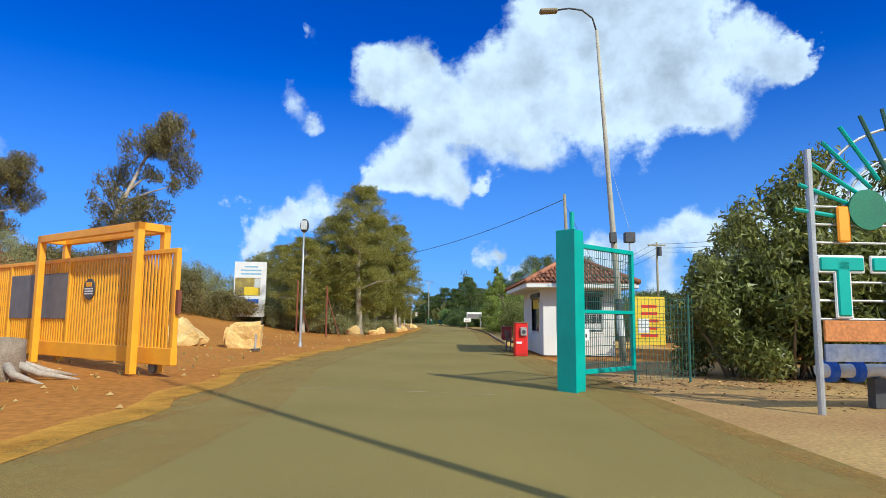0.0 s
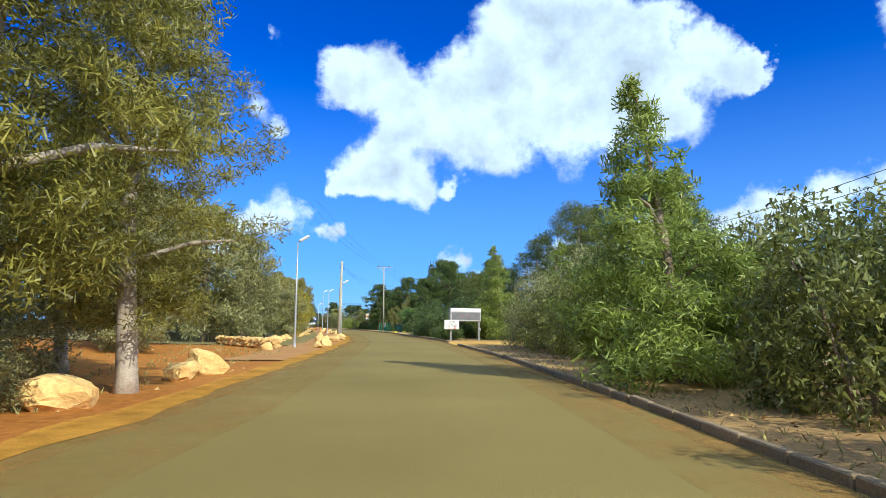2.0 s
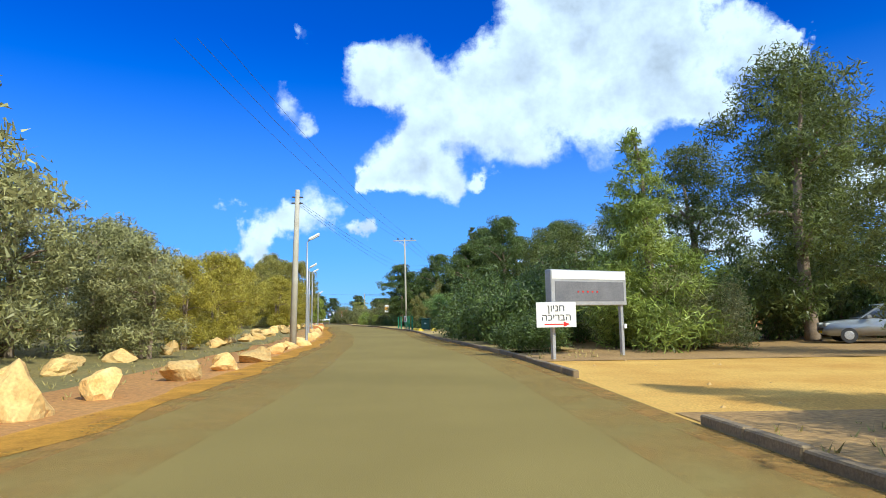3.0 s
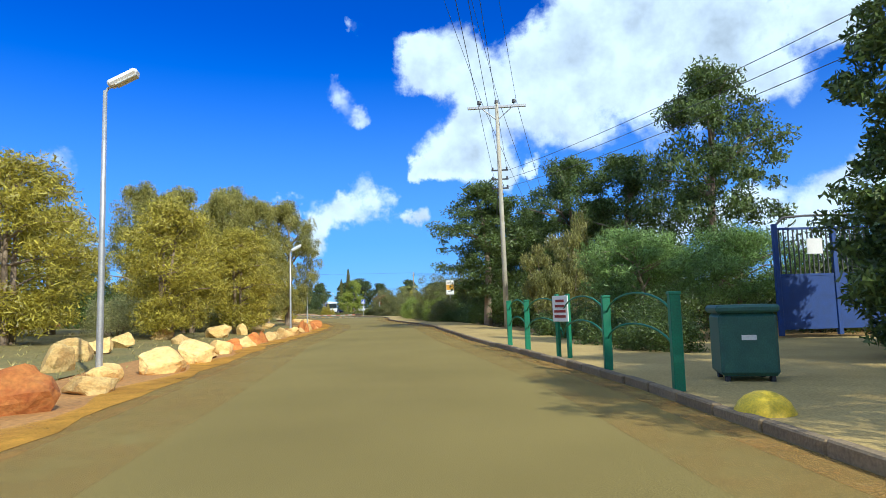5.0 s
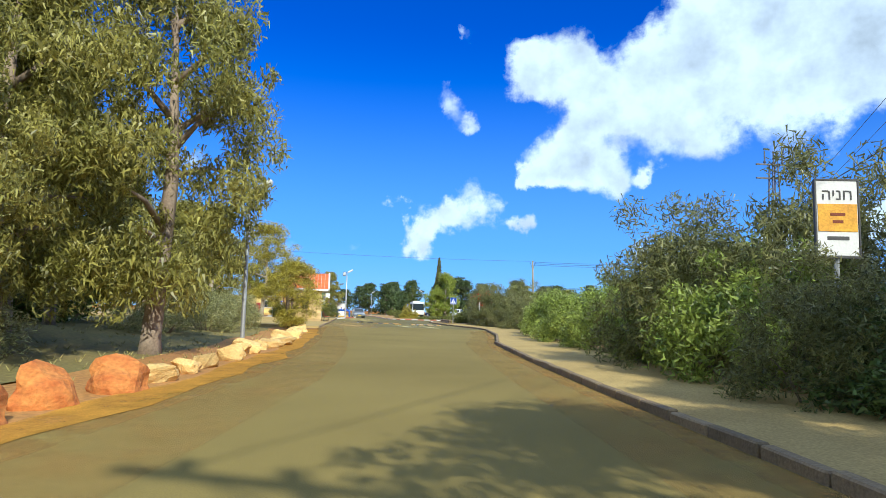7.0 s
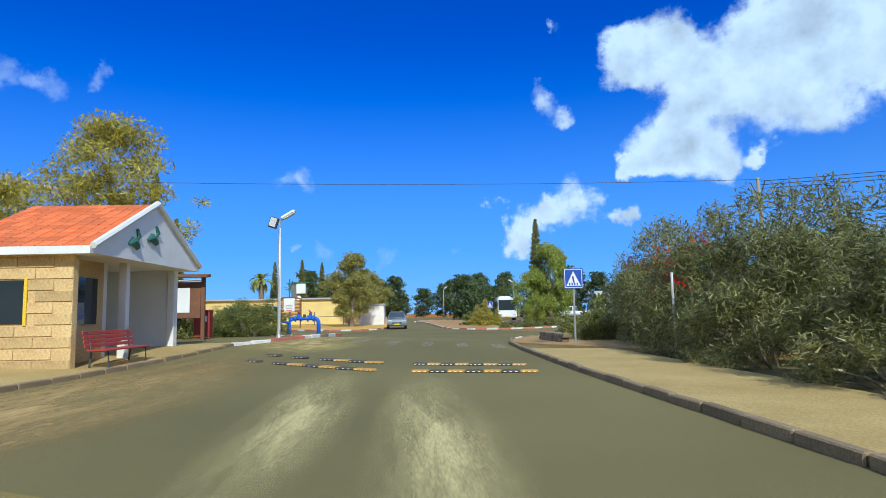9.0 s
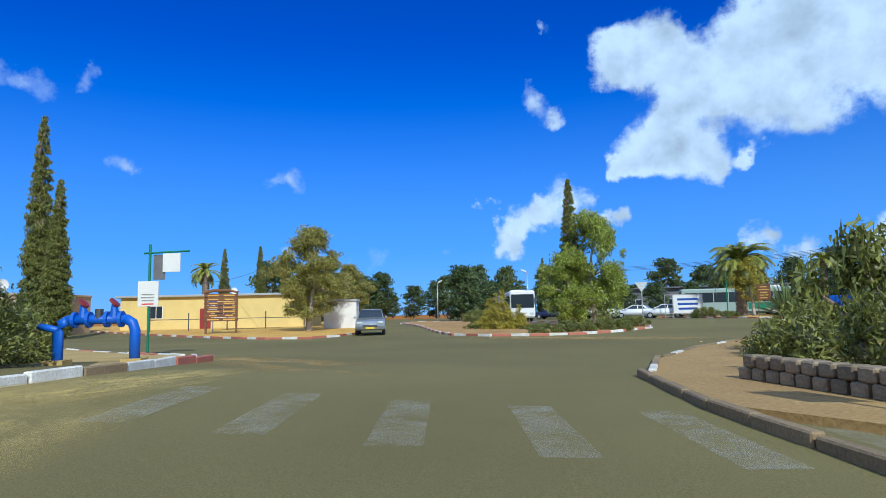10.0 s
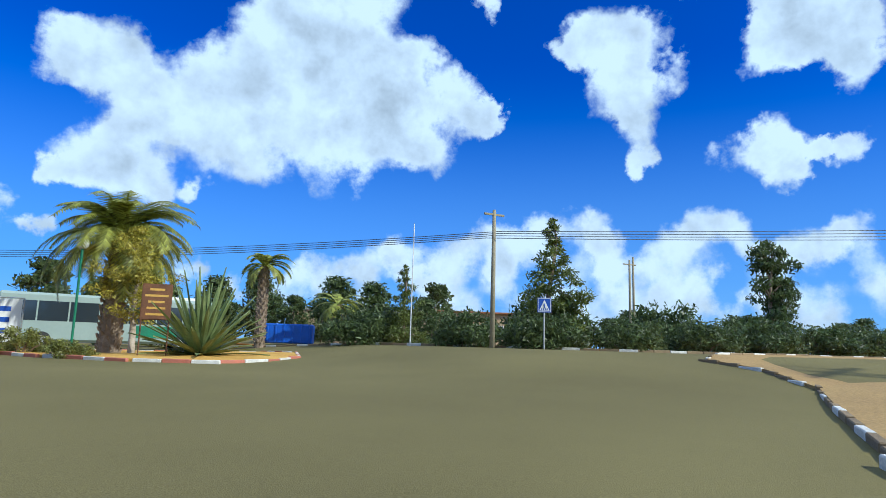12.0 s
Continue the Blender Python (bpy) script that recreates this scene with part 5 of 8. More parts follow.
# ---- lamps, poles, wires ----
def street_lamp(x, y, h, label, turn=0.0, head="flat", lean=0.0, flood=False):
    root = thing("street_lamp", (x, y, gz(x, y)), turn, label, "street lamp")
    root.matrix_basis = root.matrix_basis @ pose(0, 0, 0, 0, lean, 0)
    part("pole", pipe([(0, 0, -0.3), (0, 0, 0.1), (0, 0, h * 0.5), (0, 0, h)], [0.075, 0.07, 0.06, 0.042], 10), M_galv, root, smooth=True)
    part("base_collar", pipe([(0, 0, -0.02), (0, 0, 0.22)], [0.12, 0.085], 10), M_galv, root)
    if head == "flat":
        tip = pose(0, 0, h, 0, -30, 0)
        part("arm", pipe([(0, 0, h - 0.05), (0.06, 0, h + 0.06), (0.22, 0, h + 0.14)], 0.03, 8), M_galv, root)
        hd = part("lamp_head", cube(0.12, 0.80, -0.15, 0.15, 0.0, 0.14, 0.05, tip), M_white, root, "pale grey lamp housing")
        part("lens", cube(0.25, 0.75, -0.11, 0.11, -0.03, 0.01, 0.01, tip), M_glass_grey, hd)
    elif head == "round":
        bm = bmesh.new()
        bmesh.ops.create_uvsphere(bm, u_segments=14, v_segments=8, radius=0.30)
        for v in bm.verts:
            v.co = Vector((v.co.x * 0.8, v.co.y * 0.55, v.co.z * 1.25)) + Vector((0.02, 0, h + 0.25))
        hd = part("lamp_head", bm, M_dark, root, "dark oval floodlight head", smooth=True)
        part("lens", cube(-0.15, 0.17, -0.2, -0.15, h + 0.02, h + 0.5, 0.02), M_glass_grey, hd)
        part("bracket", pipe([(0, 0, h - 1.6), (0.18, 0, h - 1.35), (0.2, 0, h - 1.2)], 0.02, 6), M_galv, root)
    if flood:
        fl = part("floodlight", cube(-0.42, -0.06, -0.10, 0.12, -0.35, 0.12, 0.03, pose(0, 0, h, 0, 18, 0)), M_dark, root, "dark square floodlight")
        part("floodlight_lens", cube(-0.38, -0.10, -0.13, -0.10, -0.3, 0.08, 0.01, pose(0, 0, h, 0, 18, 0)), M_glass_grey, fl)
        part("conduit", pipe([(0.06, -0.06, 0.4), (0.07, -0.07, h * 0.55), (0.05, -0.05, h - 0.3)], 0.015, 6), M_white, root)
    return root


M_glass_grey = material("frosted_glass", ((0.62, 0.64, 0.62), (0.5, 0.52, 0.5)), 0.2, 3, 30, 0.05)
M_glass = bpy.data.materials.new("dark_window_glass")
M_glass.use_nodes = True
gp = M_glass.node_tree.nodes["Principled BSDF"]
gp.inputs["Base Color"].default_value, gp.inputs["Roughness"].default_value, gp.inputs["Specular IOR Level"].default_value = (0.03, 0.04, 0.05, 1), 0.06, 0.8

street_lamp(-7.3, 32.3, 6.0, "slim galvanised street lamp with dark oval head", 0, "round")
street_lamp(-5.9, 97.2, 6.2, "galvanised street lamp with flat white head", 10)
street_lamp(-6.4, 127.5, 5.6, "galvanised street lamp behind the concrete pole", 10)
street_lamp(-10.2, 146.0, 5.6, "galvanised street lamp on the boulder verge", 10)
street_lamp(-12.7, 159.4, 6.2, "galvanised street lamp with flat head at the bend", 14)
street_lamp(-16.9, 184.0, 4.9, "galvanised street lamp with flat white head among boulders", 18)
street_lamp(-22.7, 206.2, 4.8, "galvanised street lamp under the eucalyptus", 20)
street_lamp(-40.2, 255.0, 5.0, "white-grey street lamp carrying an extra floodlight", 24, flood=True)
street_lamp(-66, 331, 5.2, "distant street lamp along the straight road", 20)
street_lamp(-49.5, 318, 5.2, "distant street lamp beside the car park", 200)

mast = thing("mast_lamp", (6.6, 22.9, gz(6.6, 22.9)), 0, "tall tapered lamp mast with a curved arm", "street lamp")
mast.matrix_basis = mast.matrix_basis @ pose(0, 0, 0, 0, -3.4, 0)
part("pole", pipe([(0, 0, -0.3), (0, 0, 4), (0, 0, 8), (0, 0, 12.6)], [0.13, 0.115, 0.085, 0.06], 12), M_concrete_pole, mast, smooth=True)
part("arm", pipe([(0, 0, 12.5), (-0.12, 0, 13.1), (-0.5, 0, 13.45), (-1.0, 0, 13.55), (-1.5, 0, 13.5)], 0.035, 8), M_dark, mast, smooth=True)
part("lamp_head", cube(-2.15, -1.45, -0.16, 0.16, 13.4, 13.55, 0.05), M_wood_pole, mast, "yellowed flat lamp head")
part("white_band", pipe([(0, 0, 0.9), (0, 0, 1.65)], 0.131, 12), M_white, mast, "white painted band")
part("band", pipe([(0, 0, 1.65), (0, 0, 2.25)], 0.130, 12), M_dark, mast, "dark painted band")
part("junction_box", cube(-0.2, 0.05, -0.28, -0.12, 4.3, 4.7, 0.02), M_dark, mast)


def wooden_pole(name, label, x, y, h, lean=0.0, mat=M_wood_pole, r=0.14):
    root = thing(name, (x, y, gz(x, y)), 0, label, "pole")
    root.matrix_basis = root.matrix_basis @ pose(0, 0, 0, 0, lean, 0)
    part("shaft", pipe([(0, 0, -0.4), (0, 0, h * 0.5), (0, 0, h)], [r, r * 0.85, r * 0.65], 10), mat, root, smooth=True)
    return root


def insulators(root, h, xs, r=0.06):
    for x in xs:
        part("insulator", pipe([(x, 0, h), (x, 0, h + 0.1), (x, 0, h + 0.12), (x, 0, h + 0.3)], [0.03, 0.03, r, r * 0.8], 8), M_dark, root)


def cable(label, a, b, sag, r=0.018, name="cable"):
    a, b = Vector(a), Vector(b)
    pts = [a.lerp(b, k / 14) - Vector((0, 0, sag * 4 * (k / 14) * (1 - k / 14))) for k in range(15)]
    return obj(name, pipe(pts, r, 5), M_dark, None, label, "cable", smooth=True)


# unseen pole, added beside the start to throw the long shadow across the road
wooden_pole("utility_pole", "unseen tall pole added to cast the long shadow over the entrance road", 5.3, -0.3, 14.5, 0.0, M_wood_pole, 0.11)
p1 = wooden_pole("utility_pole", "wooden utility pole behind the gate booth", 8.2, 39.8, 9.6, -2)
part("stay_wire", pipe([(0.1, 0, 8.8), (4.2, 2.0, 0.2)], 0.012, 5), M_dark, p1)
cable("black cable sagging across the road into the pines", (7.9, 39.8, 9.3), (-9.5, 66.5, 7.6), 0.9, 0.022)
wooden_pole("utility_pole", "wooden pole hidden in the pines", -9.5, 66.6, 8.0)
p2 = wooden_pole("utility_pole", "wooden pole with small transformer beyond the shrubs", 21.6, 62.4, 9.4)
part("transformer", pipe([(0.2, -0.2, 8.0), (0.2, -0.2, 8.9)], 0.22, 10), M_dark, p2)
part("crossarm", cube(-0.9, 0.9, -0.06, 0.06, 9.0, 9.15, 0.01), M_wood_pole, p2)
for k in range(3):
    cable("overhead line beyond the shrubs", (21.2 + 0.4 * k, 62.4, 9.2 - 0.4 * k), (19.0 + 0.5 * k, 118.0, 8.6 - 0.4 * k), 1.2)
    cable("overhead line beyond the booth", (21.2 + 0.4 * k, 62.4, 9.2 - 0.4 * k), (30 + 0.5 * k, 20.0, 9.0 - 0.4 * k), 1.2)
fp = thing("floodlight_post", (10.7, 35.4, 0), 0, "thin steel post with square floodlight behind the booth", "floodlight")
part("post", pipe([(0, 0, -0.2), (0, 0, 6.0)], 0.05, 8), M_galv, fp)
part("housing", cube(-0.3, 0.3, -0.2, 0.2, 5.9, 6.5, 0.04), M_dark, fp, "dark square floodlight housing")
part("antenna", pipe([(0.1, 0, 6.4), (-0.9, 0, 10.0)], 0.012, 5), M_galv, fp)
pA = wooden_pole("concrete_pole", "plain concrete power pole by the boulders", -6.2, 123.5, 7.7, 1.2, M_concrete_pole, 0.17)
for z in (7.0, 7.3):
    part("bracket", cube(-0.28, 0.28, -0.04, 0.04, z, z + 0.06), M_dark, pA)
pY = wooden_pole("power_pole", "tall concrete power pole with steel crossarm", -3.9, 180.4, 12.4, -0.6, M_concrete_pole, 0.15)
part("crossarm", cube(-1.6, 1.6, -0.07, 0.07, 12.1, 12.24, 0.01), M_galv, pY)
for s in (-1, 1):
    part("brace", pipe([(0, 0, 11.4), (s * 0.8, 0, 12.1)], 0.03, 6), M_galv, pY)
insulators(pY, 12.24, (-0.95, 0.0, 0.95), 0.12)
for z in (7.6, 8.1, 8.6):
    part("spreader", cube(-0.45, 0.45, -0.05, 0.05, z, z + 0.07), M_dark, pY)
    for s in (-0.38, 0.38):
        part("spool", pipe([(s, -0.08, z + 0.02), (s, -0.08, z + 0.18)], 0.05, 8), M_dark, pY)
for s in (-0.95, 0.0, 0.95):
    cable("high power line over the bend", (-3.9 + s, 180.4, 12.5), (-9.0 + s, 118.0, 13.0), 0.9, 0.010)
    cable("high power line running towards the tower", (-3.9 + s, 180.4, 12.5), (8.0 + s, 273.0, 12.0), 1.0, 0.015)
for k in range(3):
    cable("low line bundle from the power pole", (-3.6, 180.4, 8.6 - 0.45 * k), (7.5, 150.0, 7.6 - 0.45 * k), 0.5, 0.011)
for k, z in enumerate((7.7, 8.2, 8.7)):
    cable("low line along the road to the next pole", (-4.2 + 0.3 * k, 180.4, z), (-6.2, 123.5, 7.1 + 0.1 * k), 0.5, 0.008)
cable("twisted line bundle along the hedge", (-4.1, 180.4, 8.0), (-5.1, 240.3, 6.8), 1.4, 0.018)
cable("twisted line bundle along the hedge", (-4.1, 180.4, 7.5), (-5.1, 240.3, 6.5), 1.5, 0.018)
p5 = wooden_pole("utility_pole", "wooden pole with short crossarms by the hedge", -5.1, 240.3, 7.2)
part("crossarm", cube(-0.7, 0.7, -0.05, 0.05, 6.8, 6.9), M_wood_pole, p5)
pR = wooden_pole("utility_pole", "wooden pole above the oleander hedge", -20.7, 271.0, 8.4, -1)
for s in (-1, 1):
    part("spur", pipe([(0, 0, 7.2), (s * 0.35, 0.1, 8.2)], 0.03, 6), M_dark, pR)
cable("thin cable crossing high over the road", (-20.7, 271.0, 8.3), (-60.0, 249.0, 8.4), 0.35, 0.015)
for k in range(3):
    cable("cables from the hedge pole to the east", (-20.7, 271, 8.2 - 0.2 * k), (20, 262, 8.8 - 0.2 * k), 0.8, 0.02)

M_steel_dark = material("dull_dark_steel", ((0.16, 0.16, 0.17), (0.10, 0.10, 0.11)), 0.6, 3, 40, 0.1, metal=0.3)
tower = thing("lattice_tower", (9.5, 276.0, 0), 20, "tall steel lattice power tower in the distance", "pylon")
legs = [(-1, -1), (1, -1), (1, 1), (-1, 1)]
for x, y in legs:
    part("leg", pipe([(x * 1.3, y * 1.3, 0), (x * 0.55, y * 0.55, 13), (x * 0.35, y * 0.35, 21.5)], 0.09, 5), M_steel_dark, tower)
bm = bmesh.new()
for k in range(14):
    z0, z1 = k * 1.5, k * 1.5 + 1.5
    for i in range(4):
        w0, w1 = lerp(1.3, 0.37, z0 / 21.5), lerp(1.3, 0.37, z1 / 21.5)
        (x0, y0), (x1, y1) = legs[i], legs[(i + 1) % 4]
        tube(bm, [(x0 * w0, y0 * w0, z0), (x1 * w1, y1 * w1, z1)], 0.04, 4)
part("lattice", bm, M_steel_dark, tower)
for z in (19.5, 21.3):
    part("crossarm", cube(-2.4, 2.4, -0.1, 0.1, z, z + 0.18), M_steel_dark, tower)
insulators(tower, 21.5, (-1.2, 0, 1.2), 0.2)
for x in (-1.2, 0, 1.2):
    part("insulator_pin", pipe([(x, 0, 21.4), (x, 0, 23.2)], 0.09, 6), M_steel_dark, tower)
for k in range(6):
    a = k * math.pi / 3
    part("panel_antenna", cube(math.cos(a) * 1.0 - 0.16, math.cos(a) * 1.0 + 0.16, math.sin(a) * 1.0 - 0.12, math.sin(a) * 1.0 + 0.12, 9.6 + 0.9 * (k % 2), 11.6 + 0.9 * (k % 2), 0.03), M_steel_dark, tower, "grey panel antenna")
part("platform", pipe([(0, 0, 9.3), (0, 0, 9.45)], 1.15, 12), M_steel_dark, tower)


# ---- writing ----
def lettering(text, x, y, z, size, mat, parent, turn=0.0, name="lettering", depth=0.004):
    """Raised letters that face -y of their thing, centred at x, z."""
    cu = bpy.data.curves.new("text", "FONT")
    cu.body, cu.size, cu.extrude, cu.align_x = text, size, depth, "CENTER"
    tmp = bpy.data.objects.new("text", cu)
    scene.collection.objects.link(tmp)
    bpy.context.view_layer.update()
    me = bpy.data.meshes.new_from_object(tmp.evaluated_get(bpy.context.evaluated_depsgraph_get()))
    bpy.data.objects.remove(tmp)
    me.materials.clear()
    me.materials.append(mat)
    ob = new(name, me)
    ob.parent = parent
    ob.matrix_basis = pose(x, y, z, 90, 0, turn)
    return ob


def bars(parent, x0, x1, z0, z1, y, rows, mat, seed=1, fill=0.62, name="writing_bar"):
    """Plain bars in place of writing, on a face that looks to -y."""
    r = random.Random(seed)
    h = (z1 - z0) / rows
    for k in range(rows):
        w = (x1 - x0) * r.uniform(0.6, 1.0)
        c = (x0 + x1) / 2
        part(name, cube(c - w / 2, c + w / 2, y - 0.006, y, z0 + h * (k + 0.5 - fill / 2), z0 + h * (k + 0.5 + fill / 2)), mat, parent)


# ---- the entrance ----
def orange_gate():
    root = thing("sliding_gate", (-6.55, 15.4, gz(-6.5, 15.5) - 0.02), 0, "orange-painted steel sliding gate standing open", "gate")
    d = Vector((-0.825, 0.565, 0))
    turn = math.degrees(math.atan2(d.y, d.x))
    root.matrix_basis = pose(-6.55, 15.4, 0.0, 0, 0, turn)
    L, H0, H1 = 13.0, 0.25, 3.15
    part("bottom_beam", cube(0, L, -0.09, 0.09, H0, H0 + 0.42, 0.015), M_orange, root)
    part("top_rail", cube(0, L, -0.06, 0.06, H1 - 0.12, H1, 0.012), M_orange, root)
    for x in (0.06, 5.45, 7.25, 9.45, 11.2, 12.9):
        part("upright", cube(x - 0.06, x + 0.06, -0.065, 0.065, H0 + 0.42, H1 - 0.12, 0.01), M_orange, root)
    x = 0.22
    while x < L - 0.1:
        if not any(abs(x - u) < 0.1 for u in (5.45, 7.25, 9.45, 11.2)):
            part("slat", cube(x - 0.028, x + 0.028, -0.02, 0.02, H0 + 0.42, H1 - 0.12), M_orange, root)
        x += 0.155
    for x0, x1 in ((5.52, 7.18), (7.32, 9.38)):
        part("panel", cube(x0, x1, 0.03, 0.05, 1.35, 2.72, 0.008), M_grey_panel, root, "plain dark grey sheet panel")
    badge = part("badge", pipe([(4.25, 0.025, 2.2), (4.25, 0.06, 2.2)], 0.3, 18), M_dark, root, "small dark shield-shaped plate")
    part("badge_mark", cube(4.1, 4.4, 0.06, 0.07, 2.27, 2.4), M_orange, badge)
    for k in range(3):
        part("badge_bar", cube(4.03, 4.47, 0.06, 0.07, 2.05 + k * 0.07, 2.09 + k * 0.07), M_white, badge)
    frame_ = part("guide_frame", cube(1.15, 1.37, -0.45, -0.27, 0.0, 3.85, 0.012), M_orange, root, "tall orange guide portal")
    for x0, x1, y0, y1, z0, z1 in ((6.55, 6.75, -0.45, -0.27, 0.0, 3.85), (1.15, 1.37, 0.27, 0.45, 0.0, 3.85), (6.55, 6.75, 0.27, 0.45, 0.0, 3.85), (1.15, 6.75, -0.45, -0.27, 3.64, 3.85),
                                   (1.15, 6.75, 0.27, 0.45, 3.64, 3.85), (1.15, 1.37, -0.27, 0.27, 3.64, 3.85), (6.55, 6.75, -0.27, 0.27, 3.64, 3.85)):
        part("portal_beam", cube(x0, x1, y0, y1, z0, z1, 0.012), M_orange, frame_)
    part("latch", cube(-0.12, 0.02, -0.05, 0.05, 1.5, 2.1, 0.01), M_rust, root)
    part("wheel", pipe([(0.9, -0.05, 0.16), (0.9, 0.05, 0.16)], 0.14, 14), M_dark, root)
    return root


M_grey_panel = material("dark_grey_sheet", ((0.17, 0.17, 0.18), (0.13, 0.13, 0.14)), 0.6, 3, 40, 0.1)
orange_gate()


def teal_gate():
    root = thing("swing_gate", (2.75, 13.0, 0.0), 0, "teal-painted steel gate leaf with wire mesh, open", "gate")
    turn = math.degrees(math.atan2(1.6, 1.75))
    root.matrix_basis = pose(2.75, 13.0, -0.03, 0, 0, turn)
    part("pillar", cube(-0.22, 0.14, -0.16, 0.16, 0.0, 3.35, 0.015), M_teal, root, "broad teal box-section pillar")
    part("pillar_flange", cube(-0.30, -0.22, -0.24, 0.24, 0.0, 3.35, 0.01), M_teal, root)
    part("spike", pipe([(-0.05, 0, 3.3), (-0.05, 0, 3.75)], 0.05, 8), M_teal, root)
    W, B, T = 2.3, 0.35, 3.1
    for n, x0, x1, z0, z1 in (("stile", 0.2, 0.3, B, T), ("stile", W - 0.1, W, B, T), ("rail", 0.3, W - 0.1, B, B + 0.1), ("rail", 0.3, W - 0.1, T - 0.1, T), ("rail", 0.3, W - 0.1, 1.62, 1.70)):
        part(n, cube(x0, x1, -0.05, 0.05, z0, z1, 0.01), M_teal, root)
    bm = bmesh.new()
    for k in range(26):
        x = 0.34 + k * (W - 0.48) / 25
        tube(bm, [(x, 0, B + 0.1), (x, 0, T - 0.1)], 0.007, 4)
    for k in range(14):
        z = B + 0.2 + k * 0.19
        tube(bm, [(0.3, 0.01, z), (W - 0.1, 0.01, z)], 0.007, 4)
    part("wire_mesh", bm, M_dark_green, root)
    lock = part("lock_box", cube(0.12, 0.34, -0.12, -0.04, 1.05, 1.3, 0.01), M_white, root, "small pale lock box")
    part("keyhole", cube(0.2, 0.25, -0.126, -0.12, 1.12, 1.2), M_dark, lock)
    part("hinge", pipe([(0.16, 0, 0.7), (0.16, 0, 0.95)], 0.045, 8), M_teal, root)
    part("hinge", pipe([(0.16, 0, 2.5), (0.16, 0, 2.75)], 0.045, 8), M_teal, root)
    return root


M_dark_green = material("green_wire", ((0.03, 0.10, 0.08), (0.04, 0.13, 0.10)), 0.5, 4, 40, 0)
teal_gate()
fence = thing("wire_fence", (4.6, 15.0, 0), 0, "dark green wire mesh fence behind the gate", "fence")
for k in range(2):
    part("post", pipe([(k * 1.4, k * 0.25, -0.1), (k * 1.4, k * 0.25, 2.1)], 0.03, 6), M_dark_green, fence)
bm = bmesh.new()
for k in range(17):
    x = k * 1.5 / 16
    tube(bm, [(x, x * 0.175, 0.05), (x, x * 0.175, 2.0)], 0.006, 3)
for k in range(12):
    tube(bm, [(0, 0, 0.1 + k * 0.17), (1.5, 0.26, 0.1 + k * 0.17)], 0.006, 3)
part("mesh", bm, M_dark_green, fence)
ysign = thing("banner", (4.75, 15.6, 0), 8, "yellow banner with red blocks hung on the fence", "sign")
part("sheet", cube(0, 0.85, -0.02, 0.0, 0.85, 2.05, 0.004), M_yellow, ysign)
bars(ysign, 0.1, 0.75, 1.0, 1.9, -0.02, 5, M_red, 4, 0.4)
part("picture", cube(0.12, 0.42, -0.03, -0.02, 1.15, 1.5), M_white, ysign)

fan = thing("entrance_sign", (6.05, 10.1, 0), 4, "large entrance sign with fan of teal rods and letters", "sign")
part("post", pipe([(0, 0, -0.2), (0, 0, 4.3)], 0.06, 10), M_galv, fan)
part("post", pipe([(3.6, 0, -0.2), (3.6, 0, 4.3)], 0.06, 10), M_galv, fan)
for z in (1.5, 1.8, 2.1, 2.75, 3.05, 3.35):
    part("cross_rail", pipe([(0, 0.02, z), (3.6, 0.02, z)], 0.02, 6), M_galv, fan)
for k in range(15):
    a = radians(8 + k * 11.7)
    c = Vector((1.8, 0, 3.0))
    o = Vector((-math.cos(a), 0, math.sin(a)))
    part("fan_rod", pipe([c + o * 1.0, c + o * 2.1], 0.035, 6), M_teal if k < 5 or k > 9 else M_dark_green, fan)
for rad_ in (1.25, 1.75):
    part("fan_ring", pipe([(1.8 - math.cos(math.pi * k / 24) * rad_, 0.03, 3.0 + math.sin(math.pi * k / 24) * rad_) for k in range(25)], 0.025, 6), M_galv, fan)
part("emblem", pipe([(0.95, -0.04, 3.3), (0.95, -0.08, 3.3)], 0.34, 20), M_green_post, fan, "round green emblem")
part("emblem_shape", cube(0.40, 0.62, -0.08, -0.04, 2.75, 3.35, 0.03), M_orange, fan)
for x, w, arm in ((0.05, 0.75, True), (0.95, 0.75, False)):
    ltr = part("letter_block", cube(x + 0.28, x + 0.5, -0.1, -0.04, 1.55, 2.45, 0.02), M_teal, fan, "teal letter shape with pale edge")
    part("letter_bar", cube(x, x + w, -0.1, -0.04, 2.28, 2.5, 0.02), M_teal, ltr)
    part("letter_edge", cube(x - 0.03, x + w + 0.03, -0.07, -0.03, 2.24, 2.54, 0.02), M_white, ltr, "white letter edge")
    part("letter_edge", cube(x + 0.24, x + 0.54, -0.07, -0.03, 1.51, 2.3, 0.02), M_white, ltr, "white letter edge")
    if not arm:
        part("letter_bow", pipe([(x + 0.7, -0.07, 2.36), (x + 0.86, -0.07, 2.2), (x + 0.84, -0.07, 1.98), (x + 0.66, -0.07, 1.86)], [0.1, 0.1, 0.09, 0.06], 8), M_teal, ltr)
M_rust_band = material("orange_wood_band", ((0.62, 0.24, 0.06), (0.50, 0.18, 0.05)), 0.7, 2, 20, 0.3)
part("band", cube(0.08, 3.5, -0.07, -0.02, 1.14, 1.48, 0.01), M_rust_band, fan, "orange-brown wooden band")
M_blue_grey = material("blue_grey_print", ((0.10, 0.14, 0.28), (0.25, 0.24, 0.22)), 0.6, 1.5, 12, 0)
part("poster", cube(0.08, 3.5, -0.05, -0.01, 0.82, 1.1, 0.006), M_blue_grey, fan, "blue-grey printed strip")
pw = thing("valve_pipe", (6.5, 10.9, 0), 0, "white water pipe with blue flanges behind the sign", "pipe")
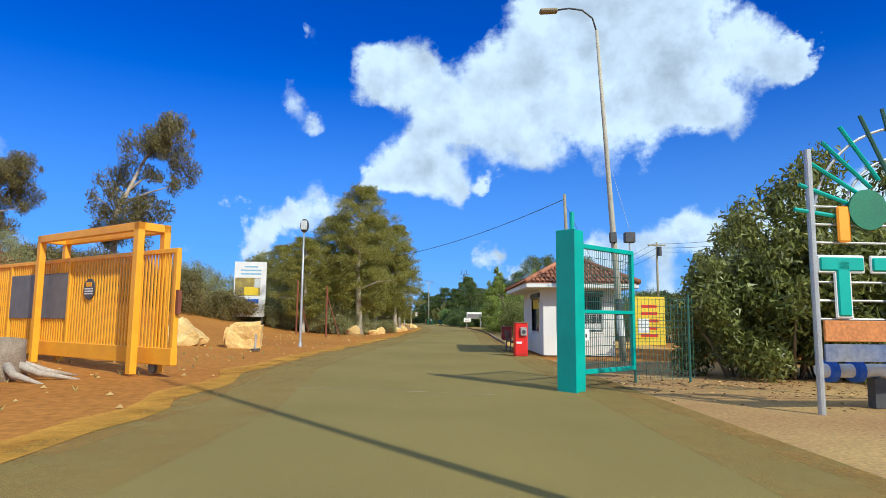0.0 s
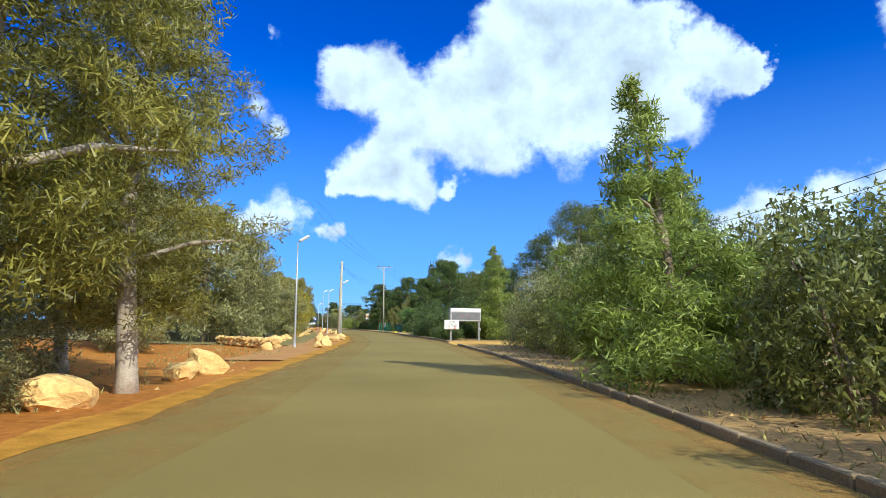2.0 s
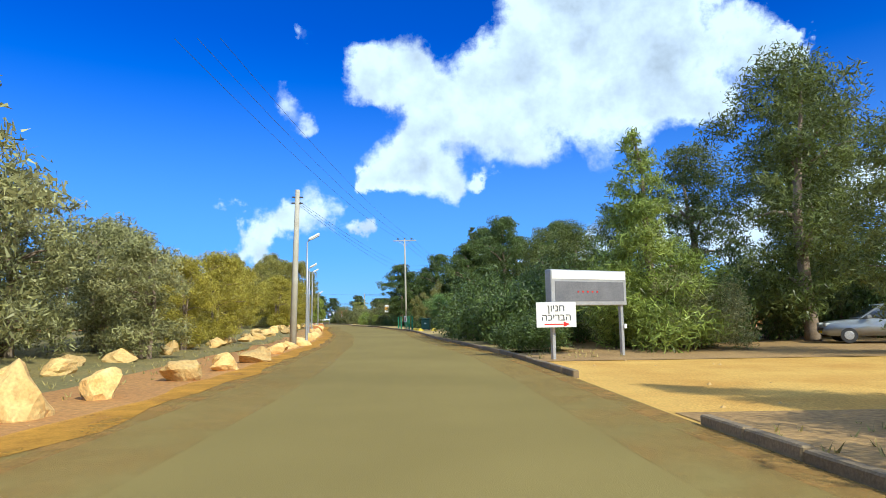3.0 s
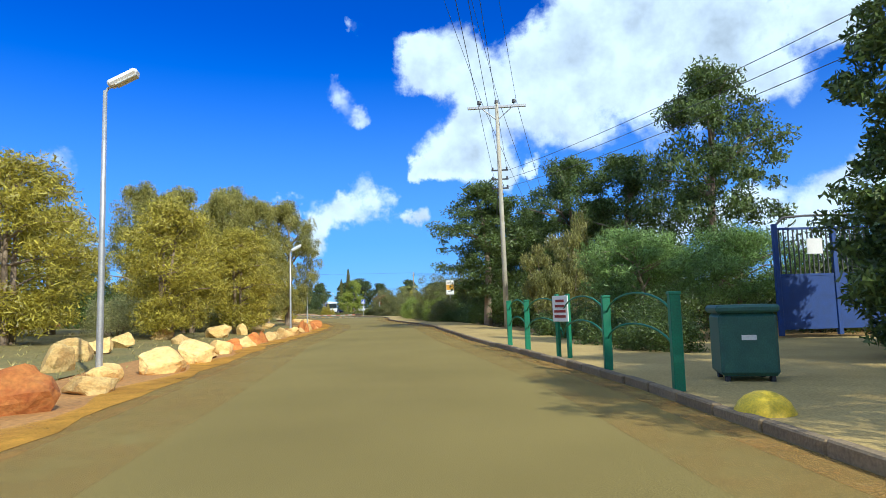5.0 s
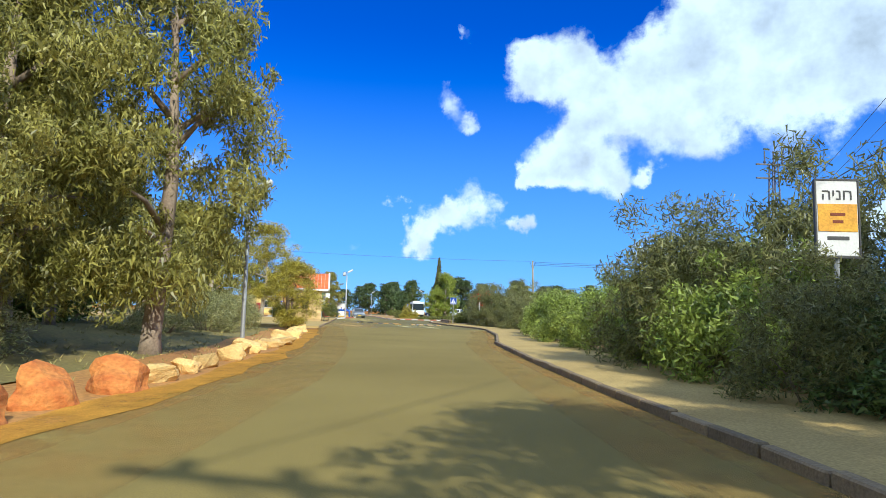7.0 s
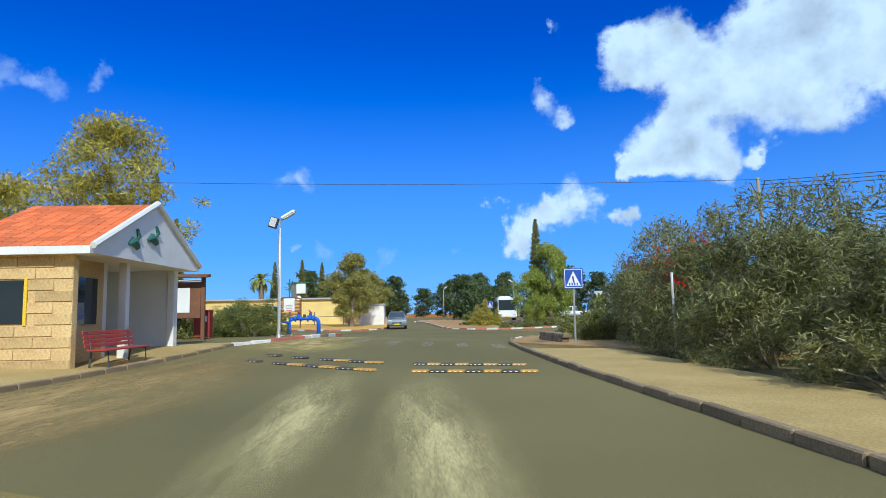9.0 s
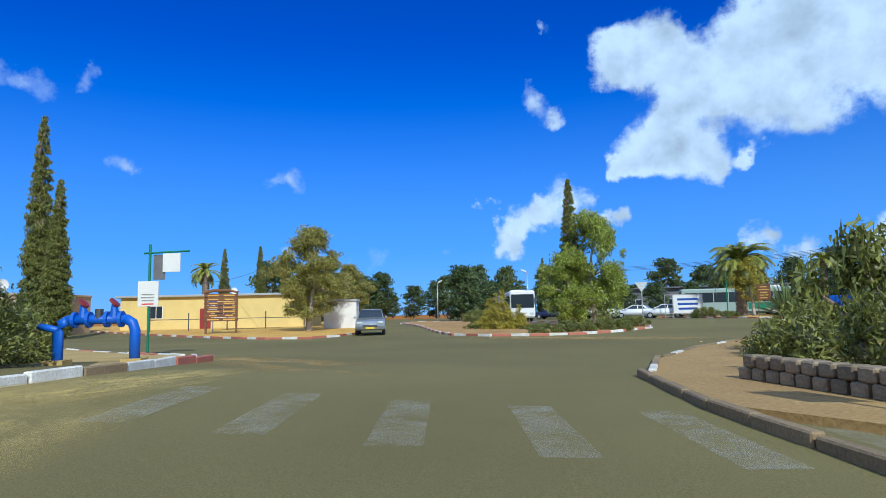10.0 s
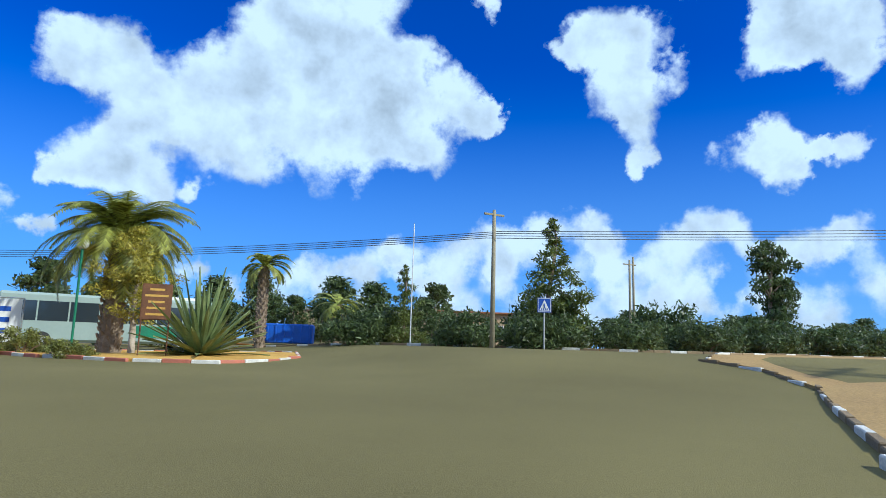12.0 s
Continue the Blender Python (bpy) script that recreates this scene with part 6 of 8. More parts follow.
part("pipe", pipe([(0, 0, 0.62), (3.0, 0.2, 0.62)], 0.12, 12), M_white, pw, smooth=True)
for x in (0.15, 0.6, 1.3, 1.7):
    part("flange", pipe([(x, 0.01, 0.62), (x + 0.12, 0.02, 0.62)], 0.2, 14), M_blue, pw)
part("stand", cube(0.9, 1.1, -0.1, 0.1, 0, 0.5), M_dark, pw)


def booth():
    root = thing("guard_booth", (4.2, 26.0, 0), 0, "white plastered guard booth with red tile hip roof", "booth")
    W, D, Hh = 2.95, 6.2, 2.75
    t = 0.18
    # walls with real openings
    bm = bmesh.new()
    fx0, fx1, fz0, fz1 = 0.6, 2.45, 0.98, 2.45
    for a in ((0, fx0, 0, Hh), (fx1, W, 0, Hh), (fx0, fx1, 0, fz0), (fx0, fx1, fz1, Hh)):
        box(bm, a[0], a[1], 0, t, a[2], a[3])
    part("front_wall", bm, M_plaster, root)
    bm = bmesh.new()
    sy0, sy1 = 1.0, 3.3
    for a in ((t, sy0, 0, Hh), (sy1, D - t, 0, Hh), (sy0, sy1, 0, 0.95), (sy0, sy1, 2.4, Hh)):
        box(bm, 0, t, a[0], a[1], a[2], a[3])
    part("side_wall", bm, M_plaster, root)
    part("back_wall", cube(0, W, D - t, D, 0, Hh), M_plaster, root)
    part("side_wall", cube(W - t, W, t, D - t, 0, Hh), M_plaster, root)
    part("floor", cube(t, W - t, t, D - t, 0, 0.08), M_paving, root)
    win = part("window", cube(fx0 + 0.02, fx1 - 0.02, 0.10, 0.12, fz0 + 0.02, fz1 - 0.02), M_glass, root, "dark barred window")
    for x0, x1, z0, z1 in ((fx0 - 0.04, fx1 + 0.04, fz0 - 0.07, fz0), (fx0 - 0.04, fx1 + 0.04, fz1, fz1 + 0.06), (fx0 - 0.05, fx0, fz0, fz1), (fx1, fx1 + 0.05, fz0, fz1), ((fx0 + fx1) / 2 - 0.03, (fx0 + fx1) / 2 + 0.03, fz0, fz1)):
        part("window_frame", cube(x0, x1, -0.03, 0.1, z0, z1, 0.008), M_white, win)
    part("roller_box", cube(fx0 - 0.03, fx1 + 0.03, -0.04, 0.02, fz1 - 0.02, fz1 + 0.22, 0.01), M_dark, win, "dark roller blind box")
    bm = bmesh.new()
    for k in range(19):
        x = fx0 + 0.05 + k * 0.097
        tube(bm, [(x, -0.02, fz0), (x, -0.02, fz1 if k % 3 == 0 else fz0 + 0.78)], 0.006, 4)
    for k in range(8):
        tube(bm, [(fx0, -0.025, fz0 + 0.08 + k * 0.09), (fx1, -0.025, fz0 + 0.08 + k * 0.09)], 0.006, 4)
    part("grille", bm, M_white, win)
    part("notice", cube(fx0 + 1.15, fx0 + 1.8, 0.06, 0.07, 1.05, 1.3), M_white, win)
    sw = part("side_window", cube(0.10, 0.12, sy0 + 0.02, sy1 - 0.02, 0.97, 2.38), M_glass, root, "side window with amber strip")
    part("amber_strip", cube(0.04, 0.06, sy0 + 0.04, sy1 - 0.04, 1.95, 2.36), M_yellow, sw, "amber sun strip")
    for y0, y1, z0, z1 in ((sy0 - 0.05, sy0, 0.95, 2.4), (sy1, sy1 + 0.05, 0.95, 2.4), (sy0, sy1, 0.88, 0.95), (sy0, sy1, 2.4, 2.46)):
        part("window_frame", cube(-0.03, 0.1, y0, y1, z0, z1, 0.006), M_white, sw)
    part("roller_box", cube(-0.08, 0.02, sy0 - 0.1, sy1 + 0.1, 2.42, 2.62, 0.01), M_dark, sw)
    part("cables", pipe([(-0.05, 0.55, 2.6), (-0.08, 0.6, 2.35), (-0.06, 0.75, 2.2), (-0.06, 0.95, 2.3)], 0.012, 5), M_dark, root)
    o = 0.78
    part("soffit", cube(-o, W + o, -o, D + o, Hh, Hh + 0.10, 0.01), M_plaster, root)
    for x0, x1, y0, y1 in ((-o - 0.03, W + o + 0.03, -o - 0.03, -o), (-o - 0.03, W + o + 0.03, D + o, D + o + 0.03), (-o - 0.03, -o, -o, D + o), (W + o, W + o + 0.03, -o, D + o)):
        part("fascia", cube(x0, x1, y0, y1, Hh + 0.02, Hh + 0.2, 0.005), M_white, root)
    part("gutter_light", cube(0.1, 0.6, -o - 0.08, -o - 0.03, Hh + 0.02, Hh + 0.17, 0.01), M_white, root)
    # hip roof with barrel tiles as single pieces
    xa, xb, ya, yb, z0, zr = -o - 0.06, W + o + 0.06, -o - 0.06, D + o + 0.06, Hh + 0.2, Hh + 1.45
    mx, m0, m1 = (xa + xb) / 2, ya + (xb - xa) / 2, yb - (xb - xa) / 2
    roof = raw("roof", [(xa, ya, z0), (xb, ya, z0), (xb, yb, z0), (xa, yb, z0), (mx, m0, zr), (mx, m1, zr)], [(0, 1, 4), (1, 2, 5, 4), (2, 3, 5), (3, 0, 4, 5), (3, 2, 1, 0)], M_tile, root)
    me = bpy.data.meshes.new("roof_tile")
    vs, fs = [], []
    for j, (yy, r_) in enumerate(((0.0, 0.085), (0.40, 0.07))):
        for i in range(5):
            a = math.pi * i / 4
            vs.append((math.cos(a) * r_, yy, math.sin(a) * r_ * 0.8 + (0.035 if j == 0 else 0.0)))
    for i in range(4):
        fs.append((i, i + 1, 6 + i, 5 + i))
    me.from_pydata(vs, [], fs)
    me.materials.append(M_tile)
    slope = math.degrees(math.atan2(zr - z0, mx - xa))
    for side in range(4):
        run = (mx - xa)
        length = (xb - xa) if side in (0, 2) else (yb - ya)
        rows = int(run / math.cos(radians(slope)) / 0.36)
        for rw in range(rows):
            inset = rw * 0.36 * math.cos(radians(slope))
            n = int((length - 2 * inset) / 0.19)
            for k in range(n):
                s = -((n - 1) * 0.19) / 2 + k * 0.19
                m = Matrix.Translation((s, inset, z0 + rw * 0.36 * math.sin(radians(slope)) + 0.01)) @ pose(0, 0, 0, slope, 0, 0)
                if side == 0:
                    base = pose(mx, ya, 0)
                elif side == 2:
                    base = pose(mx, yb, 0, 0, 0, 180)
                elif side == 1:
                    base = pose(xb, (ya + yb) / 2, 0, 0, 0, 90)
                else:
                    base = pose(xa, (ya + yb) / 2, 0, 0, 0, -90)
                if side in (1, 2):
                    continue
                tile = new("roof_tile", me)
                tile.parent = roof
                tile.matrix_basis = base @ m
    for a, b in (((xa, ya, z0), (mx, m0, zr)), ((xb, ya, z0), (mx, m0, zr)), ((mx, m0, zr), (mx, m1, zr)), ((xa, yb, z0), (mx, m1, zr)), ((xb, yb, z0), (mx, m1, zr))):
        part("ridge", pipe([Vector(a) + Vector((0, 0, 0.06)), Vector(b) + Vector((0, 0, 0.06))], 0.11, 8), M_tile, roof, smooth=True)
    return root


M_plaster = material("white_plaster", ((0.80, 0.79, 0.76), (0.70, 0.68, 0.64)), 0.9, 0.8, 25, 0.2, stain=0.06)
M_tile = material("terracotta_tile", ((0.38, 0.15, 0.07), (0.26, 0.11, 0.06)), 0.85, 2.5, 20, 0.4, per_object=0.35)
booth()
cab = thing("ticket_cabinet", (3.15, 25.25, 0), 4, "bright red metal cabinet with grey control box", "cabinet")
part("body", cube(-0.26, 0.26, -0.2, 0.2, 0.0, 1.32, 0.03), M_red, cab)
part("door_seam", cube(-0.24, 0.24, -0.206, -0.2, 0.08, 0.10), M_maroon, cab)
ctl = part("control_box", cube(-0.05, 0.2, -0.32, -0.2, 0.82, 1.15, 0.02), M_galv, cab, "grey control box with dark dial")
part("dial", pipe([(0.07, -0.32, 0.97), (0.07, -0.34, 0.97)], 0.08, 12), M_dark, ctl)
part("plate", cube(-0.2, 0.02, -0.21, -0.2, 0.5, 0.58), M_white, cab)
part("cap", cube(-0.28, 0.28, -0.22, 0.22, 1.32, 1.36, 0.01), M_kerb, cab)


def bench(x, y, turn, label, mat, w=2.0, z=0.0):
    root = thing("bench", (x, y, gz(x, y) + z), turn, label, "bench")
    for k in range(5):
        part("seat_slat", cube(-w / 2, w / 2, -0.25 + k * 0.1, -0.17 + k * 0.1, 0.43, 0.47, 0.008), mat, root)
    for k in range(4):
        part("back_slat", cube(-w / 2, w / 2, 0.27 + k * 0.02, 0.30 + k * 0.02, 0.52 + k * 0.11, 0.61 + k * 0.11, 0.008), mat, root)
    for s in (-0.8, 0.8):
        leg = part("leg", pipe([(s * w / 2, -0.2, 0), (s * w / 2, -0.2, 0.42), (s * w / 2, 0.25, 0.42), (s * w / 2, 0.36, 0.95)], 0.03, 6), M_dark, root)
        part("rear_foot", pipe([(s * w / 2, 0.28, 0), (s * w / 2, 0.24, 0.42)], 0.03, 6), M_dark, leg)
    return root


bench(3.35, 29.3, 90, "brown slatted bench against the booth wall", material("brown_bench_wood", ((0.16, 0.06, 0.045), (0.10, 0.05, 0.04)), 0.7, 4, 30, 0.2), 2.2)
lb = thing("litter_bin", (3.55, 34.6, 0), 0, "maroon metal litter bin on a short post", "bin")
part("body", cube(-0.27, 0.27, -0.2, 0.2, 0.35, 1.05, 0.03), M_maroon, lb)
part("post", pipe([(0, 0, -0.1), (0, 0, 0.4)], 0.03, 8), M_dark, lb)
part("rim", cube(-0.29, 0.29, -0.22, 0.22, 1.02, 1.08, 0.01), M_maroon, lb)

bb = thing("billboard", (-17.9, 57.8, gz(-17.9, 57.8)), 6, "white billboard with a photo and printed bands", "sign")
b0 = 1.5 - gz(-17.9, 57.8)
part("panel", cube(-1.45, 1.45, -0.03, 0.03, b0 + 1.2, b0 + 5.1, 0.01), M_white, bb)
part("panel_lower", cube(-1.5, 1.4, -0.06, -0.035, b0, b0 + 1.75, 0.01), M_white, bb)
ph = part("photo", cube(-1.35, 0.95, -0.045, -0.03, b0 + 1.95, b0 + 3.6), material("printed_photo", ((0.16, 0.13, 0.07), (0.42, 0.32, 0.06)), 0.4, 0.9, 4, 0, spread=0.4), bb, "printed dark interior photo")
part("photo_glow", cube(-0.5, 0.75, -0.05, -0.045, b0 + 2.0, b0 + 2.75), M_yellow, ph)
part("photo_sky", cube(0.4, 0.95, -0.05, -0.045, b0 + 2.7, b0 + 3.55), M_glass_grey, ph)
bars(bb, -0.9, 1.0, b0 + 3.8, b0 + 4.8, -0.03, 3, material("pale_blue_print", ((0.20, 0.42, 0.62), (0.3, 0.5, 0.66)), 0.6, 3, 30, 0), 2, 0.4)
bars(bb, -1.2, 1.2, b0 + 1.2, b0 + 1.7, -0.06, 1, M_blue, 3, 0.75)
bars(bb, -1.2, 1.2, b0 + 0.85, b0 + 1.15, -0.06, 1, M_orange, 3, 0.6)
part("round_mark", pipe([(-0.35, -0.06, b0 + 0.45), (-0.35, -0.08, b0 + 0.45)], 0.2, 14), M_dark, bb)
part("mark", cube(0.3, 0.6, -0.075, -0.06, b0 + 0.35, b0 + 0.55), M_dark, bb)
for x in (-1.3, 1.2):
    part("post", pipe([(x, 0.05, -1.3), (x, 0.05, b0 + 1.4)], 0.05, 8), M_galv, bb)
for x, y, h in ((-12.0, 51.5, 4.4), (-9.0, 48.5, 3.9)):
    rp = thing("fence_strut", (x, y, gz(x, y)), 20, "rusty red angle-iron fence post with stay", "post")
    part("post", pipe([(0, 0, -0.2), (0, 0, h)], 0.07, 6), M_rust, rp)
    part("stay", pipe([(0.05, 0, h * 0.8), (1.1, 0.3, 0)], 0.04, 6), M_rust, rp)
bol = thing("pipe_stub", (-8.2, 27.6, gz(-8.2, 27.6)), 0, "short grey steel stub on a round foot", "post")
part("stub", pipe([(0, 0, 0), (0, 0, 0.7)], 0.045, 8), M_galv, bol)
part("foot", pipe([(0, 0, 0), (0, 0, 0.08)], 0.2, 12), M_dark, bol)
stump = thing("tree_stump", (-10.2, 14.6, gz(-10.2, 14.6) - 0.1), 0, "old grey stump with spreading dry roots", "stump")
part("stem", pipe([(0, 0, 0), (0.05, 0, 0.4), (0.0, 0.1, 0.95)], [0.6, 0.45, 0.42], 10), M_bark, stump, smooth=True)
for k in range(9):
    a = k * 0.7
    part("root", pipe([(0.2 * math.cos(a), 0.2 * math.sin(a), 0.45), (0.9 * math.cos(a), 0.9 * math.sin(a), 0.2), (1.7 * math.cos(a + 0.2), 1.7 * math.sin(a + 0.2), 0.02)], [0.13, 0.09, 0.03], 6), M_bark_pale, stump, smooth=True)
tk = thing("water_tank_mast", (-40.8, 84, gz(-40.8, 84)), 0, "red and white lattice mast with a white dish", "mast")
for s in ((-0.4, -0.4), (0.4, -0.4), (0, 0.4)):
    part("leg", pipe([(s[0], s[1], 0), (s[0] * 0.6, s[1] * 0.6, 11)], 0.06, 5), M_white, tk)
bm = bmesh.new()
for k in range(12):
    tube(bm, [(-0.4, -0.4, k * 0.9), (0.4, -0.4, k * 0.9 + 0.9)], 0.03, 4)
    tube(bm, [(0.4, -0.4, k * 0.9), (0, 0.4, k * 0.9 + 0.9)], 0.03, 4)
part("lattice", bm, M_red, tk)
part("dish", pipe([(-0.9, -0.3, 7.8), (-0.9, -0.9, 7.8)], 0.9, 16), M_white, tk)
tk.matrix_basis = tk.matrix_basis @ Matrix.Diagonal((1, 1, 1.22, 1))

# ---- the lay-by and the bend ----
sg = thing("display_sign", (4.55, 112.9, gz(4.5, 113)), 0, "empty silver light-box sign on two steel posts", "sign")
turn = math.degrees(math.atan2(1.5, 2.7))
sg.matrix_basis = pose(4.35, 112.7, 0.02, 0, 0, turn)
for x in (0.08, 3.0):
    part("post", cube(x - 0.06, x + 0.06, -0.06, 0.06, -0.2, 1.75, 0.01), M_galv, sg)
bx_ = part("cabinet", cube(-0.05, 3.15, -0.15, 0.15, 1.62, 2.75, 0.02), M_galv, sg, "silver metal box")
part("header_strip", cube(-0.02, 3.12, -0.165, -0.15, 2.45, 2.72, 0.006), M_white, bx_)
part("dark_panel", cube(0.1, 3.02, -0.162, -0.15, 1.75, 2.38, 0.006), M_grey_panel, bx_, "dark grey display pane")
for k in range(5):
    part("small_light", cube(1.0 + k * 0.2, 1.06 + k * 0.2, -0.17, -0.162, 2.03, 2.08), M_red, bx_)
part("switch_box", cube(3.02, 3.14, -0.12, -0.06, 0.85, 1.0, 0.01), M_white, sg)
ps = thing("direction_sign", (4.0, 112.45, 0.02), 6, "white direction sign with black Hebrew words and arrow", "sign")
part("board", cube(-0.15, 1.1, -0.10, -0.07, 0.95, 1.72, 0.006), M_white, ps)
lettering("ןוינח", 0.475, -0.105, 1.44, 0.30, M_dark, ps, name="words")
lettering("הכירבה", 0.475, -0.105, 1.16, 0.30, M_dark, ps, name="words")
part("arrow_shaft", cube(0.1, 0.72, -0.108, -0.10, 1.03, 1.06), M_red, ps)
bm = bmesh.new()
f = [bm.verts.new(v) for v in ((0.7, -0.106, 0.97), (0.9, -0.106, 1.045), (0.7, -0.106, 1.12))]
bm.faces.new(f)
part("arrow_head", bm, M_red, ps)

POSTS = [(-1.95, 156.0), (-2.4, 158.9), (-2.9, 161.8), (-3.6, 164.6), (-4.05, 166.7)]


def arch_fence():
    """Low kerbside fence: square posts with two thin arches in each bay."""
    x0, y0 = POSTS[0]
    z0 = gz(x0, y0) + 0.06
    root = thing("arched_fence", (x0, y0, z0), 0, "dark green steel fence of posts and thin arches", "fence")
    for k, (x, y) in enumerate(POSTS):
        dx, dy = x - x0, y - y0
        if k != 2:
            post = part("post", cube(dx - 0.075, dx + 0.075, dy - 0.075, dy + 0.075, -0.1, 1.38, 0.012), M_green_post, root)
            part("cap", cube(dx - 0.085, dx + 0.085, dy - 0.085, dy + 0.085, 1.36, 1.41, 0.01), M_green_post, post)
        if k + 1 < len(POSTS):
            ex, ey = POSTS[k + 1][0] - x0, POSTS[k + 1][1] - y0
            for low, rise in ((0.5, 0.42), (0.98, 0.44)):
                pts = []
                for i in range(15):
                    u = math.pi * i / 14
                    f = 0.5 - 0.5 * math.cos(u)
                    pts.append((dx + (ex - dx) * f, dy + (ey - dy) * f, low + rise * math.sin(u)))
                part("arch", pipe(pts, 0.018, 6), M_green_post, root, smooth=True)
    return root


arch_fence()
ns = thing("notice_sign", (-2.9, 161.8, 0.08), -52, "small white notice with dark red writing on green posts", "sign")
for x in (-0.18, 0.18):
    part("post", cube(x - 0.045, x + 0.045, -0.045, 0.045, -0.1, 1.48, 0.01), M_green_post, ns)
part("plate", cube(-0.25, 0.25, -0.08, -0.05, 0.84, 1.44, 0.005), M_white, ns)
bars(ns, -0.2, 0.2, 0.9, 1.38, -0.08, 4, M_maroon, 6, 0.5)
bn = thing("wheeled_bin", (-0.6, 157.2, gz(-0.6, 157.2) + 0.03), -8, "dark green wheeled rubbish container", "bin")
bn.matrix_basis = bn.matrix_basis @ Matrix.Diagonal((0.75, 0.8, 0.95, 1))
part("body", cube(-0.55, 0.55, -0.5, 0.5, 0.15, 1.15, 0.06), M_dark_green, bn)
part("lid", cube(-0.6, 0.6, -0.55, 0.55, 1.15, 1.28, 0.04), M_dark_green, bn)
for sx in (-0.42, 0.42):
    for sy in (-0.36, 0.36):
        part("wheel", pipe([(sx - 0.04, sy, 0.09), (sx + 0.04, sy, 0.09)], 0.09, 10), M_black, bn)
part("label_patch", cube(-0.14, 0.14, -0.51, -0.5, 0.72, 0.80), M_white, bn)
for x, y in ((-1.55, 154.2), (-1.0, 152.0), (0.3, 152.3)):
    bm = bmesh.new()
    bmesh.ops.create_uvsphere(bm, u_segments=18, v_segments=10, radius=0.33)
    bmesh.ops.delete(bm, geom=[v for v in bm.verts if v.co.z < -0.05], context="VERTS")
    for v in bm.verts:
        v.co.z *= 0.95
    dm = obj("dome_bollard", bm, M_yellow, None, "yellow painted concrete dome bollard", "bollard", smooth=True, group="yellow domes")
    dm.matrix_basis = pose(x, y, gz(x, y) + 0.02)
bg = thing("blue_gate", (4.6, 167.8, 0.1), 6, "blue steel gate with upright bars and white sheet", "gate")
for x in (0.0, 1.9, 3.8):
    part("post", cube(x - 0.07, x + 0.07, -0.07, 0.07, 0, 3.6, 0.01), M_blue_dark := material("dark_blue_paint", ((0.02, 0.06, 0.25), (0.02, 0.05, 0.18)), 0.5, 3, 30, 0.1) if x == 0 else M_blue_dark, bg)
for k in range(24):
    part("bar", cube(0.12 + k * 0.155, 0.15 + k * 0.155, -0.02, 0.02, 1.9, 3.4), M_dark, bg)
part("sheet", cube(0.05, 3.75, -0.03, 0.03, 0.2, 1.9, 0.005), M_blue_dark, bg)
for z in (1.9, 3.4):
    part("rail", cube(0, 3.8, -0.04, 0.04, z, z + 0.07), M_blue_dark, bg)
part("white_board", cube(1.0, 1.5, -0.06, -0.04, 2.6, 3.1), M_white, bg)
part("arch", pipe([(0, 0, 3.5), (0.3, 0, 3.8), (1.0, 0, 3.85), (3.8, 0, 3.85)], 0.04, 6), M_dark, bg)
M_amber = material("amber_sign_paint", ((0.80, 0.42, 0.03), (0.66, 0.32, 0.03)), 0.5, 3, 30, 0.05)
ys = thing("shop_sign", (-8.35, 200.4, 0.25), 12, "small white and yellow sign above the hedge", "sign")
part("plate", cube(-0.33, 0.33, -0.04, 0.0, 2.1, 3.35, 0.01), M_white, ys)
part("yellow_band", cube(-0.31, 0.31, -0.05, -0.04, 2.50, 2.95), M_amber, ys)
for z in (2.08, 3.35):
    part("rim", cube(-0.345, 0.345, -0.05, 0.01, z - 0.015, z + 0.015), M_dark, ys)
for x in (-0.345, 0.345):
    part("rim", cube(x - 0.012, x + 0.012, -0.05, 0.01, 2.08, 3.35), M_dark, ys)
lettering("הינח", 0.0, -0.045, 3.02, 0.26, M_dark, ys, name="lettering")
part("post", pipe([(0, 0.03, 0), (0, 0.03, 3.3)], 0.04, 6), M_galv, ys)
bars(ys, -0.12, 0.12, 2.60, 2.84, -0.05, 2, M_rust, 8, 0.4)
bars(ys, -0.22, 0.22, 2.34, 2.44, -0.04, 1, M_dark, 9, 0.6)


# ---- the shelter and the junction ----
M_ashlar = material("yellow_ashlar", ((0.62, 0.45, 0.20), (0.50, 0.34, 0.15)), 0.9, 1.5, 20, 0.4, per_object=0.18)
M_roof_orange = material("orange_roof_tile", ((0.72, 0.18, 0.045), (0.58, 0.13, 0.035)), 0.8, 2, 20, 0.3, per_object=0.2)
M_red_wood = material("red_bench_wood", ((0.45, 0.06, 0.04), (0.36, 0.05, 0.035)), 0.6, 4, 30, 0.2)
M_wood = material("brown_wood", ((0.20, 0.09, 0.04), (0.13, 0.06, 0.03)), 0.8, 3, 30, 0.3)


